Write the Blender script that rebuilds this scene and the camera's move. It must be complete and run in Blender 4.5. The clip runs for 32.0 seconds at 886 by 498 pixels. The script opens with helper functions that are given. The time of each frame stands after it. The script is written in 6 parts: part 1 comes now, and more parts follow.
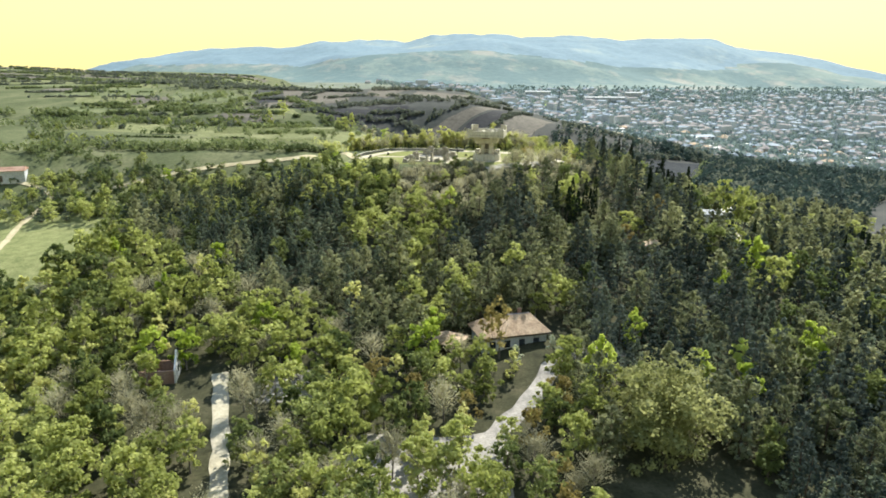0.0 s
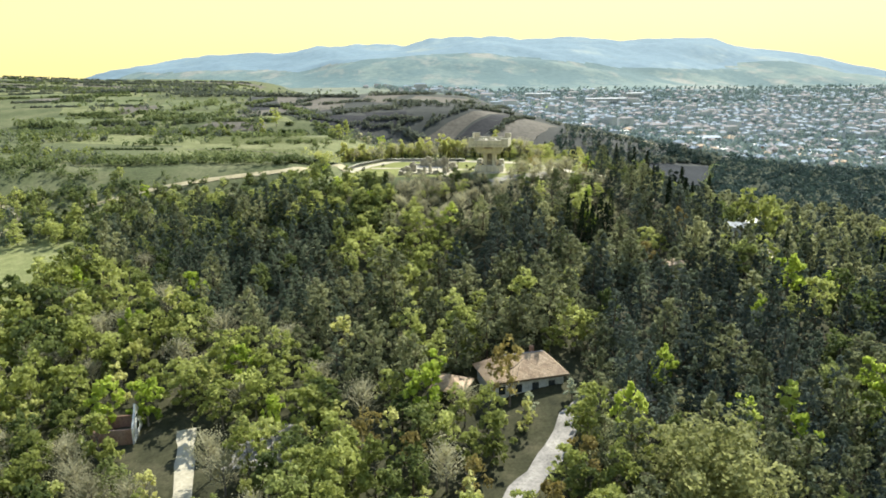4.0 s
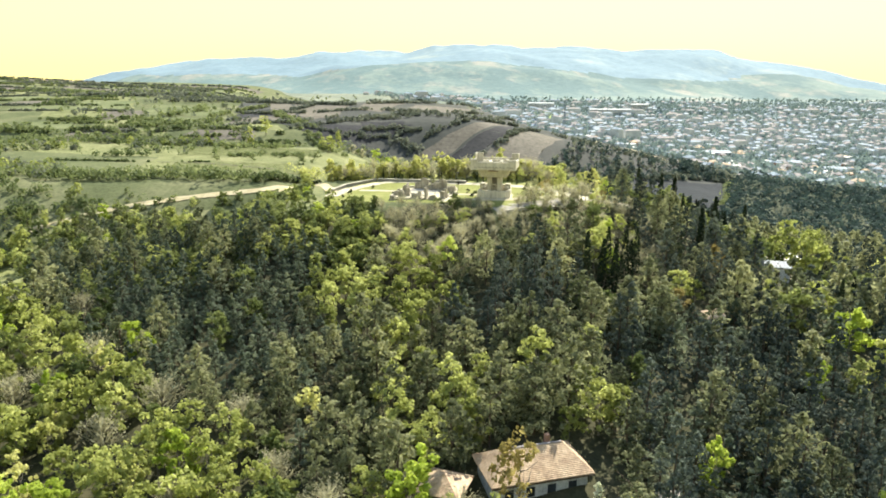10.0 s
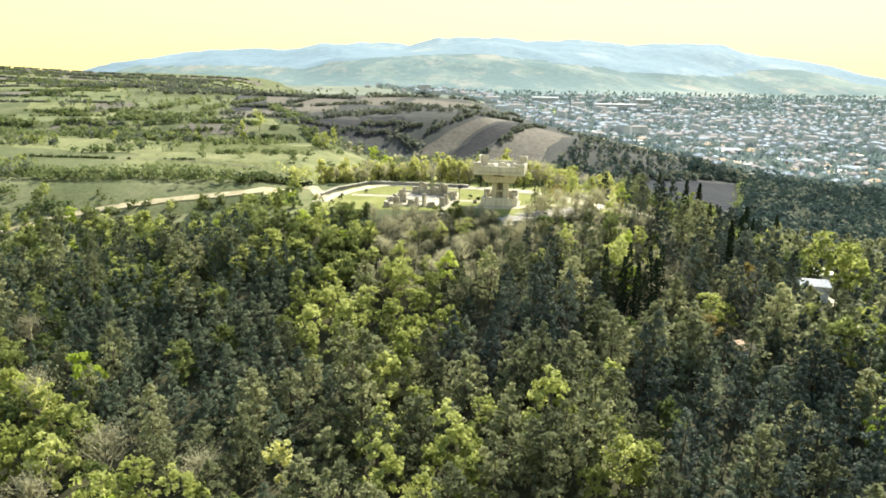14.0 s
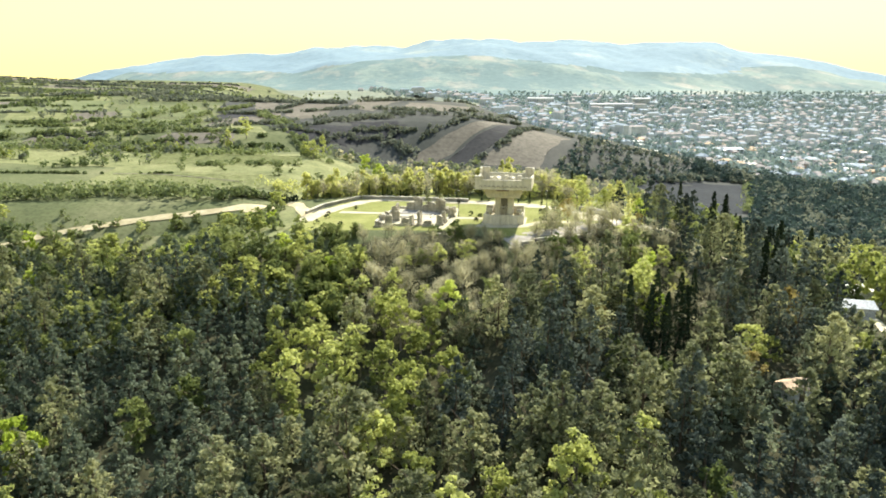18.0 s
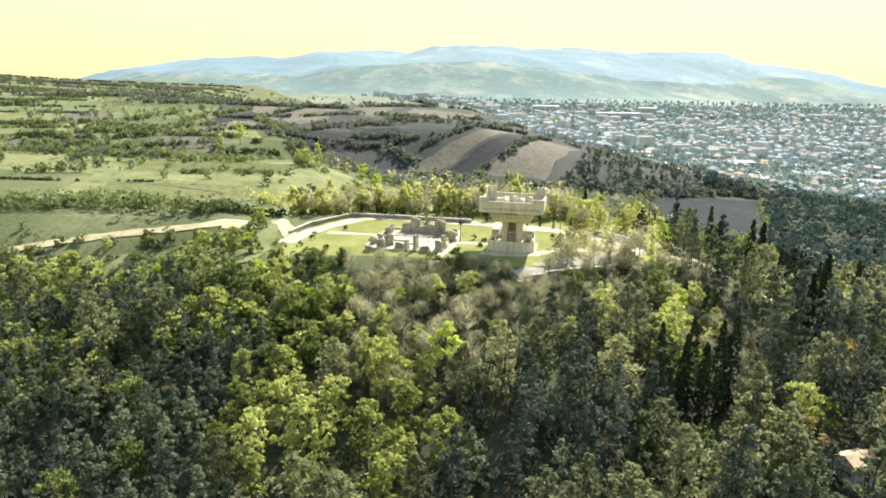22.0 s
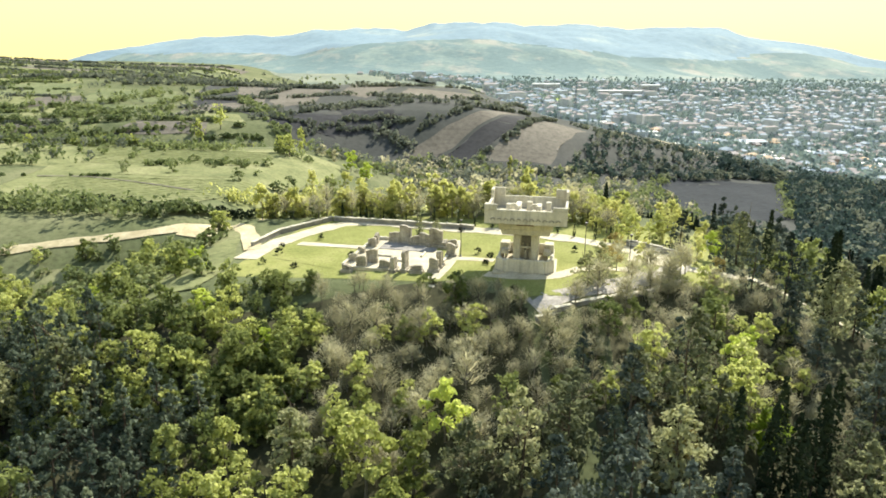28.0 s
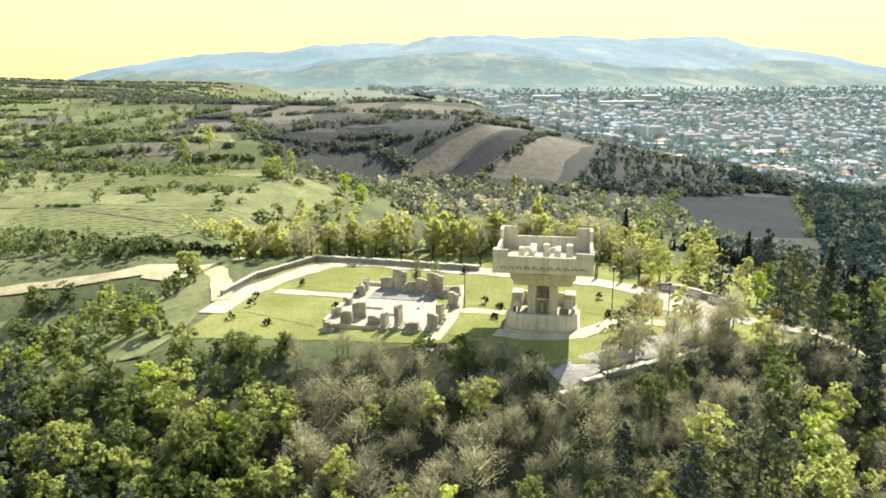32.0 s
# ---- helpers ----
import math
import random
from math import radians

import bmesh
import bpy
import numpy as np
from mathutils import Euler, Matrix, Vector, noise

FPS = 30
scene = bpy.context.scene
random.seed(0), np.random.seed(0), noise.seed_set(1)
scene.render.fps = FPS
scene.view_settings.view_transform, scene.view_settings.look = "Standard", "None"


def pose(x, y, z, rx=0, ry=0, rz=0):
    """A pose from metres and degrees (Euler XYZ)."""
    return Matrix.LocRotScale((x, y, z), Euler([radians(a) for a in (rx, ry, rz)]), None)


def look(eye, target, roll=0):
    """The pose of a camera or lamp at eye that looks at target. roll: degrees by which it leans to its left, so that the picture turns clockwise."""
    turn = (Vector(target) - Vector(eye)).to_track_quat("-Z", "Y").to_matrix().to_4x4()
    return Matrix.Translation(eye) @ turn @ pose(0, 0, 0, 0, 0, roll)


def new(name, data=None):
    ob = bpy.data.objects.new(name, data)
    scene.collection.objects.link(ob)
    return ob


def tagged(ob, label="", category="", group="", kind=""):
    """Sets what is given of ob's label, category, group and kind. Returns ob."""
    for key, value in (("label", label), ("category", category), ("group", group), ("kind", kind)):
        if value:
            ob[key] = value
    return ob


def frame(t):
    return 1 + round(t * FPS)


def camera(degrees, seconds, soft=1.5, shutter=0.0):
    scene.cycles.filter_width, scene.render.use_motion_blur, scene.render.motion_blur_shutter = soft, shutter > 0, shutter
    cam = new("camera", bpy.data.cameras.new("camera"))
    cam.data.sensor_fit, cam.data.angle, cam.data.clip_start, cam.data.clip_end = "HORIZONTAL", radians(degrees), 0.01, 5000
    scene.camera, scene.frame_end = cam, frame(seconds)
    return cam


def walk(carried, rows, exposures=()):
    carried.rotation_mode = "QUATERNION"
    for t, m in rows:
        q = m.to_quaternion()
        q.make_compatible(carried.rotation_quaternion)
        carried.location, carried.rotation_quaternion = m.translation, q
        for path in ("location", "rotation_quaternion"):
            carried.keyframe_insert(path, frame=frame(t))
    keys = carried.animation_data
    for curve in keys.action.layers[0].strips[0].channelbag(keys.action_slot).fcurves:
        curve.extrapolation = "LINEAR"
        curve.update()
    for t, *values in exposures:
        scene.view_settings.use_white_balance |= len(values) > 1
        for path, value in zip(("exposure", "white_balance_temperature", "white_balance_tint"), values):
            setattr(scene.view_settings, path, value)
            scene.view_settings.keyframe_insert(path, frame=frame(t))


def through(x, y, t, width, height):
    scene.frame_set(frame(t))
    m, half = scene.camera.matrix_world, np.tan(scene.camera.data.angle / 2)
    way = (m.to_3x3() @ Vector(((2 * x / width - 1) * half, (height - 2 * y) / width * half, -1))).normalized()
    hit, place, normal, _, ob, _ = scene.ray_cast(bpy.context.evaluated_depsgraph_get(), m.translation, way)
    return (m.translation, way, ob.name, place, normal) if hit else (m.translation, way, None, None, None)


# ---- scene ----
cam = camera(64.3, 32.0, soft=1.8)
PATH = [
    (0, (-19.11, -218.34, 30.53), (-19.061, -216.415, 30.009), 0.31),
    (0.5, (-19.05, -216.17, 30.41), (-19.010, -214.237, 29.891), -2.30),
    (1, (-18.95, -213.93, 30.35), (-18.909, -211.999, 29.836), -1.20),
    (1.5, (-18.83, -211.65, 30.37), (-18.786, -209.720, 29.857), -0.20),
    (2, (-18.73, -209.41, 30.40), (-18.686, -207.473, 29.889), 0.40),
    (2.5, (-18.66, -207.07, 30.42), (-18.610, -205.140, 29.913), -0.70),
    (3, (-18.57, -204.67, 30.43), (-18.525, -202.738, 29.903), -1.29),
    (3.5, (-18.46, -202.30, 30.43), (-18.413, -200.368, 29.919), -0.60),
    (5.5, (-17.91, -192.79, 30.65), (-17.870, -190.867, 30.117), -0.59),
    (6, (-17.70, -190.62, 30.71), (-17.653, -188.691, 30.174), 1.42),
    (6.5, (-17.67, -188.47, 30.78), (-17.615, -186.547, 30.248), 0.51),
    (7, (-17.71, -186.31, 30.84), (-17.658, -184.385, 30.314), 0.31),
    (7.5, (-17.68, -184.13, 30.91), (-17.618, -182.198, 30.416), 1.00),
    (8, (-17.57, -182.03, 30.94), (-17.512, -180.092, 30.441), 1.20),
    (8.5, (-17.36, -179.87, 30.94), (-17.309, -177.932, 30.439), 0.30),
    (9, (-17.09, -177.64, 30.97), (-17.049, -175.712, 30.456), 0.91),
    (9.5, (-17.06, -175.35, 30.97), (-17.001, -173.412, 30.469), 0.30),
    (10, (-17.03, -173.10, 30.94), (-16.983, -171.168, 30.446), 0.40),
    (10.5, (-16.94, -170.89, 30.91), (-16.880, -168.951, 30.414), -0.20),
    (11, (-16.79, -168.74, 30.87), (-16.736, -166.802, 30.372), 0.50),
    (11.5, (-16.61, -166.52, 30.85), (-16.545, -164.591, 30.338), 1.00),
    (12, (-16.47, -164.28, 30.86), (-16.428, -162.351, 30.334), -0.09),
    (12.5, (-16.27, -162.04, 30.90), (-16.232, -160.114, 30.369), 0.71),
    (13, (-16.12, -159.78, 30.93), (-16.074, -157.853, 30.409), 1.51),
    (13.5, (-16.05, -157.62, 30.93), (-16.011, -155.688, 30.420), 0.90),
    (15.5, (-16.43, -149.63, 30.95), (-16.382, -147.706, 30.419), 0.81),
    (16, (-16.44, -147.50, 30.95), (-16.383, -145.565, 30.433), 0.11),
    (16.5, (-16.46, -145.35, 30.97), (-16.398, -143.416, 30.457), 0.11),
    (17, (-16.41, -143.09, 30.99), (-16.359, -141.156, 30.481), 0.00),
    (17.5, (-16.26, -140.84, 30.97), (-16.215, -138.907, 30.462), 0.20),
    (18, (-16.15, -138.51, 30.92), (-16.098, -136.574, 30.411), -0.10),
    (18.5, (-16.05, -136.33, 30.87), (-16.000, -134.398, 30.361), 0.10),
    (19, (-15.88, -134.19, 30.80), (-15.829, -132.256, 30.282), 0.51),
    (19.5, (-15.71, -132.04, 30.84), (-15.660, -130.106, 30.319), 0.41),
    (20, (-15.62, -129.79, 30.86), (-15.574, -127.859, 30.360), 0.40),
    (20.5, (-15.49, -127.57, 30.86), (-15.449, -125.631, 30.357), 0.30),
    (21, (-15.40, -125.38, 30.86), (-15.348, -123.448, 30.353), 0.90),
    (21.5, (-15.33, -123.27, 30.80), (-15.278, -121.332, 30.304), 1.10),
    (22, (-15.16, -121.15, 30.73), (-15.114, -119.210, 30.236), 0.89),
    (22.5, (-15.07, -119.03, 30.60), (-15.016, -117.097, 30.100), 0.60),
    (23, (-14.94, -116.79, 30.53), (-14.897, -114.860, 30.023), 0.60),
    (23.5, (-14.88, -114.69, 30.46), (-14.832, -112.758, 29.940), 0.61),
    (24, (-14.77, -112.51, 30.39), (-14.721, -110.576, 29.873), 0.70),
    (24.5, (-14.72, -110.33, 30.27), (-14.671, -108.405, 29.742), 0.81),
    (25, (-14.70, -108.13, 30.21), (-14.645, -106.198, 29.681), 0.81),
    (25.5, (-14.65, -106.02, 30.16), (-14.602, -104.088, 29.639), 0.71),
    (26, (-14.56, -103.89, 30.13), (-14.507, -101.958, 29.612), 0.91),
    (26.5, (-14.39, -101.73, 30.11), (-14.342, -99.804, 29.592), 0.41),
    (28.5, (-14.14, -93.14, 29.88), (-14.091, -91.223, 29.327), 0.42),
    (29, (-14.03, -91.00, 29.93), (-13.992, -89.079, 29.396), -0.48),
    (29.5, (-13.94, -89.01, 29.91), (-13.890, -87.088, 29.370), -0.98),
    (30, (-13.86, -86.96, 29.94), (-13.814, -85.032, 29.417), -0.79),
    (30.5, (-13.72, -84.91, 29.99), (-13.669, -82.980, 29.454), -0.09),
    (31, (-13.54, -82.75, 30.05), (-13.492, -80.827, 29.521), 0.91),
    (31.5, (-13.53, -80.57, 30.06), (-13.486, -78.641, 29.536), 0.41),
    (32, (-13.53, -78.47, 30.05), (-13.487, -76.537, 29.534), -0.50),
]
walk(cam, [(t, look(eye, target, roll)) for t, eye, target, roll in PATH], [(0.0, 0.92, 6250, 10), (3.0, 0.90, 6250, 10), (6.0, 0.88, 6250, 10), (7.0, 1.22, 6650, 10), (8.0, 1.30, 6650, 10), (10.0, 1.28, 6650, 10), (12.0, 1.27, 6620, 10), (22.0, 1.27, 6650, 10), (26.0, 1.2, 6620, 10), (32.0, 1.15, 6650, 10)])

# ---- sky, sun and exposure ----
SUN_DIR = Vector((0.36, 0.63, 0.68)).normalized()
world = bpy.data.worlds.new("sky")
scene.world = world
world.use_nodes = True
wn = world.node_tree
wn.nodes.clear()
sky = wn.nodes.new("ShaderNodeTexSky")
sky.sky_type, sky.sun_disc = "NISHITA", False
sky.sun_elevation = math.asin(SUN_DIR.z)
sky.sun_rotation = math.atan2(SUN_DIR.x, SUN_DIR.y)
sky.dust_density, sky.air_density = 0.3, 1.0
sky_bg = wn.nodes.new("ShaderNodeBackground")
sky_bg.inputs[1].default_value = 0.05
veil = wn.nodes.new("ShaderNodeBackground")          # bright spring haze: cream low down, paler and bluer overhead
coord = wn.nodes.new("ShaderNodeTexCoord")
split = wn.nodes.new("ShaderNodeSeparateXYZ")
wn.links.new(coord.outputs["Generated"], split.inputs[0])
tone = wn.nodes.new("ShaderNodeValToRGB")
wn.links.new(split.outputs[2], tone.inputs[0])
tone.color_ramp.elements[0].position, tone.color_ramp.elements[0].color = 0.2, (1.0, 0.93, 0.41, 1)
tone.color_ramp.elements[1].position, tone.color_ramp.elements[1].color = 0.5, (0.40, 0.57, 0.90, 1)
wn.links.new(tone.outputs[0], veil.inputs[0])
veil.inputs[1].default_value = 0.40
add = wn.nodes.new("ShaderNodeAddShader")
wout = wn.nodes.new("ShaderNodeOutputWorld")
warm = wn.nodes.new("ShaderNodeMix")
warm.data_type, warm.blend_type = "RGBA", "MULTIPLY"
warm.inputs[0].default_value, warm.inputs[7].default_value = 1.0, (0.9, 0.74, 0.36, 1)
wn.links.new(sky.outputs[0], warm.inputs[6])
wn.links.new(warm.outputs[2], sky_bg.inputs[0])
wn.links.new(sky_bg.outputs[0], add.inputs[0])
wn.links.new(veil.outputs[0], add.inputs[1])
wn.links.new(add.outputs[0], wout.inputs[0])
sun_data = bpy.data.lights.new("sun", "SUN")
sun_data.energy, sun_data.angle, sun_data.color = 5.0, radians(0.6), (1.0, 0.95, 0.82)
sun = new("sun", sun_data)
sun.matrix_world = look(SUN_DIR * 100, (0, 0, 0))

# ---- materials ----


def ramp(nt, fac, stops):
    r = nt.nodes.new("ShaderNodeValToRGB")
    nt.links.new(fac, r.inputs[0])
    els = r.color_ramp.elements
    while len(els) < len(stops):
        els.new(0.5)
    for e, (p, c) in zip(els, stops):
        e.position, e.color = p, (*c, 1)
    return r.outputs[0]


def tex(nt, scale, detail=4, rough=0.6, kind="noise", squash=None):
    co = nt.nodes.new("ShaderNodeNewGeometry").outputs["Position"]
    if squash:
        mp = nt.nodes.new("ShaderNodeMapping")
        mp.inputs["Scale"].default_value = squash
        nt.links.new(co, mp.inputs[0])
        co = mp.outputs[0]
    n = nt.nodes.new("ShaderNodeTexNoise" if kind == "noise" else "ShaderNodeTexVoronoi")
    n.inputs["Scale"].default_value = scale
    if kind == "noise":
        n.inputs["Detail"].default_value, n.inputs["Roughness"].default_value = detail, rough
    nt.links.new(co, n.inputs["Vector"])
    return n.outputs[0] if kind == "noise" else n.outputs["Distance"]


def mix(nt, a, b, fac, mode="MIX"):
    m = nt.nodes.new("ShaderNodeMix")
    m.data_type, m.blend_type = "RGBA", mode
    for sock, v in ((m.inputs[0], fac), (m.inputs[6], a), (m.inputs[7], b)):
        if isinstance(v, (int, float)):
            sock.default_value = v
        elif isinstance(v, tuple):
            sock.default_value = (*v, 1)
        else:
            nt.links.new(v, sock)
    return m.outputs[2]


def base(name, rough=0.9, metal=0.0):
    m = bpy.data.materials.new(name)
    m.use_nodes = True
    nt = m.node_tree
    b = nt.nodes["Principled BSDF"]
    b.inputs["Roughness"].default_value, b.inputs["Metallic"].default_value = rough, metal
    b.inputs["Specular IOR Level"].default_value = 0.08 if rough > 0.82 else 0.4
    return m, nt, b


def bump(nt, b, height, strength=0.4, dist=0.05):
    n = nt.nodes.new("ShaderNodeBump")
    n.inputs["Strength"].default_value, n.inputs["Distance"].default_value = strength, dist
    nt.links.new(height, n.inputs["Height"])
    nt.links.new(n.outputs[0], b.inputs["Normal"])


def speckled(name, dark, mid, light, big=0.15, fine=3.0, rough=0.9, relief=0.4, dist=0.05, squash=None, grain=1.0):
    """Two scales of noise between three colours, with relief."""
    m, nt, b = base(name, rough)
    n1, n2 = tex(nt, big, 5, 0.65, squash=squash), tex(nt, fine, 5, 0.7, squash=squash)
    c1 = ramp(nt, n1, [(0.3, dark), (0.5, mid), (0.7, light)])
    c2 = ramp(nt, n2, [(0.25, (1 - 0.5 * grain,) * 3), (0.5, (0.97, 0.97, 0.97)), (0.75, (1 + 0.25 * grain,) * 3)])
    nt.links.new(mix(nt, c1, c2, 1.0, "MULTIPLY"), b.inputs["Base Color"])
    bump(nt, b, n2, relief, dist)
    return m


def leaf(name, dark, mid, light, through=0.45, spread=1.0):
    """Foliage: light passes through the leaves; each tree and each clump differs a little."""
    m, nt, b = base(name, 0.7)
    b.inputs["Specular IOR Level"].default_value = 0.2 if through > 0.4 else 0.04
    info = nt.nodes.new("ShaderNodeObjectInfo").outputs["Random"]
    isl = nt.nodes.new("ShaderNodeNewGeometry").outputs["Random Per Island"]
    n = tex(nt, 0.11, 2, 0.5)
    add1 = nt.nodes.new("ShaderNodeMath")
    add1.operation = "MULTIPLY_ADD"
    nt.links.new(isl, add1.inputs[0])
    add1.inputs[1].default_value = 0.2
    sc = nt.nodes.new("ShaderNodeMath")
    sc.operation = "MULTIPLY_ADD"
    nt.links.new(info, sc.inputs[0])
    sc.inputs[1].default_value = 0.45 * spread
    nt.links.new(n, sc.inputs[2])
    sub = nt.nodes.new("ShaderNodeMath")
    sub.operation = "ADD"
    nt.links.new(sc.outputs[0], sub.inputs[0])
    sub.inputs[1].default_value = -0.22 * spread - 0.25
    tuft = nt.nodes.new("ShaderNodeMath")
    tuft.operation = "MULTIPLY_ADD"
    nt.links.new(tex(nt, 0.75, 1, 0.5), tuft.inputs[0])
    tuft.inputs[1].default_value = 0.3
    nt.links.new(sub.outputs[0], tuft.inputs[2])
    nt.links.new(tuft.outputs[0], add1.inputs[2])
    col = ramp(nt, add1.outputs[0], [(0.2, dark), (0.5, mid), (0.85, light)])
    nt.links.new(col, b.inputs["Base Color"])
    tr = nt.nodes.new("ShaderNodeBsdfTranslucent")
    nt.links.new(col, tr.inputs[0])
    mx = nt.nodes.new("ShaderNodeMixShader")
    mx.inputs[0].default_value = through
    out = nt.nodes["Material Output"]
    nt.links.new(b.outputs[0], mx.inputs[1])
    nt.links.new(tr.outputs[0], mx.inputs[2])
    nt.links.new(mx.outputs[0], out.inputs[0])
    return m


M_GROUND = speckled("scrub_earth", (0.064, 0.08, 0.038), (0.108, 0.124, 0.06), (0.17, 0.174, 0.096), 0.035, 0.9)
M_LITTER = speckled("leaf_litter", (0.03, 0.032, 0.018), (0.055, 0.056, 0.03), (0.095, 0.088, 0.052), 0.2, 2.0)
# Withered brown, darkened for shade on the slope and tinted with haze.
M_BROWN_HILL = speckled("withered_hillside", (0.042, 0.048, 0.044), (0.06, 0.064, 0.06), (0.083, 0.084, 0.076), 0.02, 0.35, grain=0.6)
M_GRASS = speckled("mown_grass", (0.15, 0.168, 0.05), (0.205, 0.22, 0.07), (0.27, 0.27, 0.105), 0.12, 3.0)
M_MEADOW = speckled("dry_meadow", (0.112, 0.13, 0.058), (0.17, 0.184, 0.085), (0.245, 0.244, 0.13), 0.06, 0.8)
M_SOIL_DARK = speckled("damp_ploughed_soil", (0.015, 0.02, 0.026), (0.021, 0.027, 0.034), (0.031, 0.037, 0.043), 0.02, 0.4)
M_SOIL = speckled("ploughed_soil", (0.024, 0.026, 0.03), (0.033, 0.035, 0.039), (0.047, 0.048, 0.051), 0.02, 0.4)
M_SOIL_PALE = speckled("pale_soil", (0.1, 0.092, 0.076), (0.135, 0.124, 0.103), (0.175, 0.16, 0.133), 0.02, 0.4)
M_DIRT = speckled("chalky_track", (0.33, 0.285, 0.17), (0.46, 0.40, 0.255), (0.57, 0.505, 0.35), 0.3, 2.0, grain=0.6)
M_PAVE = speckled("pale_paving", (0.34, 0.31, 0.225), (0.46, 0.42, 0.31), (0.56, 0.51, 0.385), 0.35, 2.5, relief=0.2, grain=0.6)
M_STONE = speckled("weathered_limestone", (0.48, 0.45, 0.365), (0.59, 0.555, 0.455), (0.68, 0.645, 0.54), 0.45, 5.0, 0.85, 0.4, 0.02, grain=0.35)


def streaks(mat, amount=0.45):
    """Rain streaks that run down the faces, and darker lichen blotches."""
    nt = mat.node_tree
    b = nt.nodes["Principled BSDF"]
    old = b.inputs["Base Color"].links[0].from_socket
    n1 = ramp(nt, tex(nt, 1.6, 5, 0.7, squash=(1, 1, 0.12)), [(0.42, (1, 1, 1)), (0.66, (1 - amount, 1 - amount, 1 - amount * 0.95))])
    n2 = ramp(nt, tex(nt, 0.9, 4, 0.75), [(0.5, (1, 1, 1)), (0.72, (0.72, 0.70, 0.64))])
    nt.links.new(mix(nt, mix(nt, old, n1, 1.0, "MULTIPLY"), n2, 1.0, "MULTIPLY"), b.inputs["Base Color"])


streaks(M_STONE, 0.28)
M_STONE_DARK = speckled("grey_stone", (0.16, 0.155, 0.15), (0.25, 0.24, 0.22), (0.34, 0.32, 0.29), 0.6, 5.0, 0.85, 0.5, 0.03, grain=0.5)
# Darker copy of the limestone: shade on the stones' fronts as colour.
M_STONE_SHADE = speckled("lichened_limestone", (0.25, 0.23, 0.185), (0.38, 0.35, 0.28), (0.5, 0.465, 0.38), 0.5, 4.0, 0.85, 0.6, 0.05, grain=0.6)
streaks(M_STONE_SHADE, 0.4)
M_BARK = speckled("bark", (0.05, 0.04, 0.03), (0.10, 0.08, 0.06), (0.16, 0.13, 0.10), 1.0, 8.0)
M_BARK_GREY = speckled("grey_bark", (0.12, 0.105, 0.09), (0.19, 0.17, 0.145), (0.27, 0.24, 0.2), 1.0, 8.0)
M_PINE = leaf("pine_needles", (0.09, 0.108, 0.06), (0.195, 0.215, 0.114), (0.39, 0.40, 0.21), 0.52)
M_DARK_PINE = leaf("dark_pine_needles", (0.064, 0.09, 0.066), (0.135, 0.17, 0.115), (0.285, 0.32, 0.2), 0.48)
M_SPRUCE = leaf("blue_spruce_needles", (0.03, 0.043, 0.038), (0.06, 0.08, 0.068), (0.16, 0.19, 0.15), 0.3)
M_CYPRESS = leaf("cypress_scales", (0.012, 0.02, 0.012), (0.022, 0.034, 0.018), (0.045, 0.06, 0.03), 0.15)
M_SPRING = leaf("fresh_spring_leaves", (0.175, 0.207, 0.058), (0.325, 0.362, 0.102), (0.53, 0.56, 0.205), 0.58)
M_LIME = leaf("bright_lime_leaves", (0.25, 0.335, 0.045), (0.43, 0.52, 0.085), (0.6, 0.66, 0.18), 0.58)
M_OLIVE = leaf("olive_leaves", (0.074, 0.104, 0.035), (0.16, 0.198, 0.064), (0.35, 0.39, 0.135), 0.54)
M_HEDGEROW = leaf("hedgerow_leaves", (0.09, 0.122, 0.05), (0.16, 0.198, 0.08), (0.27, 0.31, 0.135), 0.48)
M_TWIG = leaf("budding_twigs", (0.255, 0.245, 0.152), (0.385, 0.37, 0.235), (0.54, 0.515, 0.34), 0.54)
M_YELLOW = leaf("pale_yellow_buds", (0.33, 0.35, 0.11), (0.5, 0.51, 0.18), (0.66, 0.65, 0.28), 0.6)
M_RUST = leaf("copper_leaves", (0.17, 0.135, 0.045), (0.29, 0.24, 0.08), (0.42, 0.36, 0.14), 0.45)
M_OLD = leaf("olive_brown_leaves", (0.13, 0.15, 0.055), (0.25, 0.265, 0.10), (0.42, 0.43, 0.19), 0.5)
M_BLOSSOM = leaf("white_blossom", (0.3, 0.34, 0.2), (0.45, 0.48, 0.3), (0.62, 0.64, 0.48), 0.4)
# Pasture green greyed and lightened: haze over the plain as colour.
M_PLAIN = speckled("plain_pasture", (0.12, 0.15, 0.125), (0.165, 0.19, 0.15), (0.225, 0.235, 0.175), 0.008, 0.05)


def patchwork(name, wood, pasture, fallow, big, fine, cover):
    """Far country: woods, pastures and fallow land in patches drawn out along the slopes."""
    m, nt, b = base(name, 0.95)
    n1 = tex(nt, big, 5, 0.7, squash=(1, 0.55, 1.6))
    n2 = tex(nt, big * 3.1, 3, 0.6, squash=(0.7, 0.4, 1))
    n3 = tex(nt, fine, 4, 0.75)
    c = ramp(nt, n2, [(0.42, pasture), (0.52, pasture), (0.58, fallow), (0.7, fallow)])
    c = mix(nt, c, wood, ramp(nt, n1, [(cover - 0.05, (1, 1, 1)), (cover + 0.07, (0, 0, 0))]))
    c = mix(nt, c, ramp(nt, n3, [(0.3, (0.8, 0.82, 0.84)), (0.55, (1, 1, 1)), (0.75, (1.12, 1.1, 1.08))]), 1.0, "MULTIPLY")
    nt.links.new(c, b.inputs["Base Color"])
    bump(nt, b, n3, 0.3, 8.0)
    return m


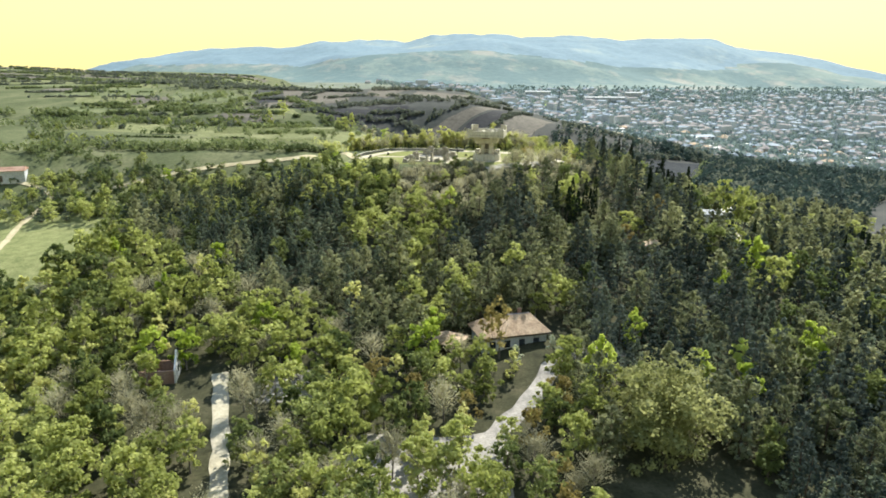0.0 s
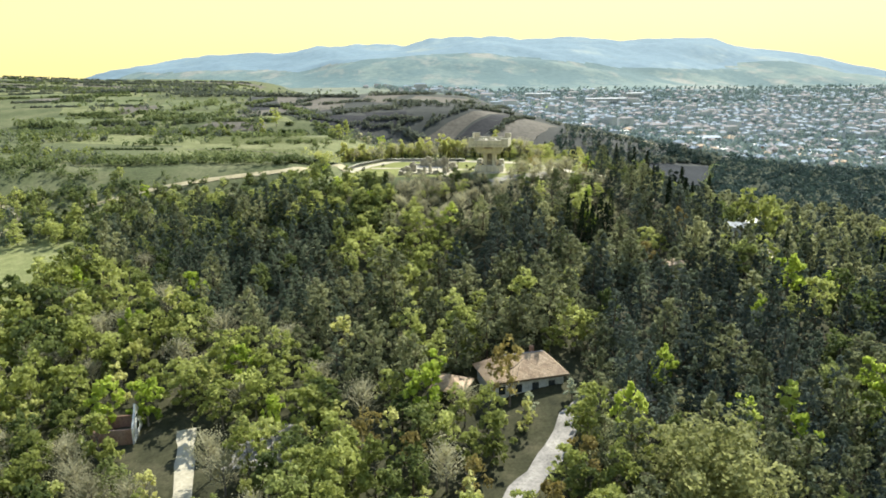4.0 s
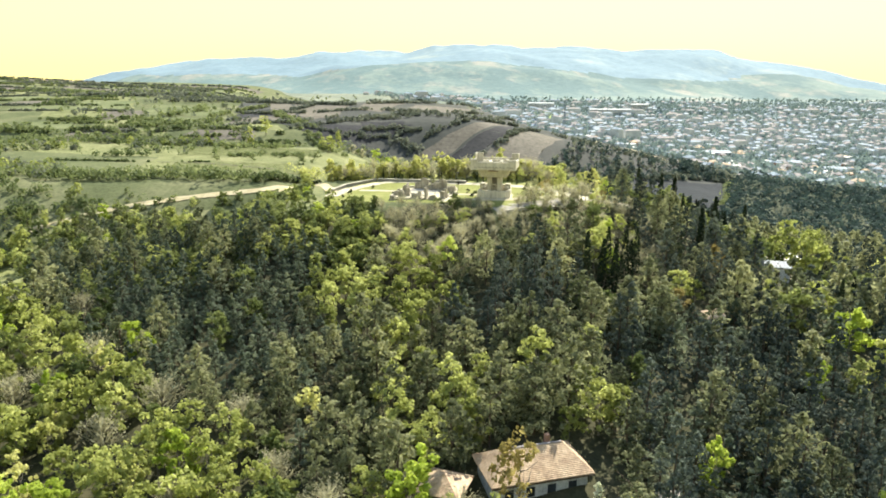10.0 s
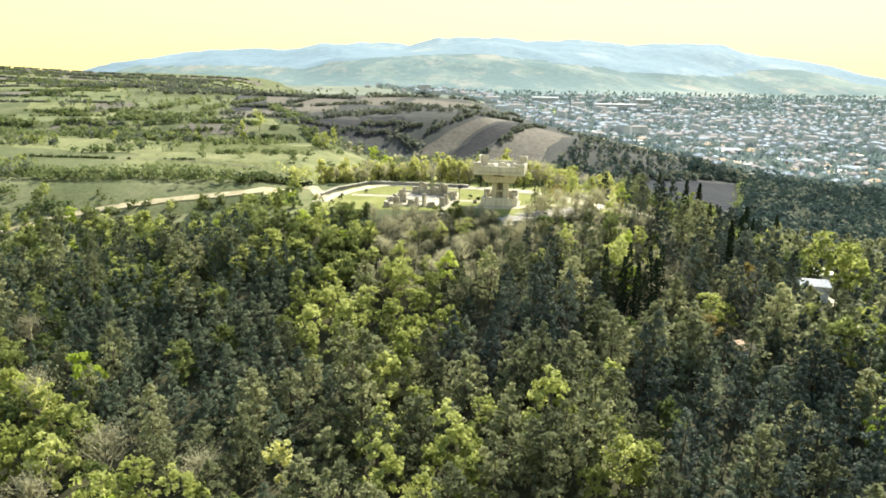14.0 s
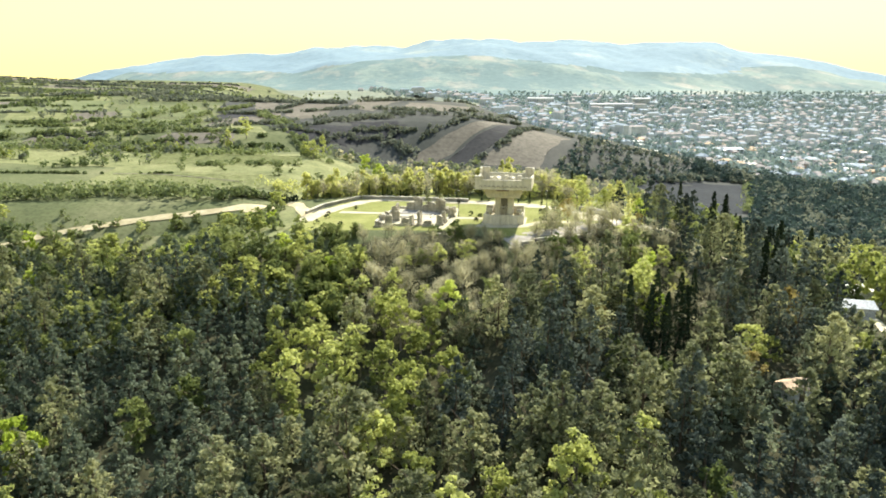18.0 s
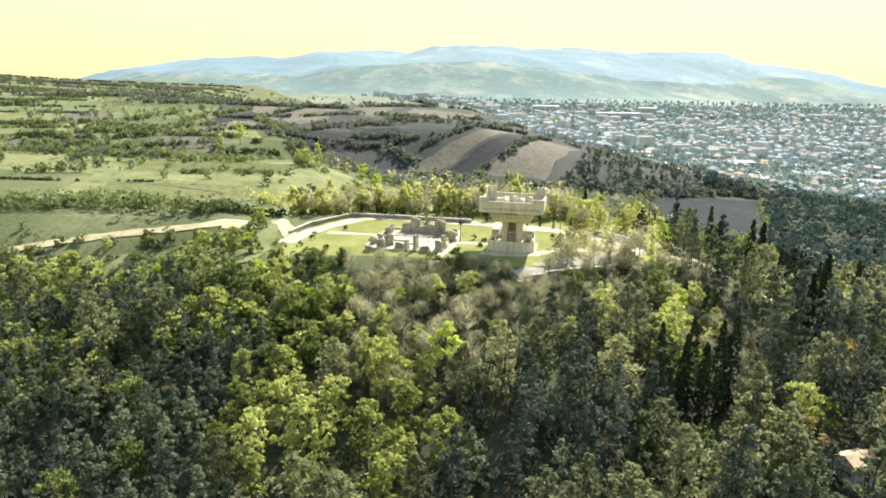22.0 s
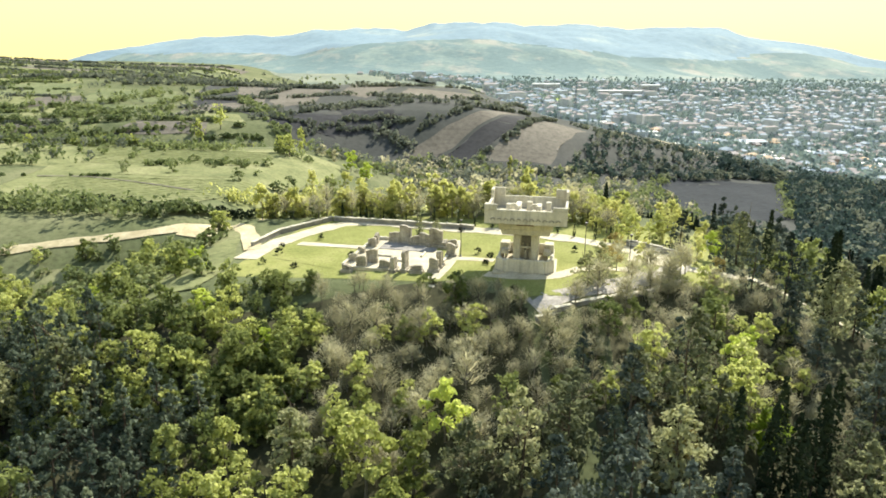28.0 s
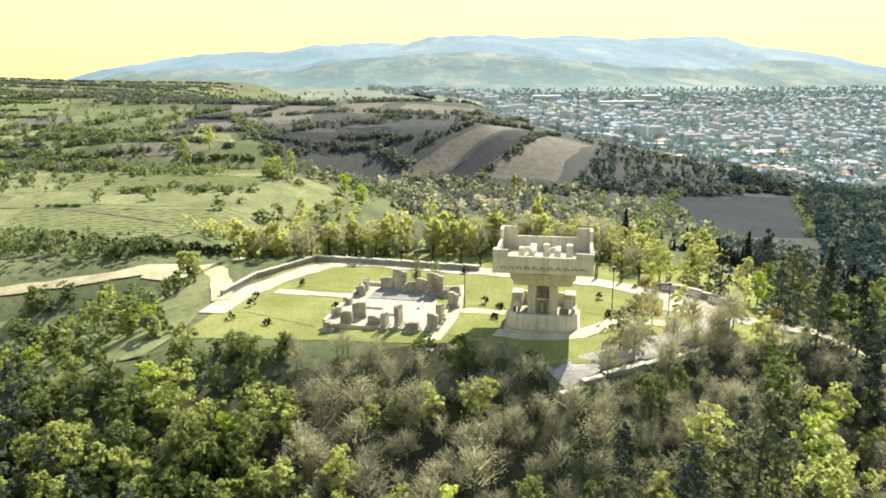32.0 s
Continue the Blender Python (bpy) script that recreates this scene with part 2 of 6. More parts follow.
# Aerial haze is put into these colours, bluer on the farther mountains.
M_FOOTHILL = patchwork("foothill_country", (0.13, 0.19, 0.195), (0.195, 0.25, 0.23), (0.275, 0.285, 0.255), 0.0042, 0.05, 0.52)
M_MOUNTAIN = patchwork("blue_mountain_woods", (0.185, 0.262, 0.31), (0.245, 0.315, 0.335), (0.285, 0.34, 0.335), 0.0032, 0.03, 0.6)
# Leaf colour of far trees with the haze mixed in.
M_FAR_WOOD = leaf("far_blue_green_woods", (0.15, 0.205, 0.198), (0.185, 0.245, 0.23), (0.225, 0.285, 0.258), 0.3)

# Scrub green lightened and blued to carry the distance haze.
M_HAZED_SCRUB = leaf("blue_green_scrub", (0.122, 0.142, 0.112), (0.168, 0.188, 0.144), (0.215, 0.235, 0.176), 0.4)
# Dark wood green with a bluish haze cast painted in.
M_VALLEY = leaf("dark_valley_woods", (0.037, 0.06, 0.058), (0.054, 0.085, 0.077), (0.08, 0.118, 0.098), 0.28)
# Town foliage paler and bluer than leaves: the haze is in the colour.
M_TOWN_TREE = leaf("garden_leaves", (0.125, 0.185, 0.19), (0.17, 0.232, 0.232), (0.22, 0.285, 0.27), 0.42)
M_VINE = speckled("young_vines", (0.14, 0.16, 0.065), (0.2, 0.217, 0.09), (0.265, 0.272, 0.125), 0.3, 2.0)
M_LIMEGRASS = speckled("bright_turf", (0.2, 0.28, 0.06), (0.27, 0.35, 0.08), (0.33, 0.4, 0.12), 0.02, 0.3)
# Haze over the town painted into its ground as blue-grey.
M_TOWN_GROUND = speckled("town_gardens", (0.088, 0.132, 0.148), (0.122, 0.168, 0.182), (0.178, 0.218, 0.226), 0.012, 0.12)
M_GRAVEL = speckled("grey_gravel", (0.2, 0.19, 0.17), (0.32, 0.3, 0.27), (0.45, 0.42, 0.37), 0.3, 2.5)
# Tile red greyed towards the haze that lies over the town.
M_TILE = speckled("terracotta_tiles", (0.185, 0.165, 0.165), (0.25, 0.228, 0.228), (0.335, 0.305, 0.3), 0.5, 3.0, 0.8)
# Pale tile: sun glare on the roof slope is put into the colour.
M_TILE_PALE = speckled("sunbleached_tiles", (0.34, 0.23, 0.15), (0.5, 0.36, 0.235), (0.62, 0.475, 0.325), 0.7, 3.0, 0.8)
# Roof sheet and plaster carry a blue haze tint in their colour.
M_METAL_ROOF = speckled("weathered_roof_sheet", (0.145, 0.2, 0.26), (0.21, 0.275, 0.345), (0.31, 0.38, 0.45), 0.05, 0.6, 0.75)
M_PLASTER = speckled("old_plaster", (0.38, 0.4, 0.41), (0.5, 0.52, 0.53), (0.62, 0.64, 0.64), 0.12, 2.0)
M_WHITE = speckled("whitewash", (0.66, 0.65, 0.62), (0.76, 0.75, 0.72), (0.83, 0.82, 0.79), 0.15, 2.0, 0.7)
M_BRICK = speckled("dull_brick", (0.2, 0.12, 0.09), (0.3, 0.19, 0.14), (0.38, 0.27, 0.21), 0.3, 3.0)
M_WOOD = speckled("dark_wood", (0.06, 0.045, 0.03), (0.11, 0.08, 0.055), (0.17, 0.13, 0.09), 0.6, 6.0, 0.7)
M_SLOT = speckled("dark_red_paint", (0.07, 0.03, 0.03), (0.12, 0.045, 0.04), (0.17, 0.07, 0.06), 0.8, 5.0, 0.6)
M_STEEL, _nt, _b = base("dark_painted_steel", 0.5, 0.6)
_nt.links.new(ramp(_nt, tex(_nt, 3.0), [(0.3, (0.05, 0.05, 0.055)), (0.7, (0.12, 0.115, 0.11))]), _b.inputs["Base Color"])
M_GLASS, _nt, _b = base("dark_window_glass", 0.08)
_nt.links.new(ramp(_nt, tex(_nt, 0.4), [(0.3, (0.02, 0.025, 0.03)), (0.7, (0.06, 0.07, 0.075))]), _b.inputs["Base Color"])

# ---- the lie of the land ----


def smooth(a, b, v):
    k = np.clip((v - a) / (b - a), 0, 1)
    return k * k * (3 - 2 * k)


def wave(x, y, s, seed=0.0):
    """A cheap rolling field between -1 and 1."""
    return (np.sin(x / s + 1.7 * np.sin(y / s * 0.71 + seed) + seed) + np.sin(y / s * 1.13 + 1.3 * np.sin(x / s * 0.63 + 2 * seed) + 2.1 * seed)) * 0.5


def box_gap(x, y, x0, x1, y0, y1):
    return np.hypot(np.maximum(np.maximum(x0 - x, x - x1), 0), np.maximum(np.maximum(y0 - y, y - y1), 0))


RIDGE_X = [-4500, -2500, -2000, -1700, -1280, -830, -500, -150, 260, 700, 1120, 1525, 2120, 2700, 4500]
RIDGE_Z = [-110, -110, -76, 8, 64, 94, 124, 138, 172, 150, 138, 146, 52, -80, -90]


RIDGE_FX = np.linspace(-4500, 4500, 361)
RIDGE_FZ = np.convolve(np.pad(np.interp(RIDGE_FX, RIDGE_X, RIDGE_Z), 6, mode="edge"), np.hanning(15)[1:-1] / np.hanning(15)[1:-1].sum(), "valid")
RIDGE_FZ = RIDGE_FZ + 6 * np.sin(RIDGE_FX / 110) + 2.5 * np.sin(RIDGE_FX / 52 + 1)


def land(x, y):
    """Height of the ground at x, y."""
    x, y = np.asarray(x, float), np.asarray(y, float)
    # floor of the valleys: falls to the town plain on the right
    plain = -62 + 14 * smooth(500, 1700, y)
    floor = np.maximum(-30 - 0.085 * np.maximum(x - 10, 0) + 5 * smooth(60, 140, y) * smooth(120, 40, x) + 6 * smooth(-60, -110, x) * smooth(-80, -30, y), plain)
    # monument hill and its spur of vineyards
    top = np.where(x < 0, 0.3 + 0.045 * x, 0.3 - 0.09 * np.maximum(x - 10, 0))
    top = np.maximum(top, -2.6)
    front = -4 - 9 * np.exp(-((x - 3) / 9) ** 2) - 3 * smooth(-30, -44, x)
    d1 = box_gap(x, y, -48, 33, front, 36)
    d2 = box_gap(x, y, -420, -64, 42, 158)
    h1 = floor + (top - floor) * np.exp(-(d1 / 55) ** 1.15)
    spur = -3.8 + 1.0 * wave(x, y, 45, 0.4) + 0.02 * np.maximum(-x - 120, 0)
    h2 = floor + (spur - floor) * np.exp(-(d2 / 42) ** 1.5)
    h = np.log(np.exp(h1 / 2.5) + np.exp(h2 / 2.5)) * 2.5 - 2.5 * math.log(2) * np.exp(-((h1 - h2) / 5) ** 2)
    # hill with ploughed strips across the valley, and rolling country behind it
    left = smooth(-40, -110, x)
    crest = 3 - 0.245 * np.maximum(x - 15, 0) - 5 * left * (1 - smooth(260, 480, y))
    crest = np.maximum(crest, plain - 1)
    y0 = 225 + 0.6 * np.maximum(x - 60, 0) - 42 * left
    face = 0.8 * smooth(0, 62, y - y0) + 0.2 * smooth(30, 130, y - y0)
    h3 = floor + (crest - floor) * face
    near_crest = 200 - 105 * smooth(-20, 60, x)
    drop = smooth(0, 1, (y - y0 - near_crest) / (260 - 120 * smooth(-20, 60, x))) * smooth(-190, 60, x + 0.12 * (y + 80) + 20)
    h3 = h3 + (plain - h3) * drop
    roll = 2.6 * wave(x, y, 70, 1.1) * smooth(-60, -160, x) + 0.03 * np.maximum(-x - 230, 0) * smooth(300, 800, y)
    h3 = h3 + roll * smooth(230, 330, y) * (1 - smooth(1000, 1700, y))
    h3 = h3 - 9 * smooth(480, 1000, y) * smooth(-90, -230, x)
    h3 = h3 + 9.5 * np.exp(-(((x + 158) / np.where(x < -158, 120, 88)) ** 2 + ((y - 505) / np.where(y < 505, 105, 150)) ** 2)) * smooth(250, 360, y)
    far = smooth(175, 215, y + 0.12 * np.maximum(x, 0) * -1)
    h = np.maximum(h, h3) * far + h * (1 - far)
    # mountains
    up = smooth(1700, 4000, y)
    h = h + (plain - h) * smooth(1250, 1750, y)
    rz = np.interp(x * 4000 / np.maximum(y, 1500), RIDGE_FX, RIDGE_FZ)
    folds = 0
    for k, sc in enumerate((420, 230, 130, 75, 42)):
        ca, sa = math.cos(k * 1.1 + 0.4), math.sin(k * 1.1 + 0.4)
        folds = folds + wave(x * ca + y * sa, y * ca - x * sa, sc, 0.7 + k) * sc * 0.085
    rz = rz + (5 * np.sin(x / 61 + 0.4) + 4 * np.sin(x / 33 + 2) + 2.5 * np.sin(x / 17)) * smooth(3450, 3900, y)
    m = h + (rz - h) * up + folds * smooth(1750, 2500, y) * (1 - 0.82 * smooth(3300, 3900, y))
    low = 34 * np.exp(-(((x + 230) / np.where(x < -230, 150, 520)) ** 2 + ((y - 2350) / 260) ** 2))
    return np.where(y > 1700, m, h) + low * smooth(1500, 2000, y)


APEX = -640.0
R_ROWS = np.concatenate([np.linspace(200, 420, 20)[:-1], np.linspace(420, 780, 190)[:-1], np.geomspace(780, 4900, 210)])
S_COLS = np.concatenate([np.linspace(-1.3, -0.36, 60)[:-1], np.linspace(-0.36, 0.36, 260), np.linspace(0.36, 1.3, 60)[1:]])
GX = R_ROWS[:, None] * S_COLS[None, :]
GY = np.repeat((R_ROWS + APEX)[:, None], len(S_COLS), 1)
GZ = land(GX, GY)


def ground_z(x, y):
    """Height of the ground sheet itself, between its grid points."""
    x, y = np.asarray(x, float), np.asarray(y, float)
    r = y - APEX
    i = np.clip(np.searchsorted(R_ROWS, r) - 1, 0, len(R_ROWS) - 2)
    fi = (r - R_ROWS[i]) / (R_ROWS[i + 1] - R_ROWS[i])
    s = x / r
    j = np.clip(np.searchsorted(S_COLS, s) - 1, 0, len(S_COLS) - 2)
    fj = (s - S_COLS[j]) / (S_COLS[j + 1] - S_COLS[j])
    return (GZ[i, j] * (1 - fi) * (1 - fj) + GZ[i + 1, j] * fi * (1 - fj) + GZ[i, j + 1] * (1 - fi) * fj + GZ[i + 1, j + 1] * fi * fj)


def gz(x, y):
    return float(ground_z(x, y))


def mesh_of(name, verts, faces, mats, smooth_shade=False):
    me = bpy.data.meshes.new(name)
    me.from_pydata(verts, [], faces)
    for m in (mats if isinstance(mats, (list, tuple)) else [mats]):
        me.materials.append(m)
    if smooth_shade:
        me.polygons.foreach_set("use_smooth", [True] * len(me.polygons))
    me.update()
    return me


def grid_mesh(name, X, Y, Z, mat, smooth_shade=True):
    n, m = X.shape
    verts = np.stack([X, Y, Z], -1).reshape(-1, 3)
    idx = np.arange(n * m).reshape(n, m)
    faces = np.stack([idx[:-1, :-1], idx[:-1, 1:], idx[1:, 1:], idx[1:, :-1]], -1).reshape(-1, 4)
    return mesh_of(name, verts.tolist(), faces.tolist(), mat, smooth_shade)


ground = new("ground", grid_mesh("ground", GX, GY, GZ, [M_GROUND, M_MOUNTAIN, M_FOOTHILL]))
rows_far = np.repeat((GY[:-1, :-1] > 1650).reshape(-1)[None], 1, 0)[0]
# Lower slopes take the foothill colours, less blued with haze.
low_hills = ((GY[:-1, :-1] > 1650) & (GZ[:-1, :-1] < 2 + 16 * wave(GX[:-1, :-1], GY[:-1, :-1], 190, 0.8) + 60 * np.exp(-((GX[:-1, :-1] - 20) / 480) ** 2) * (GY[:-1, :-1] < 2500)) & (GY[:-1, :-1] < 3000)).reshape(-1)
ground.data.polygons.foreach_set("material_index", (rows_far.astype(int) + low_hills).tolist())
tagged(ground, "scrubby hillside earth reaching to hazy mountains", "ground", kind="structure")


def drape(name, corners, mat, label, category, lift=0.1, n=24, kind="structure", edge=0.0, m=None):
    """A patch of ground cover over four corners (near-left, near-right, far-right, far-left), laid on the land."""
    a, b, c, d = (np.array(p, float) for p in corners)
    u, v = np.linspace(0, 1, m or n)[None, :, None], np.linspace(0, 1, n)[:, None, None]
    P = (a * (1 - u) + b * u) * (1 - v) + (d * (1 - u) + c * u) * v
    X, Y = P[..., 0], P[..., 1]
    if edge:
        w = 4 * np.minimum(u * (1 - u), v * (1 - v))[..., 0] < 0.02
        X = X + edge * wave(X, Y, edge * 3 + 1, 0.3) * w
        Y = Y + edge * wave(Y, X, edge * 3 + 1, 1.3) * w
    Z = ground_z(X, Y) + lift
    return tagged(new(name, grid_mesh(name, X, Y, Z, mat)), label, category, kind=kind)


def ribbon(name, pts, width, mat, label, category, lift=0.12, kind="structure", step=2.0):
    """A road or path along a line, laid on the land."""
    P = np.array(pts, float)
    seg = np.concatenate([[0], np.cumsum(np.hypot(*np.diff(P, axis=0).T))])
    s = np.linspace(0, seg[-1], max(4, int(seg[-1] / step)))
    x, y = np.interp(s, seg, P[:, 0]), np.interp(s, seg, P[:, 1])
    for _ in range(6):
        x[1:-1] = (x[:-2] + 2 * x[1:-1] + x[2:]) / 4
        y[1:-1] = (y[:-2] + 2 * y[1:-1] + y[2:]) / 4
    tx, ty = np.gradient(x), np.gradient(y)
    L = np.hypot(tx, ty)
    nx, ny = -ty / L, tx / L
    w = width / 2 * (1 + 0.12 * np.sin(s * 0.7) + 0.08 * np.sin(s * 1.9 + 1))
    off = np.linspace(-1, 1, 5)[None, :]
    X, Y = x[:, None] + nx[:, None] * w[:, None] * off, y[:, None] + ny[:, None] * w[:, None] * off
    Z = np.maximum(ground_z(X, Y), 0 * X - 999) + lift
    return tagged(new(name, grid_mesh(name, X, Y, Z, mat)), label, category, kind=kind)


# ---- trees ----


def clumps(C, size, normal=None, tilt=1.0, seed=0, aspect=1.0):
    """Leaf clumps: a folded quad at each of the points C, facing roughly along its normal."""
    g = np.random.default_rng(seed)
    n = len(C)
    N = g.normal(size=(n, 3))
    if normal is not None:
        N = normal + tilt * N
    N /= np.linalg.norm(N, axis=1)[:, None]
    A = np.cross(N, g.normal(size=(n, 3)))
    A /= np.linalg.norm(A, axis=1)[:, None]
    B = np.cross(N, A)
    s = (np.asarray(size) * g.uniform(0.65, 1.35, n))[:, None]
    k = s * aspect
    V = np.stack([C - A * s * 0.5, C + B * k * 0.45 - N * s * 0.12, C + A * s * 0.55, C - B * k * 0.5 - N * s * 0.15], 1)
    V += g.normal(scale=0.10, size=V.shape) * s[:, None]
    F = np.arange(4 * n).reshape(n, 4)
    F = np.concatenate([F[:, [0, 1, 2]], F[:, [0, 2, 3]]])
    return V.reshape(-1, 3), F


def limb_tube(p0, p1, r0, r1, sides=5):
    p0, p1 = np.array(p0, float), np.array(p1, float)
    d = (p1 - p0) / np.linalg.norm(p1 - p0)
    a = np.cross(d, [0.3, 0.9, 0.1])
    a /= np.linalg.norm(a)
    b = np.cross(d, a)
    th = np.arange(sides) / sides * 2 * math.pi
    ring = np.cos(th)[:, None] * a + np.sin(th)[:, None] * b
    V = np.concatenate([p0 + ring * r0, p1 + ring * r1])
    F = [(i, (i + 1) % sides, sides + (i + 1) % sides, sides + i) for i in range(sides)]
    return V, F


def join(pieces):
    V, F, o = [], [], 0
    for v, f in pieces:
        V.append(np.asarray(v))
        F += [tuple(int(q) + o for q in t) for t in f]
        o += len(v)
    return np.concatenate(V).tolist(), F


def trunk_mesh(name, h, r, limbs, mat, seed):
    g = random.Random(seed)
    pieces, prev = [], (0, 0, -0.4)
    x = y = 0.0
    for i in range(1, 5):
        x, y = x + g.uniform(-0.04, 0.04) * h * 0.5, y + g.uniform(-0.04, 0.04) * h * 0.5
        nxt = (x, y, h * i / 4)
        pieces.append(limb_tube(prev, nxt, r * (1.15 - 0.25 * (i - 1)), r * (1.15 - 0.25 * i) + 0.01, 6))
        prev = nxt
    for k in range(limbs):
        a, z0 = g.uniform(0, 6.28), h * g.uniform(0.35, 0.9)
        L = h * g.uniform(0.25, 0.45)
        mid = (math.cos(a) * L * 0.5, math.sin(a) * L * 0.5, z0 + L * 0.3)
        end = (math.cos(a + 0.3) * L * 0.95, math.sin(a + 0.3) * L * 0.95, z0 + L * 0.75)
        pieces.append(limb_tube((0, 0, z0), mid, r * 0.4, r * 0.25, 4))
        pieces.append(limb_tube(mid, end, r * 0.25, 0.02, 4))
    V, F = join(pieces)
    return mesh_of(name, V, F, mat, True)


def tufts(T, R, per, seed, up=0.35, outer=0.55):
    """Points and outward normals of the leaf clumps of many small tufts: centres T, radii R."""
    g = np.random.default_rng(seed)
    n = len(T)
    D = g.normal(size=(n, per, 3))
    D[..., 2] += up
    D /= np.linalg.norm(D, axis=2)[..., None]
    rr = R[:, None] * (outer + (1.1 - outer) * g.uniform(0, 1, (n, per)) ** 0.6)
    C = T[:, None, :] + D * rr[..., None] * np.array([1, 1, 0.8])
    return C.reshape(-1, 3), D.reshape(-1, 3)


def crown_round(name, h, w, n, size, mat, seed, low=0.25, lobes=9, hollow=0.55):
    """A broadleaf crown: a few uneven boughs, each carrying tufts of leaves, with gaps between them."""
    g = np.random.default_rng(seed)
    boughs = max(5, lobes // 2)
    count = max(10, int(lobes * 3.2))
    B = []
    for i in range(boughs):
        a, u = i * 2.4 + g.uniform(-0.6, 0.6), (i + 0.5) / boughs
        rr = w * 0.5 * math.sqrt(max(0.08, 1 - (2 * (u - 0.42)) ** 2)) * g.uniform(0.38, 0.72)
        B.append((math.cos(a) * rr, math.sin(a) * rr, h * (low + (0.84 - low) * u), w * g.uniform(0.15, 0.28)))
    B.append((g.uniform(-0.08, 0.08) * w, g.uniform(-0.08, 0.08) * w, h * 0.8, w * 0.22))
    B = np.array(B)
    pick = g.choice(len(B), count, p=B[:, 3] ** 2 / (B[:, 3] ** 2).sum())
    D = g.normal(size=(count, 3))
    D[:, 2] += 0.35
    D /= np.linalg.norm(D, axis=1)[:, None]
    T = B[pick, :3] + D * (B[pick, 3] * g.uniform(0.55, 1.2, count))[:, None] * np.array([1, 1, 0.85])
    T[:, 2] = np.clip(T[:, 2], h * low * 0.7, h * 0.97)
    R = w * g.uniform(0.055, 0.125, count)
    C, N = tufts(T, R, max(4, n // count), seed + 3, 0.3, hollow)
    V, F = clumps(C, size, N, 0.5, seed + 1)
    return mesh_of(name, V.tolist(), F.tolist(), mat)


def crown_cone(name, h, w, n, size, mat, seed, low=0.15, count=40, power=0.8, droop=0.25, belly=0.2):
    """A conifer crown: separate boughs set round the stem, each ending in tufts of needles, uneven in length and height."""
    g = np.random.default_rng(seed)
    T, R = [], []
    lean = g.uniform(-0.05, 0.05, 2) * w
    for i in range(count):
        u = ((i + g.uniform(0, 1)) / count) ** 1.25
        a = i * 2.4 + g.uniform(-0.5, 0.5)
        env = min(1.0, 0.6 + 0.4 * u / belly) if u < belly else ((1 - u) / (1 - belly)) ** power + 0.05
        side = 1 + 0.22 * math.sin(a * 2 + seed) + 0.12 * math.sin(a * 5 + 3 * seed)
        ln = w * 0.5 * env * side * g.uniform(0.62, 1.12)
        z0 = h * (low + (0.95 - low) * u) + g.uniform(-0.03, 0.03) * h
        for k in ((1.0, 0.5) if i % 2 else (1.0,)):
            T.append((math.cos(a) * ln * k + lean[0] * u, math.sin(a) * ln * k + lean[1] * u, z0 - droop * ln * k + g.uniform(-0.15, 0.15)))
            R.append(w * g.uniform(0.085, 0.14) * (0.55 + 0.45 * env) * (1.0 if k == 1.0 else 1.15))
    T.append((lean[0], lean[1], h * 0.96))
    R.append(w * 0.05)
    T, R = np.array(T), np.array(R)
    C, N = tufts(T, R, max(4, n // len(T)), seed + 3, 0.45, 0.3)
    V, F = clumps(C, size, N, 0.45, seed + 1, 0.75)
    return mesh_of(name, V.tolist(), F.tolist(), mat)


def crown_column(name, h, w, n, size, mat, seed):
    g = np.random.default_rng(seed)
    u = g.uniform(0.03, 1, n)
    a = g.uniform(0, 6.283, n)
    r = w * 0.5 * (np.clip(u * 7, 0, 1) * (1 - u ** 2.2) ** 0.7 + 0.05) * g.uniform(0.75, 1.1, n)
    r *= 1 + 0.18 * np.sin(a * 3 + u * 9)
    C = np.stack([np.cos(a) * r, np.sin(a) * r, u * h], 1)
    N = np.stack([np.cos(a), np.sin(a), 0.5 + 0 * a], 1)
    V, F = clumps(C, size, N, 0.5, seed + 1, 0.7)
    return mesh_of(name, V.tolist(), F.tolist(), mat)


def crown_twigs(name, h, w, n, mat, seed, size=0.3):
    """A budding, still half-bare crown: many fine twigs that rise outwards, with small buds."""
    g = np.random.default_rng(seed)
    pieces = []
    for i in range(n // 6):
        a, u = g.uniform(0, 6.283), g.uniform(0, 1)
        z0, r0 = h * (0.25 + 0.45 * u), w * 0.14 * (1 - u)
        L = w * 0.5 * g.uniform(0.35, 1.2) * (1 - 0.45 * u)
        p0 = np.array([math.cos(a) * r0, math.sin(a) * r0, z0])
        up = g.uniform(0.45, 1.3)
        d = np.array([math.cos(a), math.sin(a), up])
        p1 = p0 + d * L / math.sqrt(1 + up * up) * 1.15
        p1[2] = min(p1[2], h * g.uniform(0.9, 1.02))
        s = np.array([0.09, 0, 0]) if abs(math.cos(a)) < 0.7 else np.array([0, 0.09, 0])
        pieces.append((np.array([p0 - s, p0 + s, p1]), [(0, 1, 2)]))
        B = p0 + (p1 - p0) * g.uniform(0.3, 1.05, (5, 1)) + g.normal(scale=0.05 * w, size=(5, 3))
        pieces.append(clumps(B, size, d[None] + 0 * B, 1.0, seed * 31 + i, 0.7))
    V, F = join(pieces)
    return mesh_of(name, V, F, mat)


TREES = {}


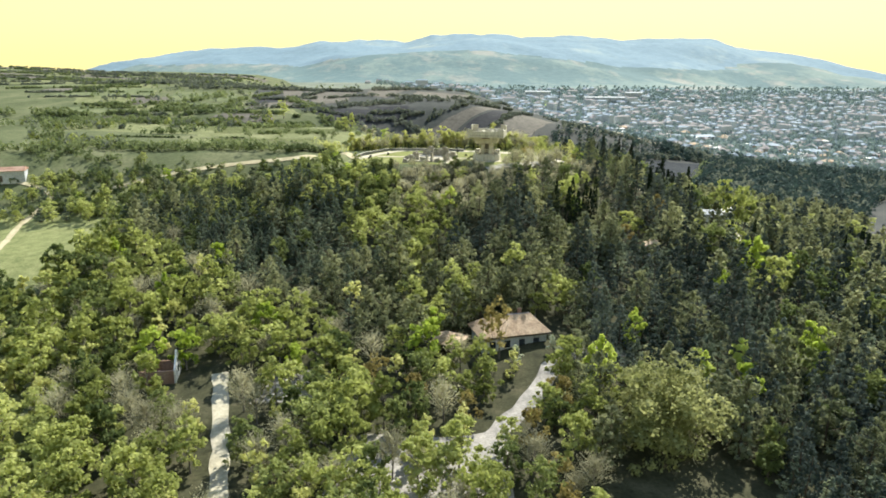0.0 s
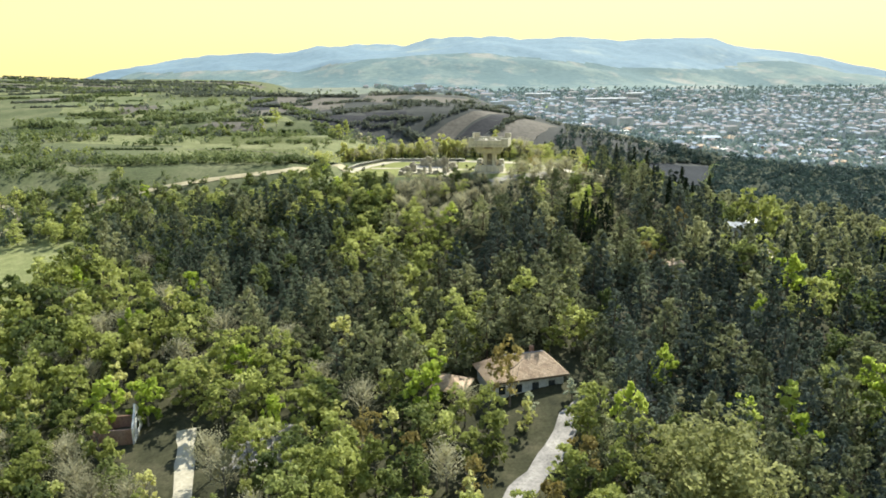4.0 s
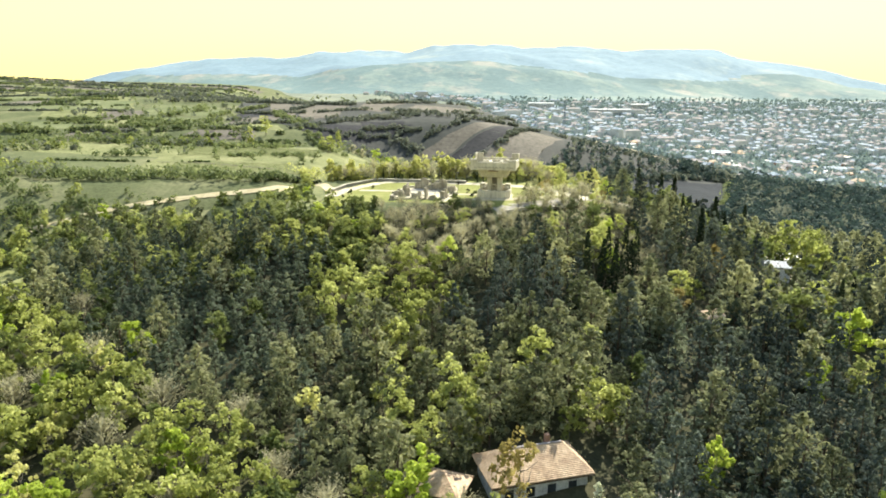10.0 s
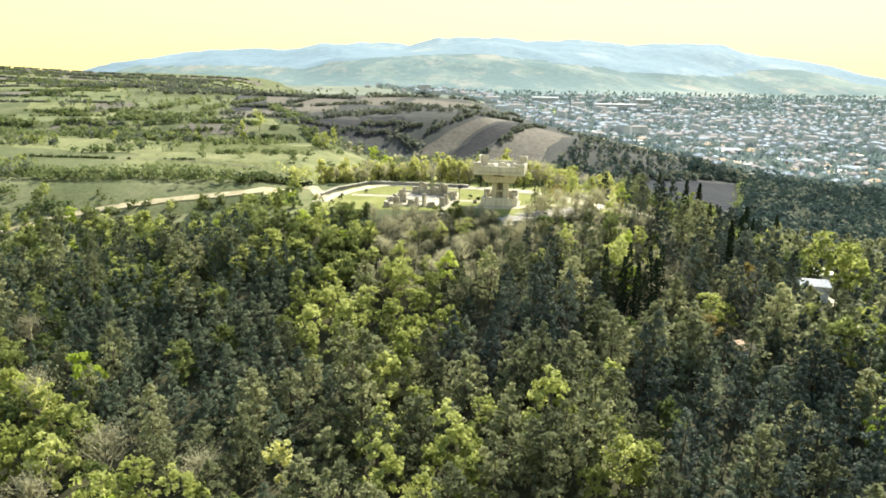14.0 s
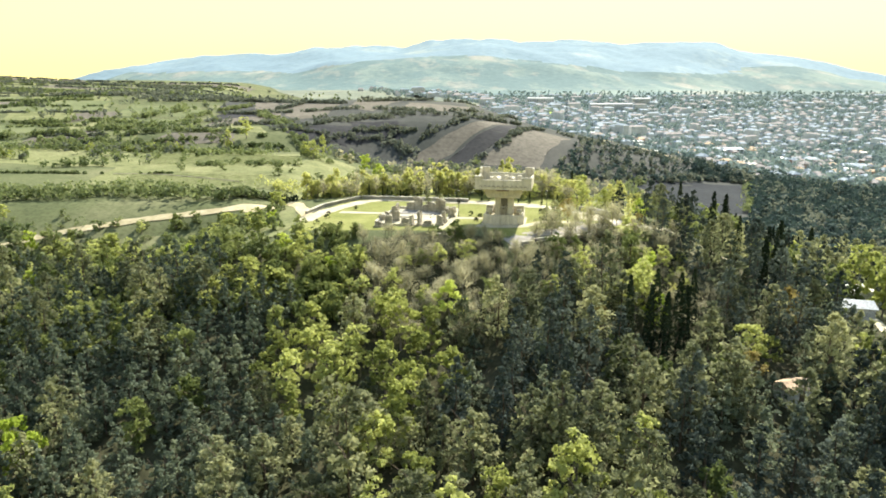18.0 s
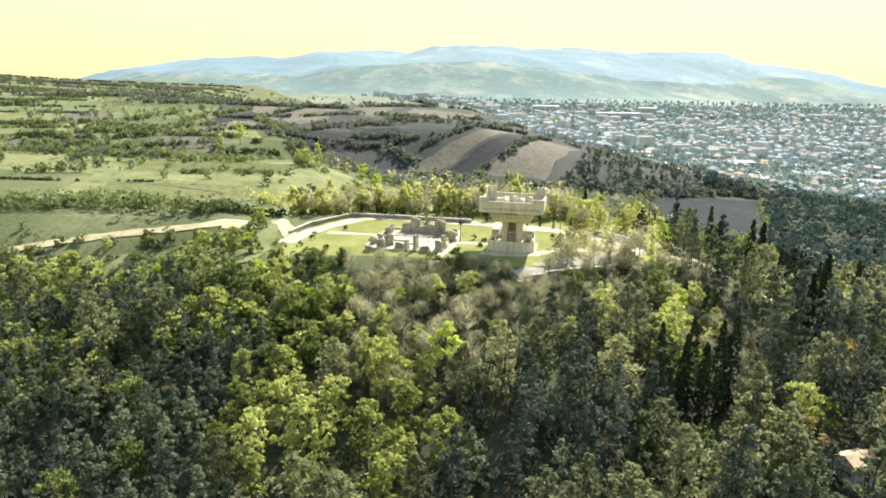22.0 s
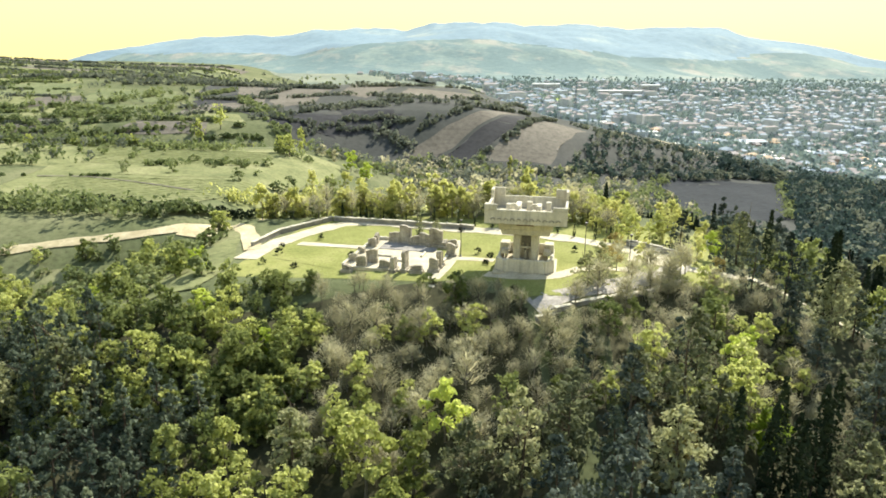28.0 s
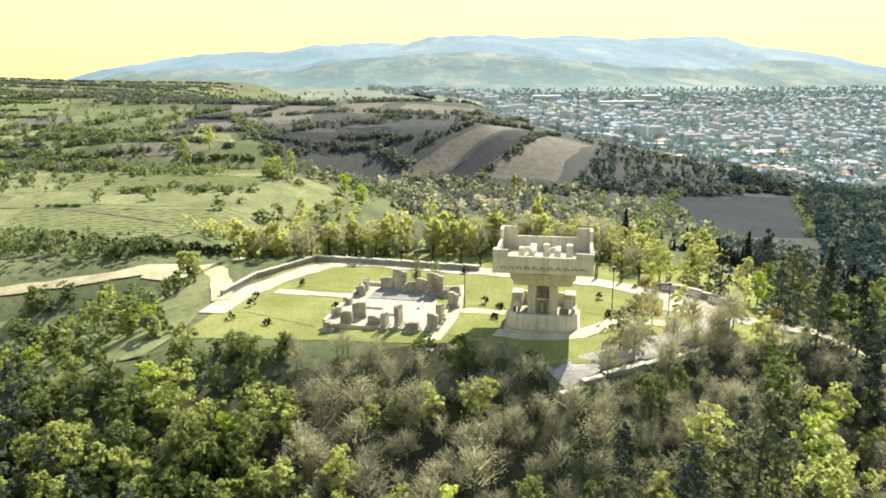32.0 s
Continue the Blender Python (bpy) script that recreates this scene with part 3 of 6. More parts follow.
def breed(kind, label, category, makers):
    """Keep the variants of one kind of tree: trunk mesh and crown mesh, both about their full size. A lighter crown of each, for far and low growth, keeps about half of the leaf clumps, a little larger."""
    light = []
    for stem, crown in makers:
        co = np.empty(len(crown.vertices) * 3)
        crown.vertices.foreach_get("co", co)
        n = len(crown.vertices) // 4
        if kind == "budding_tree":
            keep = [tuple(f.vertices) for f in crown.polygons]
            used = [f for i, f in enumerate(keep) if i // 11 % 2 == 0]
            order = {v: i for i, v in enumerate(sorted({v for f in used for v in f}))}
            P = co.reshape(-1, 3)
            light.append((stem, mesh_of("crown", [tuple(P[v]) for v in order], [tuple(order[v] for v in f) for f in used], crown.materials[0])))
            continue
        if len(crown.vertices) % 4 or n < 200:
            light.append((stem, crown))
            continue
        Q = co.reshape(n, 4, 3)[::5 if n > 500 else 3]
        Q = np.concatenate([Q, co.reshape(n, 4, 3)[1::5 if n > 500 else 3]])
        mid = Q.mean(1, keepdims=True)
        Q = mid + (Q - mid) * 1.6
        F = np.arange(4 * len(Q)).reshape(-1, 4)
        F = np.concatenate([F[:, [0, 1, 2]], F[:, [0, 2, 3]]])
        light.append((stem, mesh_of(crown.name.split(".")[0], Q.reshape(-1, 3).tolist(), F.tolist(), crown.materials[0])))
    TREES[kind] = (label, category, list(makers) + light)


def set_up_trees():
    breed("pine_tree", "olive-green pine with a bumpy uneven crown on the wooded slope", "pine", [
        (trunk_mesh("trunk", h * 0.9, 0.18, 3, M_BARK, k), crown_cone("crown", h, w, 1000, 0.5, M_PINE, 20 + k, 0.16, 40, 0.7, 0.06, 0.3))
        for k, (h, w) in enumerate(((9.6, 6.6), (10.4, 6.2), (8.8, 7.0), (10.0, 5.8), (9.2, 6.4), (10.8, 6.8)))])
    breed("dark_pine_tree", "young dark blue-green conifer in a dense plantation", "conifer", [
        (trunk_mesh("trunk", h * 0.9, 0.13, 2, M_BARK, 5 + k), crown_cone("crown", h, w, 620, 0.42, M_DARK_PINE, 30 + k, 0.1, 28, 0.85, 0.12, 0.2))
        for k, (h, w) in enumerate(((7.4, 4.4), (8.2, 4.2), (6.6, 4.6), (7.8, 3.9)))])
    breed("spruce_tree", "blue-grey spruce with a pointed crown among the pines", "spruce", [
        (trunk_mesh("trunk", h * 0.92, 0.15, 0, M_BARK, 10 + k), crown_cone("crown", h, w, 820, 0.45, M_SPRUCE, 40 + k, 0.06, 36, 0.9, 0.22, 0.1))
        for k, (h, w) in enumerate(((10.0, 5.8), (9.0, 5.2), (11.0, 6.0), (9.6, 6.2)))])
    breed("cypress_tree", "narrow dark green columnar cypress on the slope", "cypress", [
        (trunk_mesh("trunk", h * 0.5, 0.12, 0, M_BARK, 20 + k), crown_column("crown", h, w, 420, 0.42, M_CYPRESS, 60 + k))
        for k, (h, w) in enumerate(((9.5, 1.5), (8.5, 1.4), (10.5, 1.7)))])
    breed("broadleaf_tree", "yellow-green broadleaf tree in fresh spring leaf", "tree", [
        (trunk_mesh("trunk", h * 0.62, 0.15, 6, M_BARK_GREY, 30 + k), crown_round("crown", h, w, 1080, 0.42, M_SPRING, 80 + k, 0.2, 15, 0.35))
        for k, (h, w) in enumerate(((8.0, 6.2), (7.2, 5.4), (9.0, 6.4), (7.6, 6.8)))])
    breed("lime_green_tree", "bright lime-green broadleaf tree in new leaf", "tree", [
        (trunk_mesh("trunk", h * 0.62, 0.14, 6, M_BARK_GREY, 40 + k), crown_round("crown", h, w, 1250, 0.42, M_LIME, 100 + k, 0.18, 14, 0.35))
        for k, (h, w) in enumerate(((7.5, 5.4), (6.8, 5.0), (8.2, 5.6)))])
    breed("olive_green_tree", "dull olive-green broadleaf tree with a dense rounded crown", "tree", [
        (trunk_mesh("trunk", h * 0.62, 0.17, 6, M_BARK, 50 + k), crown_round("crown", h, w, 1080, 0.42, M_OLIVE, 120 + k, 0.12, 17, 0.35))
        for k, (h, w) in enumerate(((7.6, 6.4), (8.4, 6.8), (6.8, 5.8)))])
    breed("budding_tree", "grey-brown half-bare budding tree with fine twigs", "tree", [
        (trunk_mesh("trunk", h * 0.6, 0.13, 8, M_BARK_GREY, 60 + k), crown_twigs("crown", h, w, 820, M_TWIG, 140 + k, 0.21))
        for k, (h, w) in enumerate(((7.5, 6.2), (6.6, 5.4), (8.2, 6.2)))])
    breed("copper_tree", "copper-yellow broadleaf tree just coming into leaf", "tree", [
        (trunk_mesh("trunk", h * 0.62, 0.14, 7, M_BARK_GREY, 70 + k), crown_round("crown", h, w, 620, 0.36, M_RUST, 160 + k, 0.2))
        for k, (h, w) in enumerate(((7.0, 5.4), (7.8, 5.8)))])
    breed("blossoming_tree", "pale tree covered in white-green blossom", "tree", [
        (trunk_mesh("trunk", h * 0.62, 0.12, 5, M_BARK_GREY, 75 + k), crown_round("crown", h, w, 420, 0.42, M_BLOSSOM, 170 + k, 0.15))
        for k, (h, w) in enumerate(((5.5, 3.0), (6.5, 4.4)))])
    breed("yellow_budding_tree", "tall pale yellow tree in bud behind the lawns", "tree", [
        (trunk_mesh("trunk", h * 0.6, 0.11, 7, M_BARK_GREY, 90 + k), crown_round("crown", h, w, 520, 0.4, M_YELLOW, 200 + k, 0.06, 12, 0.3))
        for k, (h, w) in enumerate(((7.0, 4.0), (6.0, 3.8), (7.8, 4.4)))])
    breed("spreading_tree", "very broad old tree with a domed olive-brown crown", "tree", [
        (trunk_mesh("trunk", 7.5, 0.45, 12, M_BARK, 95), crown_round("crown", 12.6, 17.5, 8200, 0.5, M_OLD, 210, 0.08, 60, 0.35))])
    breed("shrub", "low yellow-green bush on open ground", "shrub", [
        (trunk_mesh("stem", h * 0.5, 0.06, 4, M_BARK, 80 + k), crown_round("foliage", h, w, 200, 0.4, M_HEDGEROW, 180 + k, 0.1, 6))
        for k, (h, w) in enumerate(((2.4, 3.0), (2.0, 2.4), (3.0, 3.4)))])
    breed("garden_bush", "small clipped dark green bush on the lawn", "bush", [
        (trunk_mesh("stem", h * 0.4, 0.04, 3, M_BARK, 85 + k), crown_round("foliage", h, w, 240, 0.2, M_CYPRESS, 190 + k, 0.05, 6))
        for k, (h, w) in enumerate(((1.1, 1.2), (0.8, 1.3)))])


set_up_trees()
PLACED = {}
LOOSE = {}                 # per kind: poses of trees past the counted ones
LIMIT = 225


def tree(kind, x, y, scale=1.0, squat=1.0, variant=None, label="", group="", z=None, light=False):
    label0, category, makers = TREES[kind]
    k = PLACED.setdefault(kind, 0)
    half = len(makers) // 2
    v = (k * 7 + k // 3) % half if variant is None else variant
    if light or y > 30 or abs(x + 12) > 78 or (x > 45 and y > -60):
        v += half
    PLACED[kind] = k + 1
    turn = (k * 137.5) % 360
    m = pose(x, y, (gz(x, y) if z is None else z) - 0.1, 0, 0, turn) @ Matrix.Diagonal((scale, scale, scale * squat, 1))
    if k >= LIMIT and not label:
        LOOSE.setdefault(kind, []).append((v, m))
        return None
    root = new(kind)
    root.matrix_world = m
    root.empty_display_size = 0.3
    for me in makers[v]:
        ob = new(me.name.split(".")[0], me)
        ob.parent = root
    return tagged(root, label or label0, category, group)


def plant_rest():
    """What is past counting: one joined wood a kind."""
    for kind, items in LOOSE.items():
        label0, category, makers = TREES[kind]
        V, F, o, mi = [], [], 0, []
        mats = [makers[0][0].materials[0], makers[0][1].materials[0]]
        cache = {}
        for v, m in items:
            M = np.array(m)
            for q, me in enumerate(makers[v]):
                if (v, q) not in cache:
                    co = np.empty(len(me.vertices) * 3)
                    me.vertices.foreach_get("co", co)
                    cache[v, q] = (co.reshape(-1, 3), [tuple(p.vertices) for p in me.polygons])
                co, fs = cache[v, q]
                V.append(co @ M[:3, :3].T + M[:3, 3])
                F += [tuple(i + o for i in f) for f in fs]
                mi += [q] * len(fs)
                o += len(co)
        me = mesh_of(kind + "s", np.concatenate(V).tolist(), F, mats)
        me.polygons.foreach_set("material_index", mi)
        tagged(new("wood_of_" + kind + "s", me), "dense wood of " + label0.split(" on ")[0].split(" with ")[0] + "s on the slope", "woodland", kind="stuff")


def part(name, bm, material, parent, label=""):
    """Link a bmesh as one mesh object under a thing or a part."""
    me = bpy.data.meshes.new(name)
    bm.to_mesh(me)
    bm.free()
    for m in (material if isinstance(material, (list, tuple)) else [material]):
        me.materials.append(m)
    ob = new(name, me)
    if parent is not None:
        ob.parent = parent
    if label:
        ob["label"] = label
    return ob


def block(bm, x0, x1, y0, y1, z0, z1, bevel=0.0, taper=0.0):
    """A box with bevelled edges, drawn in by taper towards its top."""
    vs = []
    for z, k in ((z0, 0.0), (z1, taper)):
        vs += [bm.verts.new(p) for p in ((x0 + k, y0 + k, z), (x1 - k, y0 + k, z), (x1 - k, y1 - k, z), (x0 + k, y1 - k, z))]
    fs = [bm.faces.new([vs[i] for i in q]) for q in ((3, 2, 1, 0), (4, 5, 6, 7), (0, 1, 5, 4), (1, 2, 6, 5), (2, 3, 7, 6), (3, 0, 4, 7))]
    if bevel:
        es = list({e for f in fs for e in f.edges})
        bmesh.ops.bevel(bm, geom=es, offset=bevel, segments=1, affect="EDGES")
    return bm


def root_at(name, m, label, category, group="", kind=""):
    ob = new(name)
    ob.matrix_world = m
    ob.empty_display_size = 0.5
    return tagged(ob, label, category, group, kind)


# ---- monument tower ----
TOWER = pose(-0.1, -0.5, gz(-0.1, -0.5) + 0.02, 0, 0, -12)
tower = root_at("monument_tower", TOWER, "pale limestone memorial tower with a crenellated square top", "monument")


def slab(name, b, mat, parent, label="", bevel=0.05, taper=0.0):
    bm = bmesh.new()
    block(bm, *b, bevel, taper)
    return part(name, bm, mat, parent, label)


def tower_parts():
    slab("foundation_step", (-4.3, 4.3, -4.1, 4.3, -0.6, 0.12), M_PAVE, tower, "pale paved apron")
    # plinth: battered front wall, lower side walls and an open court inside
    slab("plinth_wall", (-2.75, 2.75, -3.7, -3.1, 0.1, 1.95), M_STONE, tower, bevel=0.08, taper=0.06)
    for sx in (-1, 1):
        o = slab("plinth_wall", (-0.92, 0.92, -0.3, 0.3, 0.1, 1.92), M_STONE, tower, bevel=0.08, taper=0.06)
        o.matrix_local = pose(sx * 3.28, -2.82, 0, 0, 0, sx * 48)
        slab("plinth_wall", (sx * 3.6 - 0.3, sx * 3.6 + 0.3, -2.25, 3.4, 0.1, 1.9), M_STONE, tower, bevel=0.08, taper=0.06)
    slab("plinth_wall", (-2.98, 2.98, 2.8, 3.4, 0.1, 2.6), M_STONE, tower, bevel=0.08, taper=0.06)
    slab("court_floor", (-3.0, 3.0, -2.9, 2.8, 0.1, 1.25), M_PAVE, tower, bevel=0.02)
    for sx in (-1, 1):
        slab("corner_block", (sx * 3.1 - 0.7, sx * 3.1 + 0.7, 0.6, 2.6, 1.9, 3.1), M_STONE, tower, bevel=0.08, taper=0.05)
        slab("corner_block", (sx * 2.9 - 0.5, sx * 2.9 + 0.5, -1.0, 0.55, 1.9, 2.55), M_STONE, tower, bevel=0.08, taper=0.05)
    # four pillars, each pair joined by a wall with figures in low relief
    for sx in (-1, 1):
        for sy in (-1, 1):
            slab("pillar", (sx * 1.22 - 0.46, sx * 1.22 + 0.46, sy * 1.35 - 0.55, sy * 1.35 + 0.55, 1.2, 5.3), M_STONE, tower, bevel=0.07, taper=-0.04)
    # Darker stone paints the shade between the pillars.
    slab("inner_wall", (-0.75, 0.75, 0.6, 0.9, 1.2, 5.3), M_STONE_DARK, tower, "inner wall with shade in its grey colour")
    bm = bmesh.new()
    for x, y, h in ((-0.5, -0.1, 2.3), (0.15, 0.1, 2.0), (0.55, -0.25, 1.6), (-0.15, -0.6, 1.2)):
        block(bm, x - 0.22, x + 0.22, y - 0.18, y + 0.18, 1.2, 1.2 + h * 0.8, 0.07, 0.05)
        bmesh.ops.create_icosphere(bm, subdivisions=1, radius=0.2, matrix=Matrix.Translation((x, y, 1.3 + h * 0.88)))
    part("sculpture", bm, M_STONE, tower, "pale abstract stone sculpture between the pillars")
    slab("lintel_beam", (-1.0, 1.0, -1.7, -1.3, 3.1, 3.3), M_STONE, tower)
    # corbel block, widening upwards in two steps
    slab("corbel_block", (-3.2, 3.2, -3.0, 3.0, 5.25, 6.05), M_STONE, tower, bevel=0.08, taper=-0.22)
    slab("corbel_block", (-3.6, 3.6, -3.35, 3.35, 6.04, 7.15), M_STONE, tower, bevel=0.08, taper=-0.1)
    slab("slot", (-1.3, 1.1, -3.55, -3.3, 6.72, 6.98), M_SLOT, tower, "dark reddish slot", 0.01)
    # crenellated top
    W, D, t = 5.45, 4.75, 0.34
    slab("platform_floor", (-W + t, W - t, -D + t, D - t, 7.1, 7.55), M_PAVE, tower, bevel=0.02)
    slab("parapet_wall", (-W, W, -D, -D + t, 7.12, 9.05), M_STONE, tower)
    slab("parapet_wall", (-W, W, D - t, D, 7.12, 9.15), M_STONE, tower)
    slab("parapet_wall", (-W, -W + t, -D + t + 0.01, D - t - 0.01, 7.12, 9.1), M_STONE, tower)
    slab("parapet_wall", (W - t, W, -D + t + 0.01, D - t - 0.01, 7.12, 9.1), M_STONE, tower)
    for x0, x1, h in ((-W - 0.03, -W + 1.65, 9.75), (W - 1.9, W + 0.03, 9.6)):
        slab("merlon", (x0, x1, -D - 0.03, -D + t + 0.02, 9.03, h), M_STONE, tower)
    for x0, x1 in ((-W - 0.03, -W + 1.9), (W - 1.8, W + 0.03)):
        slab("merlon", (x0, x1, D - t - 0.02, D + 0.03, 9.13, 10.3), M_STONE, tower)
    for sx in (-1, 1):
        x0, x1 = sorted((sx * (W + 0.03), sx * (W - t - 0.02)))
        slab("merlon", (x0, x1, D - 1.9, D - t - 0.03, 9.08, 10.28), M_STONE, tower)
        slab("merlon", (x0, x1, -D + t + 0.03, -D + 1.3, 9.08, 9.7), M_STONE, tower)
    # frieze of carved arches along the front
    for i in range(11):
        x = -4.3 + i * 0.86
        bm = bmesh.new()
        for k in range(7):
            a0, a1 = math.pi * k / 7, math.pi * (k + 1) / 7
            q = []
            for a, r in ((a0, 0.20), (a0, 0.32), (a1, 0.32), (a1, 0.20)):
                q.append((x + r * math.cos(a), 7.62 + r * 1.1 * math.sin(a)))
            f = [bm.verts.new((px, -D - 0.10, pz)) for px, pz in q]
            b = [bm.verts.new((px, -D - 0.005, pz)) for px, pz in q]
            bm.faces.new(f[::-1])
            for n in range(4):
                bm.faces.new((f[n], f[(n + 1) % 4], b[(n + 1) % 4], b[n]))
        bmesh.ops.remove_doubles(bm, verts=bm.verts, dist=0.001)
        part("carved_arch", bm, M_STONE_DARK, tower, "carved arch of the frieze" if i == 0 else "")
    # ruin-like uprights on the platform
    for x, y, w, d, h in ((-2.6, -0.6, 0.35, 0.5, 1.5), (-1.4, 1.0, 0.4, 1.6, 1.2), (0.2, 0.4, 0.4, 0.4, 1.7), (1.5, -0.2, 0.4, 1.2, 1.4), (2.8, 0.9, 0.4, 0.5, 1.6), (-0.6, -1.6, 0.5, 0.5, 0.9), (2.3, -1.8, 0.7, 0.4, 0.7)):
        slab("upright", (x - w, x + w, y - d, y + d, 7.5, 7.55 + h), M_STONE, tower, bevel=0.06, taper=0.04)
    for x in (-1.9, 1.0):
        bm = bmesh.new()
        for k in range(8):
            a0, a1 = math.pi * k / 8, math.pi * (k + 1) / 8
            q = [(x + r * math.cos(a), 7.5 + 1.7 * (r / 0.95) * math.sin(a)) for a, r in ((a0, 0.6), (a0, 0.95), (a1, 0.95), (a1, 0.6))]
            f = [bm.verts.new((px, -1.0, pz)) for px, pz in q]
            b = [bm.verts.new((px, -0.6, pz)) for px, pz in q]
            bm.faces.new(f[::-1]), bm.faces.new(b)
            for n in range(4):
                bm.faces.new((f[n], f[(n + 1) % 4], b[(n + 1) % 4], b[n]))
        bmesh.ops.remove_doubles(bm, verts=bm.verts, dist=0.001)
        part("arch", bm, M_STONE, tower)


tower_parts()

# ---- memorial court of standing stones ----
COURT = pose(-17.6, 7.0, gz(-17.6, 7.0), 0, 0, -14)
court = root_at("memorial_court", COURT, "raised pale paved court enclosed by low stone walls", "court")


def court_parts():
    slab("court_pavement", (-6.6, 6.6, -7.6, 7.6, -0.9, 0.28), M_PAVE, court, bevel=0.03)
    # Added grey slab stands for the stones' cast shade on the paving.
    slab("inner_basin", (-4.6, 4.2, 2.2, 6.2, 0.28, 0.36), M_STONE_DARK, court, "grey slab for the shade cast on the court", 0.02)
    for b in ((-7.0, -6.6, -7.7, 7.7), (-6.59, 2.4, 7.5, 7.9), (3.6, 7.0, 7.5, 7.9), (6.6, 7.0, -3.0, 7.48)):
        slab("low_wall", (*b, -0.9, 0.75), M_STONE, court)
    for x, y, w, d in ((-3.0, -1.5, 3.2, 0.35), (0.5, -3.4, 2.6, 0.35), (3.0, 0.5, 0.35, 2.4), (-4.6, 0.8, 0.35, 2.0)):
        slab("kerb", (x - w / 2, x + w / 2, y - d / 2, y + d / 2, 0.28, 0.55), M_STONE, court, bevel=0.03)


court_parts()
STONES = [(-23.4, 1.3, 1.5, 1.9), (-22.0, 3.1, 1.7, 2.3), (-20.0, 0.6, 1.6, 1.3), (-18.7, -0.3, 1.6, 2.0), (-17.1, -0.2, 1.9, 2.8), (-15.5, -1.5, 1.6, 1.0), (-13.1, -1.4, 1.3, 1.9), (-12.2, 0.6, 1.4, 2.3), (-19.1, 14.0, 1.9, 1.9), (-17.4, 13.6, 1.9, 3.0), (-15.9, 12.6, 1.6, 1.5), (-14.4, 12.1, 1.7, 2.0), (-12.6, 11.1, 2.1, 2.9), (-11.2, 10.6, 1.6, 1.1), (-10.0, 10.4, 1.3, 1.2), (-10.4, 5.8, 1.3, 1.9), (-22.6, 11.6, 1.3, 1.7), (-22.0, 13.6, 1.2, 1.9), (-24.8, 3.8, 1.2, 1.6), (-25.4, 0.2, 1.2, 1.0), (-24.0, 8.2, 1.1, 1.3)]


def worn_top(parent, w, d, z0, z1, side, g):
    """The broken head of a standing stone: a horn on one side and a hollowed shoulder on the other."""
    bm = bmesh.new()
    drop = (z1 - z0) * g.uniform(0.3, 0.6)
    pts = [(-w / 2, z0), (w / 2, z0), (w / 2 + 0.03, z1 - drop), (w * 0.33, z1 - drop * 0.8), (w * 0.14, z1 - drop * 0.35), (w * 0.1, z1), (-w * 0.38, z1 + 0.05), (-w / 2 + 0.02, z1 - 0.1)]
    pts = [(px * side, pz) for px, pz in pts]
    f = [bm.verts.new((px * g.uniform(0.97, 1.0), -d / 2 + g.uniform(0, 0.05), pz)) for px, pz in pts]
    b = [bm.verts.new((px, d / 2, pz - 0.03)) for px, pz in pts]
    bm.faces.new(f), bm.faces.new(b[::-1])
    for i in range(len(pts)):
        j = (i + 1) % len(pts)
        bm.faces.new((f[j], f[i], b[i], b[j]))
    bmesh.ops.recalc_face_normals(bm, faces=bm.faces)
    part("broken_head", bm, M_STONE_SHADE, parent)


def standing_stones():
    g = random.Random(5)
    for x, y, w, h in STONES:
        z = gz(x, y)
        st = root_at("standing_stone", pose(x, y, z, 0, 0, -14 + g.choice((0, 0, 0, 90)) + g.uniform(-4, 4)), "upright weathered limestone slab of the memorial court", "monument stone", "standing stones of the memorial court")
        d = g.uniform(0.5, 0.75)
        slab("footing", (-w / 2 - 0.2, w / 2 + 0.2, -d / 2 - 0.2, d / 2 + 0.2, -0.4, 0.5), M_STONE_SHADE, st, bevel=0.03)
        n = 2 if h < 1.7 else 3
        z0 = 0.48
        side = g.choice((-1, 1))
        for i in range(n):
            k = g.uniform(-0.05, 0.05)
            z1 = 0.48 + (h - 0.3) * (i + 1) / n
            if i < n - 1:
                slab("stone_course", (-w / 2 + k, w / 2 + k, -d / 2, d / 2, z0, z1 - 0.012), M_STONE_SHADE, st, bevel=0.05, taper=0.015)
            else:
                worn_top(st, w, d, z0, z1, side, g)
            z0 = z1


standing_stones()

# ---- lawns, paths and walls of the hilltop ----


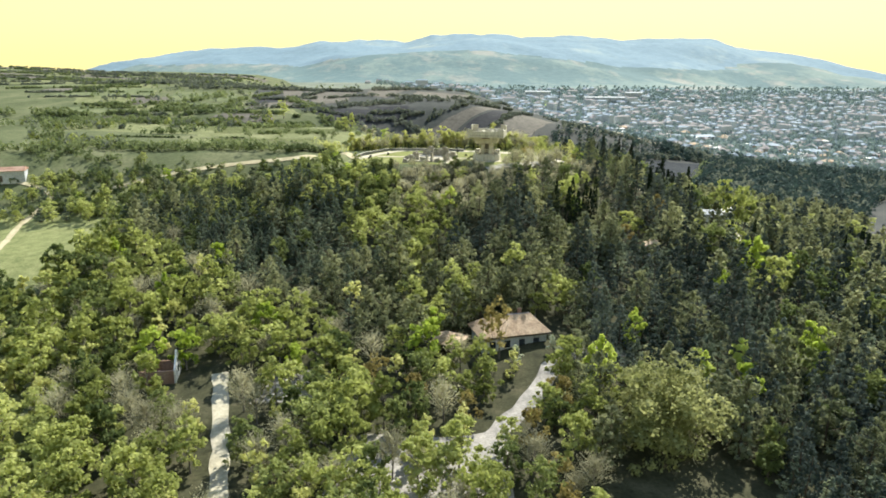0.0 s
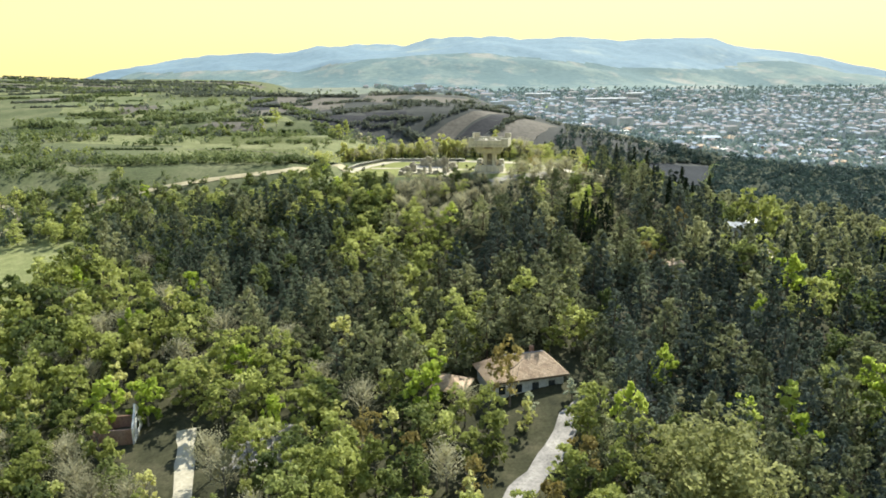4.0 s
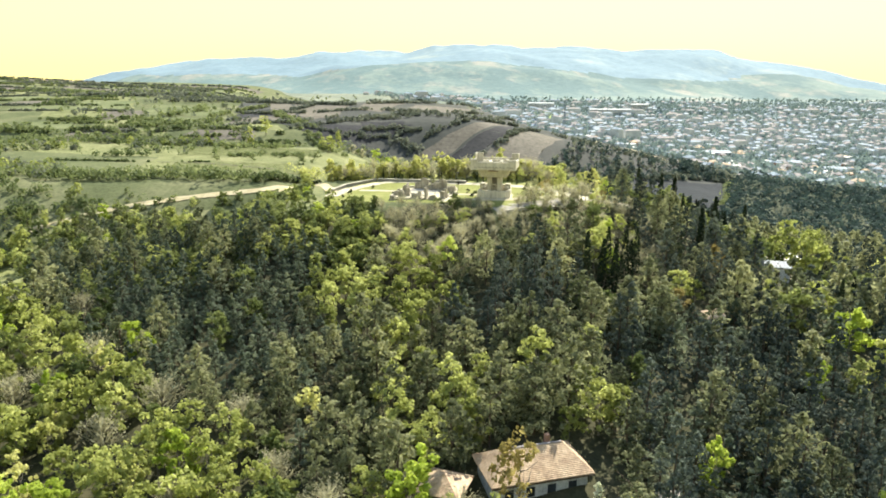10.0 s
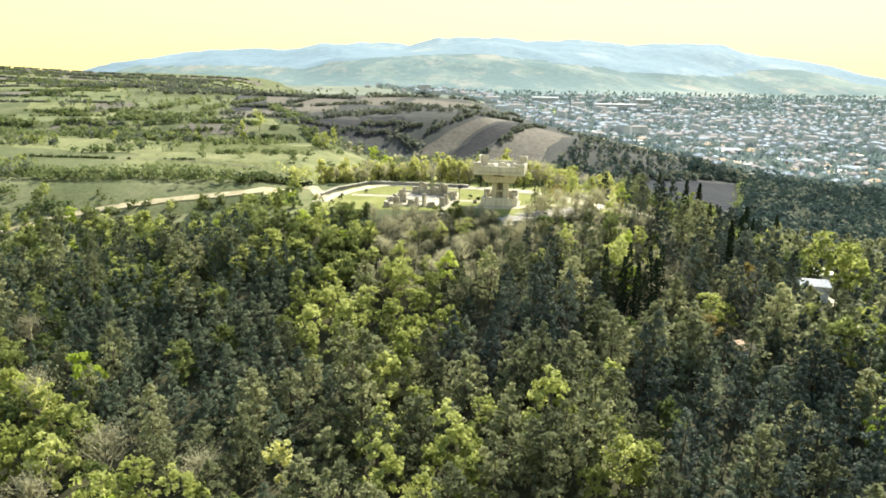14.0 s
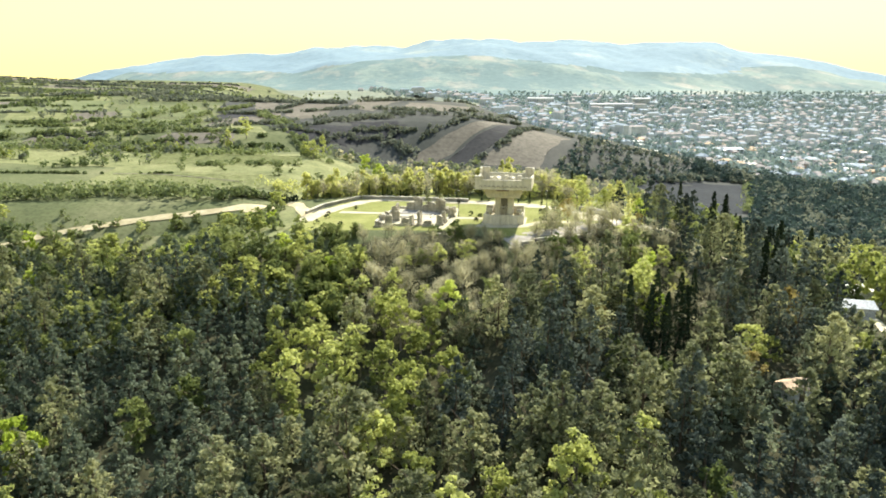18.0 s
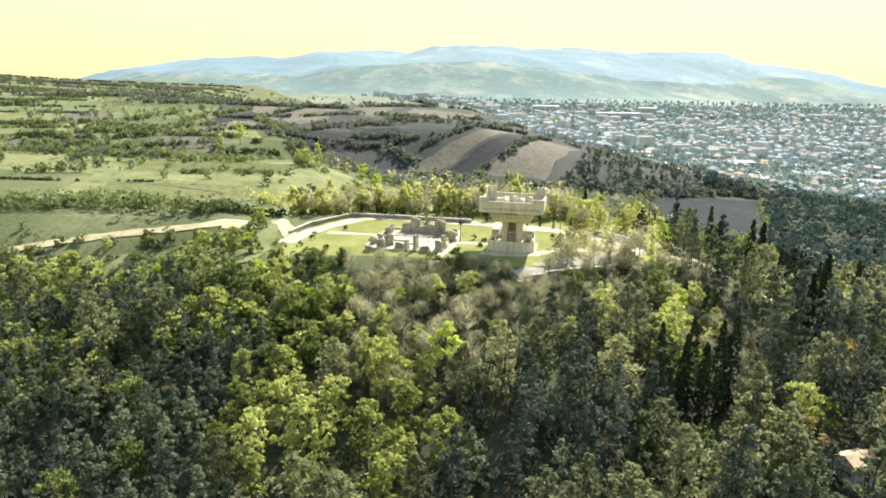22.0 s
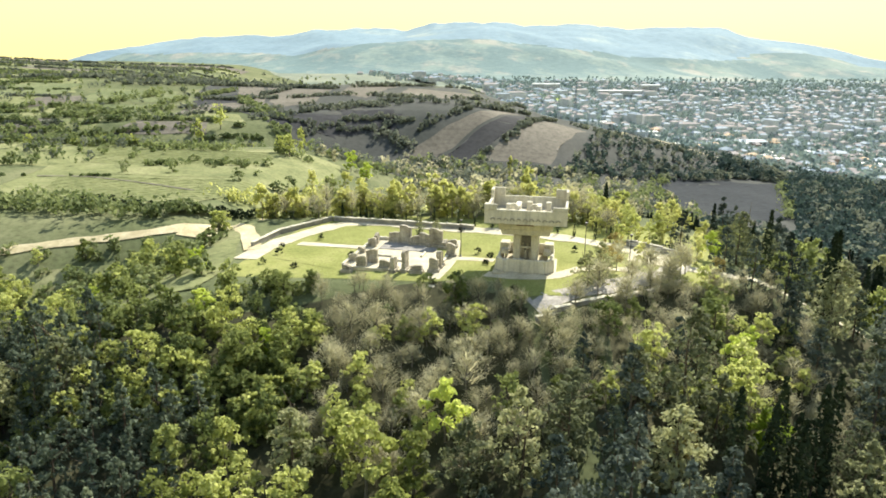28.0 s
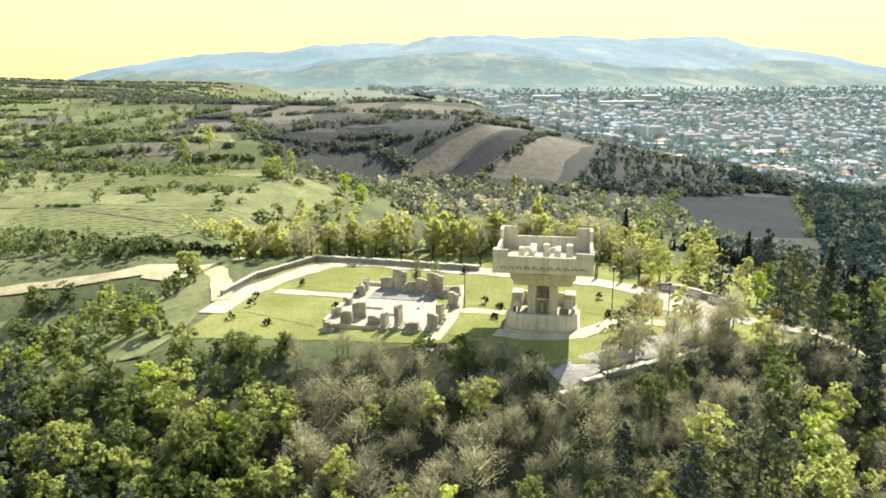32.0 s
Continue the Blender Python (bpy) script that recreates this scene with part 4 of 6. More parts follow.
def hilltop_ground():
    L = "mown yellow-green lawn beside the memorial court"
    drape("flank_grass", [(-122, -2), (-45.5, -6), (-45.5, 32), (-118, 20)], M_MEADOW, "rough yellow-green grass on the flank below the track", "turf", 0.14, 60, edge=2)
    drape("hilltop_turf", [(-44, 1), (26, -13), (34, 24), (-34, 36)], M_GRASS, "thin yellow-green turf of the hilltop", "turf", 0.05, 60)
    drape("lawn", [(-33.4, 17.6), (-23.6, 14.0), (-18.8, 22.4), (-28.4, 29.0)], M_GRASS, L, "lawn", 0.09, 16)
    drape("lawn", [(-37.4, 8.8), (-27.2, 1.6), (-24.8, 11.2), (-33.6, 15.8)], M_GRASS, L, "lawn", 0.09, 16)
    drape("lawn", [(-9.0, 6.5), (-4.6, 4.6), (-0.5, 14.5), (-7.5, 17.5)], M_GRASS, "mown lawn beside the tower", "lawn", 0.09, 16)
    drape("lawn", [(-11.5, -3.6), (-5.2, -5.0), (-4.6, 2.6), (-9.2, 4.2)], M_GRASS, "mown lawn beside the tower", "lawn", 0.09, 16)
    drape("lawn", [(5.6, 1.6), (12.0, -0.6), (14.5, 7.5), (7.0, 11.0)], M_GRASS, "mown lawn beside the tower", "lawn", 0.09, 16)
    drape("lawn", [(-3.5, -12.0), (3.5, -13.0), (5.6, -6.5), (-4.8, -5.4)], M_GRASS, "shaded mown lawn before the tower", "lawn", 0.09, 16)
    ribbon("paved_path", [(-42, 9), (-40.5, 15), (-37, 21), (-32, 26.5), (-29, 30.5), (-24, 29.5), (-16, 25.5), (-7, 21), (2, 17.5), (10, 13.5), (18, 10), (22, 6)], 3.8, M_PAVE, "pale paved path round the hilltop lawns", "path", 0.12)
    ribbon("paved_path", [(-35, 16.8), (-29, 14.6), (-24, 12.6)], 1.8, M_PAVE, "pale paved path between the lawns", "path", 0.125)
    ribbon("paved_path", [(-10.5, 4.8), (-7, 3.8), (-4.2, 2.6)], 1.6, M_PAVE, "pale paved path from court to tower", "path", 0.125)
    ribbon("paved_path", [(-9.5, 14.5), (-9.6, 9), (-10.4, 4), (-11.8, -2.5), (-14, -6)], 1.8, M_PAVE, "pale paved path beside the court", "path", 0.122)
    ribbon("paved_path", [(-6, -3.5), (-4.5, -5.6), (0, -6.4), (4.4, -6.6), (5.8, -4), (6.2, 0), (9, -1.4), (13, -2.6), (16, -1)], 2.0, M_PAVE, "pale paved path round the tower", "path", 0.128)
    ribbon("gravel_drive", [(-1, -14.2), (5, -11.6), (10, -8.6), (15, -5.2), (20, -1.6), (24, 3.5), (25, 8)], 3.3, M_GRAVEL, "pale gravel drive along the hilltop's edge", "drive", 0.11)
    ribbon("gravel_drive", [(24, 2), (30, 0), (37, -2), (44, -3), (50, -9)], 2.6, M_PAVE, "pale gravel drive going down the shoulder", "drive", 0.11)
    drape("terrace", [(15.5, 3.5), (23.5, 1.5), (25.0, 7.0), (18.6, 12.0)], M_PAVE, "pale paved terrace with benches", "terrace", 0.135, 12)


hilltop_ground()


def stone_wall(name, pts, h, t, label, mat, piece=2.4):
    """A wall of long blocks with a coping, stepping down with the land."""
    P = [Vector((*p, 0)) for p in pts]
    w = root_at(name, pose(pts[0][0], pts[0][1], gz(*pts[0])), label, "wall", kind="structure")
    inv = w.matrix_world.inverted()
    for a, b in zip(P, P[1:]):
        n = max(1, round((b - a).length / piece))
        turn = math.degrees(math.atan2(b.y - a.y, b.x - a.x))
        L = (b - a).length / n
        for i in range(n):
            c = a.lerp(b, (i + 0.5) / n)
            z = gz(c.x, c.y)
            m = inv @ pose(c.x, c.y, z, 0, 0, turn)
            for nm, bx, mt in (("wall_block", (-L / 2 + 0.008, L / 2 - 0.008, -t / 2, t / 2, -1.0, h - 0.12), mat), ("coping", (-L / 2 + 0.015, L / 2 - 0.015, -t / 2 - 0.07, t / 2 + 0.07, h - 0.115, h), M_STONE)):
                o = slab(nm, bx, mt, w, bevel=0.025)
                o.matrix_local = m


stone_wall("boundary_wall_back", [(-31.2, 32.0), (-20, 27.3), (-6, 21.0)], 0.9, 0.5, "low grey stone wall behind the lawns", M_STONE_DARK)
stone_wall("boundary_wall_side", [(-42.5, 16), (-39.6, 24.0), (-31.6, 32.2)], 0.9, 0.5, "low grey stone wall beside the lawn path", M_STONE_DARK)
stone_wall("terrace_wall", [(17.8, 12.6), (21.2, 11.4), (26.0, 6.2)], 1.1, 0.45, "dark stone wall round the terrace", M_STONE_DARK)
stone_wall("retaining_wall", [(-1, -16.9), (6, -13.8), (11, -10.8), (16, -7.6), (21, -4.4)], 0.5, 0.5, "low stone retaining wall along the drive", M_STONE_DARK)


def bench(x, y, turn):
    b = root_at("bench", pose(x, y, gz(x, y) + 0.13, 0, 0, turn), "pale stone bench with a low back on the terrace", "bench", "terrace benches")
    slab("seat", (-0.95, 0.95, -0.25, 0.25, 0.38, 0.46), M_STONE, b, bevel=0.02)
    slab("backrest", (-0.95, 0.95, 0.2, 0.28, 0.47, 0.85), M_STONE, b, bevel=0.02)
    for sx in (-0.7, 0.7):
        slab("leg", (sx - 0.1, sx + 0.1, -0.22, 0.22, -0.02, 0.378), M_STONE_DARK, b, bevel=0.02)


for x, y, a in ((18.8, 11.0, -18), (21.4, 9.4, -45), (23.6, 7.2, -48)):
    bench(x, y, a)


def lamp_post(x, y):
    r = root_at("lamp_post", pose(x, y, gz(x, y)), "slim dark steel lamp post on the lawn", "lamp post", "lamp posts")
    V, F = limb_tube((0, 0, -0.3), (0, 0, 5.4), 0.075, 0.05, 8)
    o = new("pole", mesh_of("pole", V.tolist(), F, M_STEEL, True))
    o.parent = r
    slab("base_plate", (-0.2, 0.2, -0.2, 0.2, 0.0, 0.22), M_STONE_DARK, r, bevel=0.02)
    bm = bmesh.new()
    bmesh.ops.create_cone(bm, cap_ends=True, segments=10, radius1=0.16, radius2=0.24, depth=0.3, matrix=Matrix.Translation((0, 0, 5.55)))
    part("lantern", bm, M_STEEL, r)


for p in ((-9.0, 5.4), (8.8, 2.2), (13.8, -3.2)):
    lamp_post(*p)
# ---- park buildings down the slope ----


def hip_roof(bm, x0, x1, y0, y1, z0, z1, over=0.5, hip=0.45, thick=0.12):
    """A hipped roof with an eave overhang and some thickness."""
    x0, x1, y0, y1 = x0 - over, x1 + over, y0 - over, y1 + over
    ym, hx = (y0 + y1) / 2, (y1 - y0) * hip
    for dz in (0, thick):
        v = [bm.verts.new(p) for p in ((x0, y0, z0 + dz), (x1, y0, z0 + dz), (x1, y1, z0 + dz), (x0, y1, z0 + dz), (x0 + hx, ym, z1 + dz), (x1 - hx, ym, z1 + dz))]
        fs = ((0, 1, 5, 4), (1, 2, 5), (2, 3, 4, 5), (3, 0, 4))
        for f in fs:
            bm.faces.new([v[i] for i in (f if dz else f[::-1])])
        if dz:
            for i in range(4):
                bm.faces.new((lo[i], lo[(i + 1) % 4], v[(i + 1) % 4], v[i]))
        lo = v
    return bm


def tile_rows(parent, x0, x1, y0, y1, z0, z1, over, hip, mat):
    """Courses of roof tiles as raised battens over the slope that faces the camera and its back."""
    ax0, ax1, ay0, ay1 = x0 - over, x1 + over, y0 - over, y1 + over
    ym, hx = (ay0 + ay1) / 2, (ay1 - ay0) * hip
    rise = z1 - z0
    n = 20
    for side in (0, 1):
        for i in range(n):
            u, u2 = i / n, (i + 0.86) / n
            bm = bmesh.new()
            q = []
            for k in (u, u2):
                y = (ay0 + (ym - ay0) * k) if side == 0 else (ay1 + (ym - ay1) * k)
                q += [(ax0 + hx * k + 0.1, y, z0 + rise * k + 0.135), (ax1 - hx * k - 0.1, y, z0 + rise * k + 0.135)]
            lo = [bm.verts.new(p) for p in (q[0], q[1], q[3], q[2])]
            hi = [bm.verts.new((p[0], p[1], p[2] + (0.07 if j < 2 else 0.02))) for j, p in enumerate((q[0], q[1], q[3], q[2]))]
            bm.faces.new(hi)
            for j in range(4):
                bm.faces.new((lo[j], lo[(j + 1) % 4], hi[(j + 1) % 4], hi[j]))
            part("tile_course", bm, mat, parent)


def park_restaurant():
    m = pose(-2.6, -87.6, -24.6, 0, 0, 14)
    h = root_at("park_restaurant", m, "low park building with a terracotta tiled hip roof among trees", "building")
    slab("wall", (-6.6, 6.6, -3.6, -3.3, -1.5, 3.4), M_PLASTER, h)
    slab("wall", (-6.6, 6.6, 3.3, 3.6, -1.5, 3.4), M_PLASTER, h)
    slab("wall", (-6.6, -6.3, -3.29, 3.29, -1.5, 3.4), M_PLASTER, h)
    slab("wall", (6.3, 6.6, -3.29, 3.29, -1.5, 3.4), M_PLASTER, h)
    bm = hip_roof(bmesh.new(), -6.6, 6.6, -3.6, 3.6, 3.4, 6.2, 0.7, 0.35)
    roof = part("roof", bm, M_TILE_PALE, h, "terracotta tiled roof with sunlight in its pale colour")
    tile_rows(roof, -6.6, 6.6, -3.6, 3.6, 3.4, 6.2, 0.7, 0.35, M_TILE_PALE)
    slab("ridge_tiles", (-4.2, 4.2, -0.16, 0.16, 6.2, 6.42), M_TILE, roof, bevel=0.05)
    slab("chimney", (2.2, 2.9, 0.9, 1.5, 5.0, 7.0), M_BRICK, roof, "brick chimney")
    for x in (-4.6, -1.6, 1.4, 4.4):
        w = slab("window", (x - 0.6, x + 0.6, -3.64, -3.58, 1.0, 2.4), M_GLASS, h, "dark window", 0.01)
        slab("sill", (x - 0.7, x + 0.7, -3.75, -3.62, 0.9, 0.99), M_STONE, w, bevel=0.01)
    slab("fascia", (-7.25, 7.25, -4.36, -4.28, 3.2, 3.44), M_WOOD, h, "dark wooden fascia", 0.01)


def park_pavilion():
    m = pose(-14.6, -90.6, -25.2, 0, 0, -22)
    h = root_at("park_pavilion", m, "small open pavilion with a pale orange pyramid roof", "pavilion")
    for sx in (-1, 1):
        for sy in (-1, 1):
            slab("post", (sx * 2.2 - 0.12, sx * 2.2 + 0.12, sy * 2.2 - 0.12, sy * 2.2 + 0.12, -0.8, 2.9), M_WOOD, h, bevel=0.02)
    slab("floor", (-2.6, 2.6, -2.6, 2.6, -1.0, 0.1), M_PAVE, h, bevel=0.03)
    bm = hip_roof(bmesh.new(), -2.5, 2.5, -2.5, 2.5, 2.9, 4.5, 0.6, 0.49)
    roof = part("roof", bm, M_TILE_PALE, h, "sunlit pale orange tiled roof")
    tile_rows(roof, -2.5, 2.5, -2.5, 2.5, 2.9, 4.5, 0.6, 0.49, M_TILE_PALE)


def white_ruin():
    x, y = -64.5, -98.5
    z = gz(x, y)
    h = root_at("roofless_cottage", pose(x, y, z, 0, 0, 98), "roofless cottage with a whitewashed gable wall", "cottage")
    bm = bmesh.new()
    pts = [(-2.6, -0.5), (2.6, -0.5), (2.6, 2.6), (1.2, 4.2), (0.2, 5.2), (-0.8, 4.0), (-2.6, 2.4)]
    f = [bm.verts.new((px, -0.15, pz)) for px, pz in pts]
    b = [bm.verts.new((px, 0.15, pz)) for px, pz in pts]
    bm.faces.new(f), bm.faces.new(b[::-1])
    for i in range(len(pts)):
        bm.faces.new((f[(i + 1) % len(pts)], f[i], b[i], b[(i + 1) % len(pts)]))
    part("gable_wall", bm, M_WHITE, h, "whitewashed gable")
    slab("side_wall", (-2.6, -2.3, 0.16, 6.0, -0.5, 2.3), M_BRICK, h, "dull brick side wall")
    slab("side_wall", (2.3, 2.6, 0.16, 6.0, -0.5, 2.2), M_BRICK, h)
    slab("back_wall", (-2.29, 2.29, 5.7, 6.0, -0.5, 2.4), M_BRICK, h)
    slab("window", (-0.5, 0.5, -0.18, -0.14, 1.2, 2.3), M_GLASS, h, "empty dark window", 0.01)
    slab("window", (-0.3, 0.3, -0.18, -0.14, 3.0, 3.6), M_GLASS, h, "empty dark window", 0.01)


def shed(x, y, turn, w, d, hgt, roof_mat, label, rot=8):
    z = gz(x, y)
    h = root_at("shed", pose(x, y, z, 0, 0, turn), label, "shed")
    slab("wall", (-w / 2, w / 2, -d / 2, d / 2, -0.8, hgt), M_PLASTER, h)
    bm = hip_roof(bmesh.new(), -w / 2, w / 2, -d / 2, d / 2, hgt, hgt + 1.0, 0.35, 0.05)
    part("roof", bm, roof_mat, h)
    slab("door", (-0.45, 0.45, -d / 2 - 0.05, -d / 2 + 0.01, 0.0, 2.0), M_WOOD, h, "dark wooden door", 0.01)


park_restaurant()
park_pavilion()
white_ruin()
shed(38.0, -44.5, 20, 4.2, 3.4, 2.4, M_TILE_PALE, "small hut with a pale orange roof among conifers")
shed(67.0, -12.0, -15, 5.6, 4.4, 2.8, M_PLASTER, "pale park house among dark conifers")
shed(79.5, 9.0, 10, 6.0, 5.0, 3.4, M_WHITE, "white park house glimpsed between conifers")
shed(-161.0, 20.0, 20, 14.0, 7.0, 3.4, M_BRICK, "long shed with a red-brown tiled roof")

# tracks and clearings in the park
ribbon("park_path", [(-47, -136), (-48.5, -130), (-51.5, -118), (-54.5, -107), (-57, -98)], 2.7, M_PAVE, "pale concrete path through the trees", "path", 0.15)
drape("park_clearing", [(-34, -133), (-6, -135), (-7, -117), (-30, -118)], M_GRAVEL, "grey gravelled clearing under the trees", "clearing", 0.12, 20, edge=1.2)
ribbon("park_road", [(-12, -124), (-7, -116), (-1, -109), (2.5, -103), (4.5, -97), (10, -92), (20, -90)], 3.6, M_GRAVEL, "pale park road past the building", "road", 0.16)
drape("park_clearing", [(-50, -108), (-38, -108), (-36, -97), (-47, -98)], M_GRAVEL, "grey gravelled clearing under the trees", "clearing", 0.12, 12, edge=1.0)
ribbon("park_road", [(70, -26), (75, -6), (82, 16), (90, 36)], 4.0, M_PAVE, "pale park road among dark conifers", "road", 0.16)

# ---- country behind the hill: tracks, fields and hedges ----
ribbon("dirt_track", [(-124, 15), (-116, 20), (-109, 24.4), (-95, 29.4), (-82, 33), (-72, 35), (-62, 38), (-56, 43), (-51, 52), (-50, 62)], 2.2, M_DIRT, "pale chalky dirt track along the vineyard", "track", 0.2)
ribbon("dirt_track", [(-62, 38), (-54, 38), (-48, 32), (-44, 22), (-42, 14)], 3.0, M_DIRT, "pale chalky dirt track to the monument", "track", 0.18)
drape("track_verge", [(-64, 39), (-56, 39), (-51, 52), (-56, 46)], M_DIRT, "bare chalky turning place beside the track", "track", 0.16, 14, edge=1.0)
ribbon("dirt_track", [(-160, 20), (-149, 17), (-140, 12), (-140.5, 3), (-142.5, -7), (-137, -27), (-132, -46)], 1.9, M_DIRT, "pale dirt track over the meadow", "track", 0.2)
drape("meadow", [(-178, -64), (-102, -56), (-112, -6), (-170, 4)], M_VINE, "pale green meadow on the flank of the hill", "field", 0.12, 24, edge=2)


def field(name, corners, mat, label, rows=0, row_mat=None, along=True, rise=0.3):
    """A strip of farmland; where rows show, each is a raised line of vines or furrows in one mesh."""
    ob = drape(name, corners, mat, label, "field", 0.16, 26, edge=1.5)
    if rows:
        a, b, c, d = (np.array(p, float) for p in corners)
        V, F, o = [], [], 0
        for i in range(rows):
            u = (i + 0.5) / rows
            p, q = (a * (1 - u) + b * u, d * (1 - u) + c * u) if along else (a * (1 - u) + d * u, b * (1 - u) + c * u)
            s = np.linspace(0.02, 0.98, 26)
            L = p[None] * (1 - s[:, None]) + q[None] * s[:, None]
            n = np.array([-(q - p)[1], (q - p)[0]]) / np.linalg.norm(q - p)
            z = ground_z(L[:, 0], L[:, 1]) + 0.15
            wob = 0.12 * np.sin(s * 40 + i)
            for k, (off, h) in enumerate(((-0.35, 0.0), (0.0, 0.75), (0.35, 0.0))):
                V.append(np.stack([L[:, 0] + n[0] * (off + wob), L[:, 1] + n[1] * (off + wob), z + h * rise * (0.75 + 0.35 * np.sin(s * 90 + 2 * i))], 1))
            for k in range(2):
                for j in range(25):
                    F.append((o + k * 26 + j, o + k * 26 + j + 1, o + k * 26 + 26 + j + 1, o + k * 26 + 26 + j))
            o += 78
        r = new("crop_rows", mesh_of("crop_rows", np.concatenate(V).tolist(), F, row_mat))
        r.parent = ob
        r["label"] = "rows of young vines"
    return ob


drape("spur_pasture", [(-180, 58), (-50, 60), (-44, 148), (-195, 168)], M_MEADOW, "sunlit yellow-green pasture on the spur", "field", 0.08, 50, edge=3)
V1 = "sunlit green-gold vineyard with fine rows"
field("vineyard", [(-103, 62), (-66, 52), (-54, 84), (-112, 92)], M_MEADOW, V1, 15, M_VINE, False)
field("vineyard", [(-112, 96), (-58, 88), (-54, 108), (-118, 112)], M_MEADOW, V1, 0)
field("vineyard", [(-118, 116), (-62, 114), (-60, 140), (-135, 156)], M_MEADOW, V1, 16, M_VINE, False)
field("pasture", [(-200, 60), (-118, 62), (-122, 108), (-210, 120)], M_GROUND, "rough green pasture", 0)
ribbon("field_edge", [(-117, 91.7), (-103, 90.4), (-85, 80.5), (-69, 70)], 0.9, M_SOIL_PALE, "bare earth bank along the edge of the vineyard", "bank", 0.3)
drape("withered_hillside", [(-72, 214), (150, 236), (205, 335), (-122, 330)], M_BROWN_HILL, "brown withered slope of the hill across the valley", "hillside", 0.12, 60, edge=9)
drape("withered_hillside", [(-40, 328), (205, 333), (330, 440), (60, 560)], M_BROWN_HILL, "dull brown-green back of the hill towards town", "hillside", 0.12, 60, edge=6)
drape("withered_hillside", [(-150, 326), (-36, 326), (30, 520), (-170, 470)], M_BROWN_HILL, "dull brown-green top of the far hill", "hillside", 0.12, 50, edge=6)
drape("withered_hillside", [(-170, 462), (50, 505), (150, 770), (-130, 770)], M_BROWN_HILL, "dull brown-green far end of the hill", "hillside", 0.12, 40, edge=6)
drape("plain_pasture", [(-135, 764), (150, 764), (160, 1655), (-440, 1655)], M_PLAIN, "pasture and gardens on the plain, greyed with painted haze", "ground", 0.3, 60)
drape("town_ground", [(150, 425), (430, 318), (1500, 1720), (-200, 1720)], M_TOWN_GROUND, "gardens and streets of the town, blue-grey with painted haze", "ground", 0.3, 80)
drape("withered_hillside", [(-48, 172), (130, 170), (140, 246), (-70, 222)], M_BROWN_HILL, "brown withered valley bottom", "hillside", 0.1, 40, edge=6)
field("ploughed_strip", [(-26, 243), (-11, 239), (40, 300), (17, 285)], M_SOIL_PALE, "pale ploughed strip on the far hillside")
field("ploughed_strip", [(-8, 239), (8, 240), (52, 296), (43, 300)], M_SOIL, "brown ploughed strip on the far hillside")
field("ploughed_strip", [(12, 240), (46, 243), (76, 300), (53, 296)], M_SOIL_PALE, "pale fallow strip on the far hillside")
field("ploughed_field", [(60, 168), (150, 200), (198, 306), (108, 278)], M_SOIL_DARK, "dark blue-grey ploughed field in the valley", 24, M_SOIL_DARK, False, 0.16)
S2 = "grey-brown ploughed strip on the rolling country"
for c, m, lb in (
        ([(-157, 226), (-112, 226), (-116, 243), (-150, 246)], M_SOIL_PALE, S2), ([(-132, 262), (-100, 240), (-108, 268), (-136, 284)], M_MEADOW, "green-gold pasture strip"),
        ([(-116, 288), (-98, 284), (-124, 400), (-142, 404)], M_SOIL_PALE, S2), ([(-96, 288), (-76, 306), (-76, 384), (-120, 396)], M_SOIL_PALE, S2),
        ([(-68, 340), (-48, 322), (-34, 404), (-66, 430)], M_SOIL_PALE, S2), ([(-30, 330), (2, 320), (18, 336), (-26, 396)], M_SOIL_PALE, S2),
        ([(-142, 291), (-121, 316), (-130, 370), (-146, 320)], M_SOIL, S2), ([(-226, 282), (-202, 296), (-212, 330), (-236, 318)], M_SOIL_PALE, S2),
        ([(-262, 342), (-224, 342), (-262, 430), (-300, 420)], M_MEADOW, "green-gold pasture strip"), ([(-204, 230), (-186, 232), (-194, 254), (-212, 250)], M_SOIL_PALE, S2),
        ([(-180, 230), (-165, 232), (-172, 256), (-188, 250)], M_MEADOW, "green-gold pasture strip"), ([(-90, 246), (-58, 250), (-64, 270), (-96, 268)], M_SOIL, S2),
        ([(-54, 256), (-28, 264), (-32, 284), (-60, 280)], M_SOIL, S2), ([(-380, 470), (-300, 470), (-330, 560), (-430, 580)], M_MEADOW, "green-gold pasture strip"),
        ([(-250, 470), (-190, 480), (-220, 560), (-290, 560)], M_SOIL_PALE, S2), ([(-420, 640), (-320, 650), (-350, 760), (-480, 760)], M_SOIL_PALE, S2), ([(-180, 440), (-140, 440), (-150, 560), (-200, 560)], M_SOIL, S2),
        ([(-110, 440), (-70, 440), (-80, 520), (-130, 540)], M_SOIL, S2), ([(-160, 600), (-110, 600), (-130, 700), (-190, 700)], M_MEADOW, "green-gold pasture strip")):
    field("farm_strip", c, m, lb)


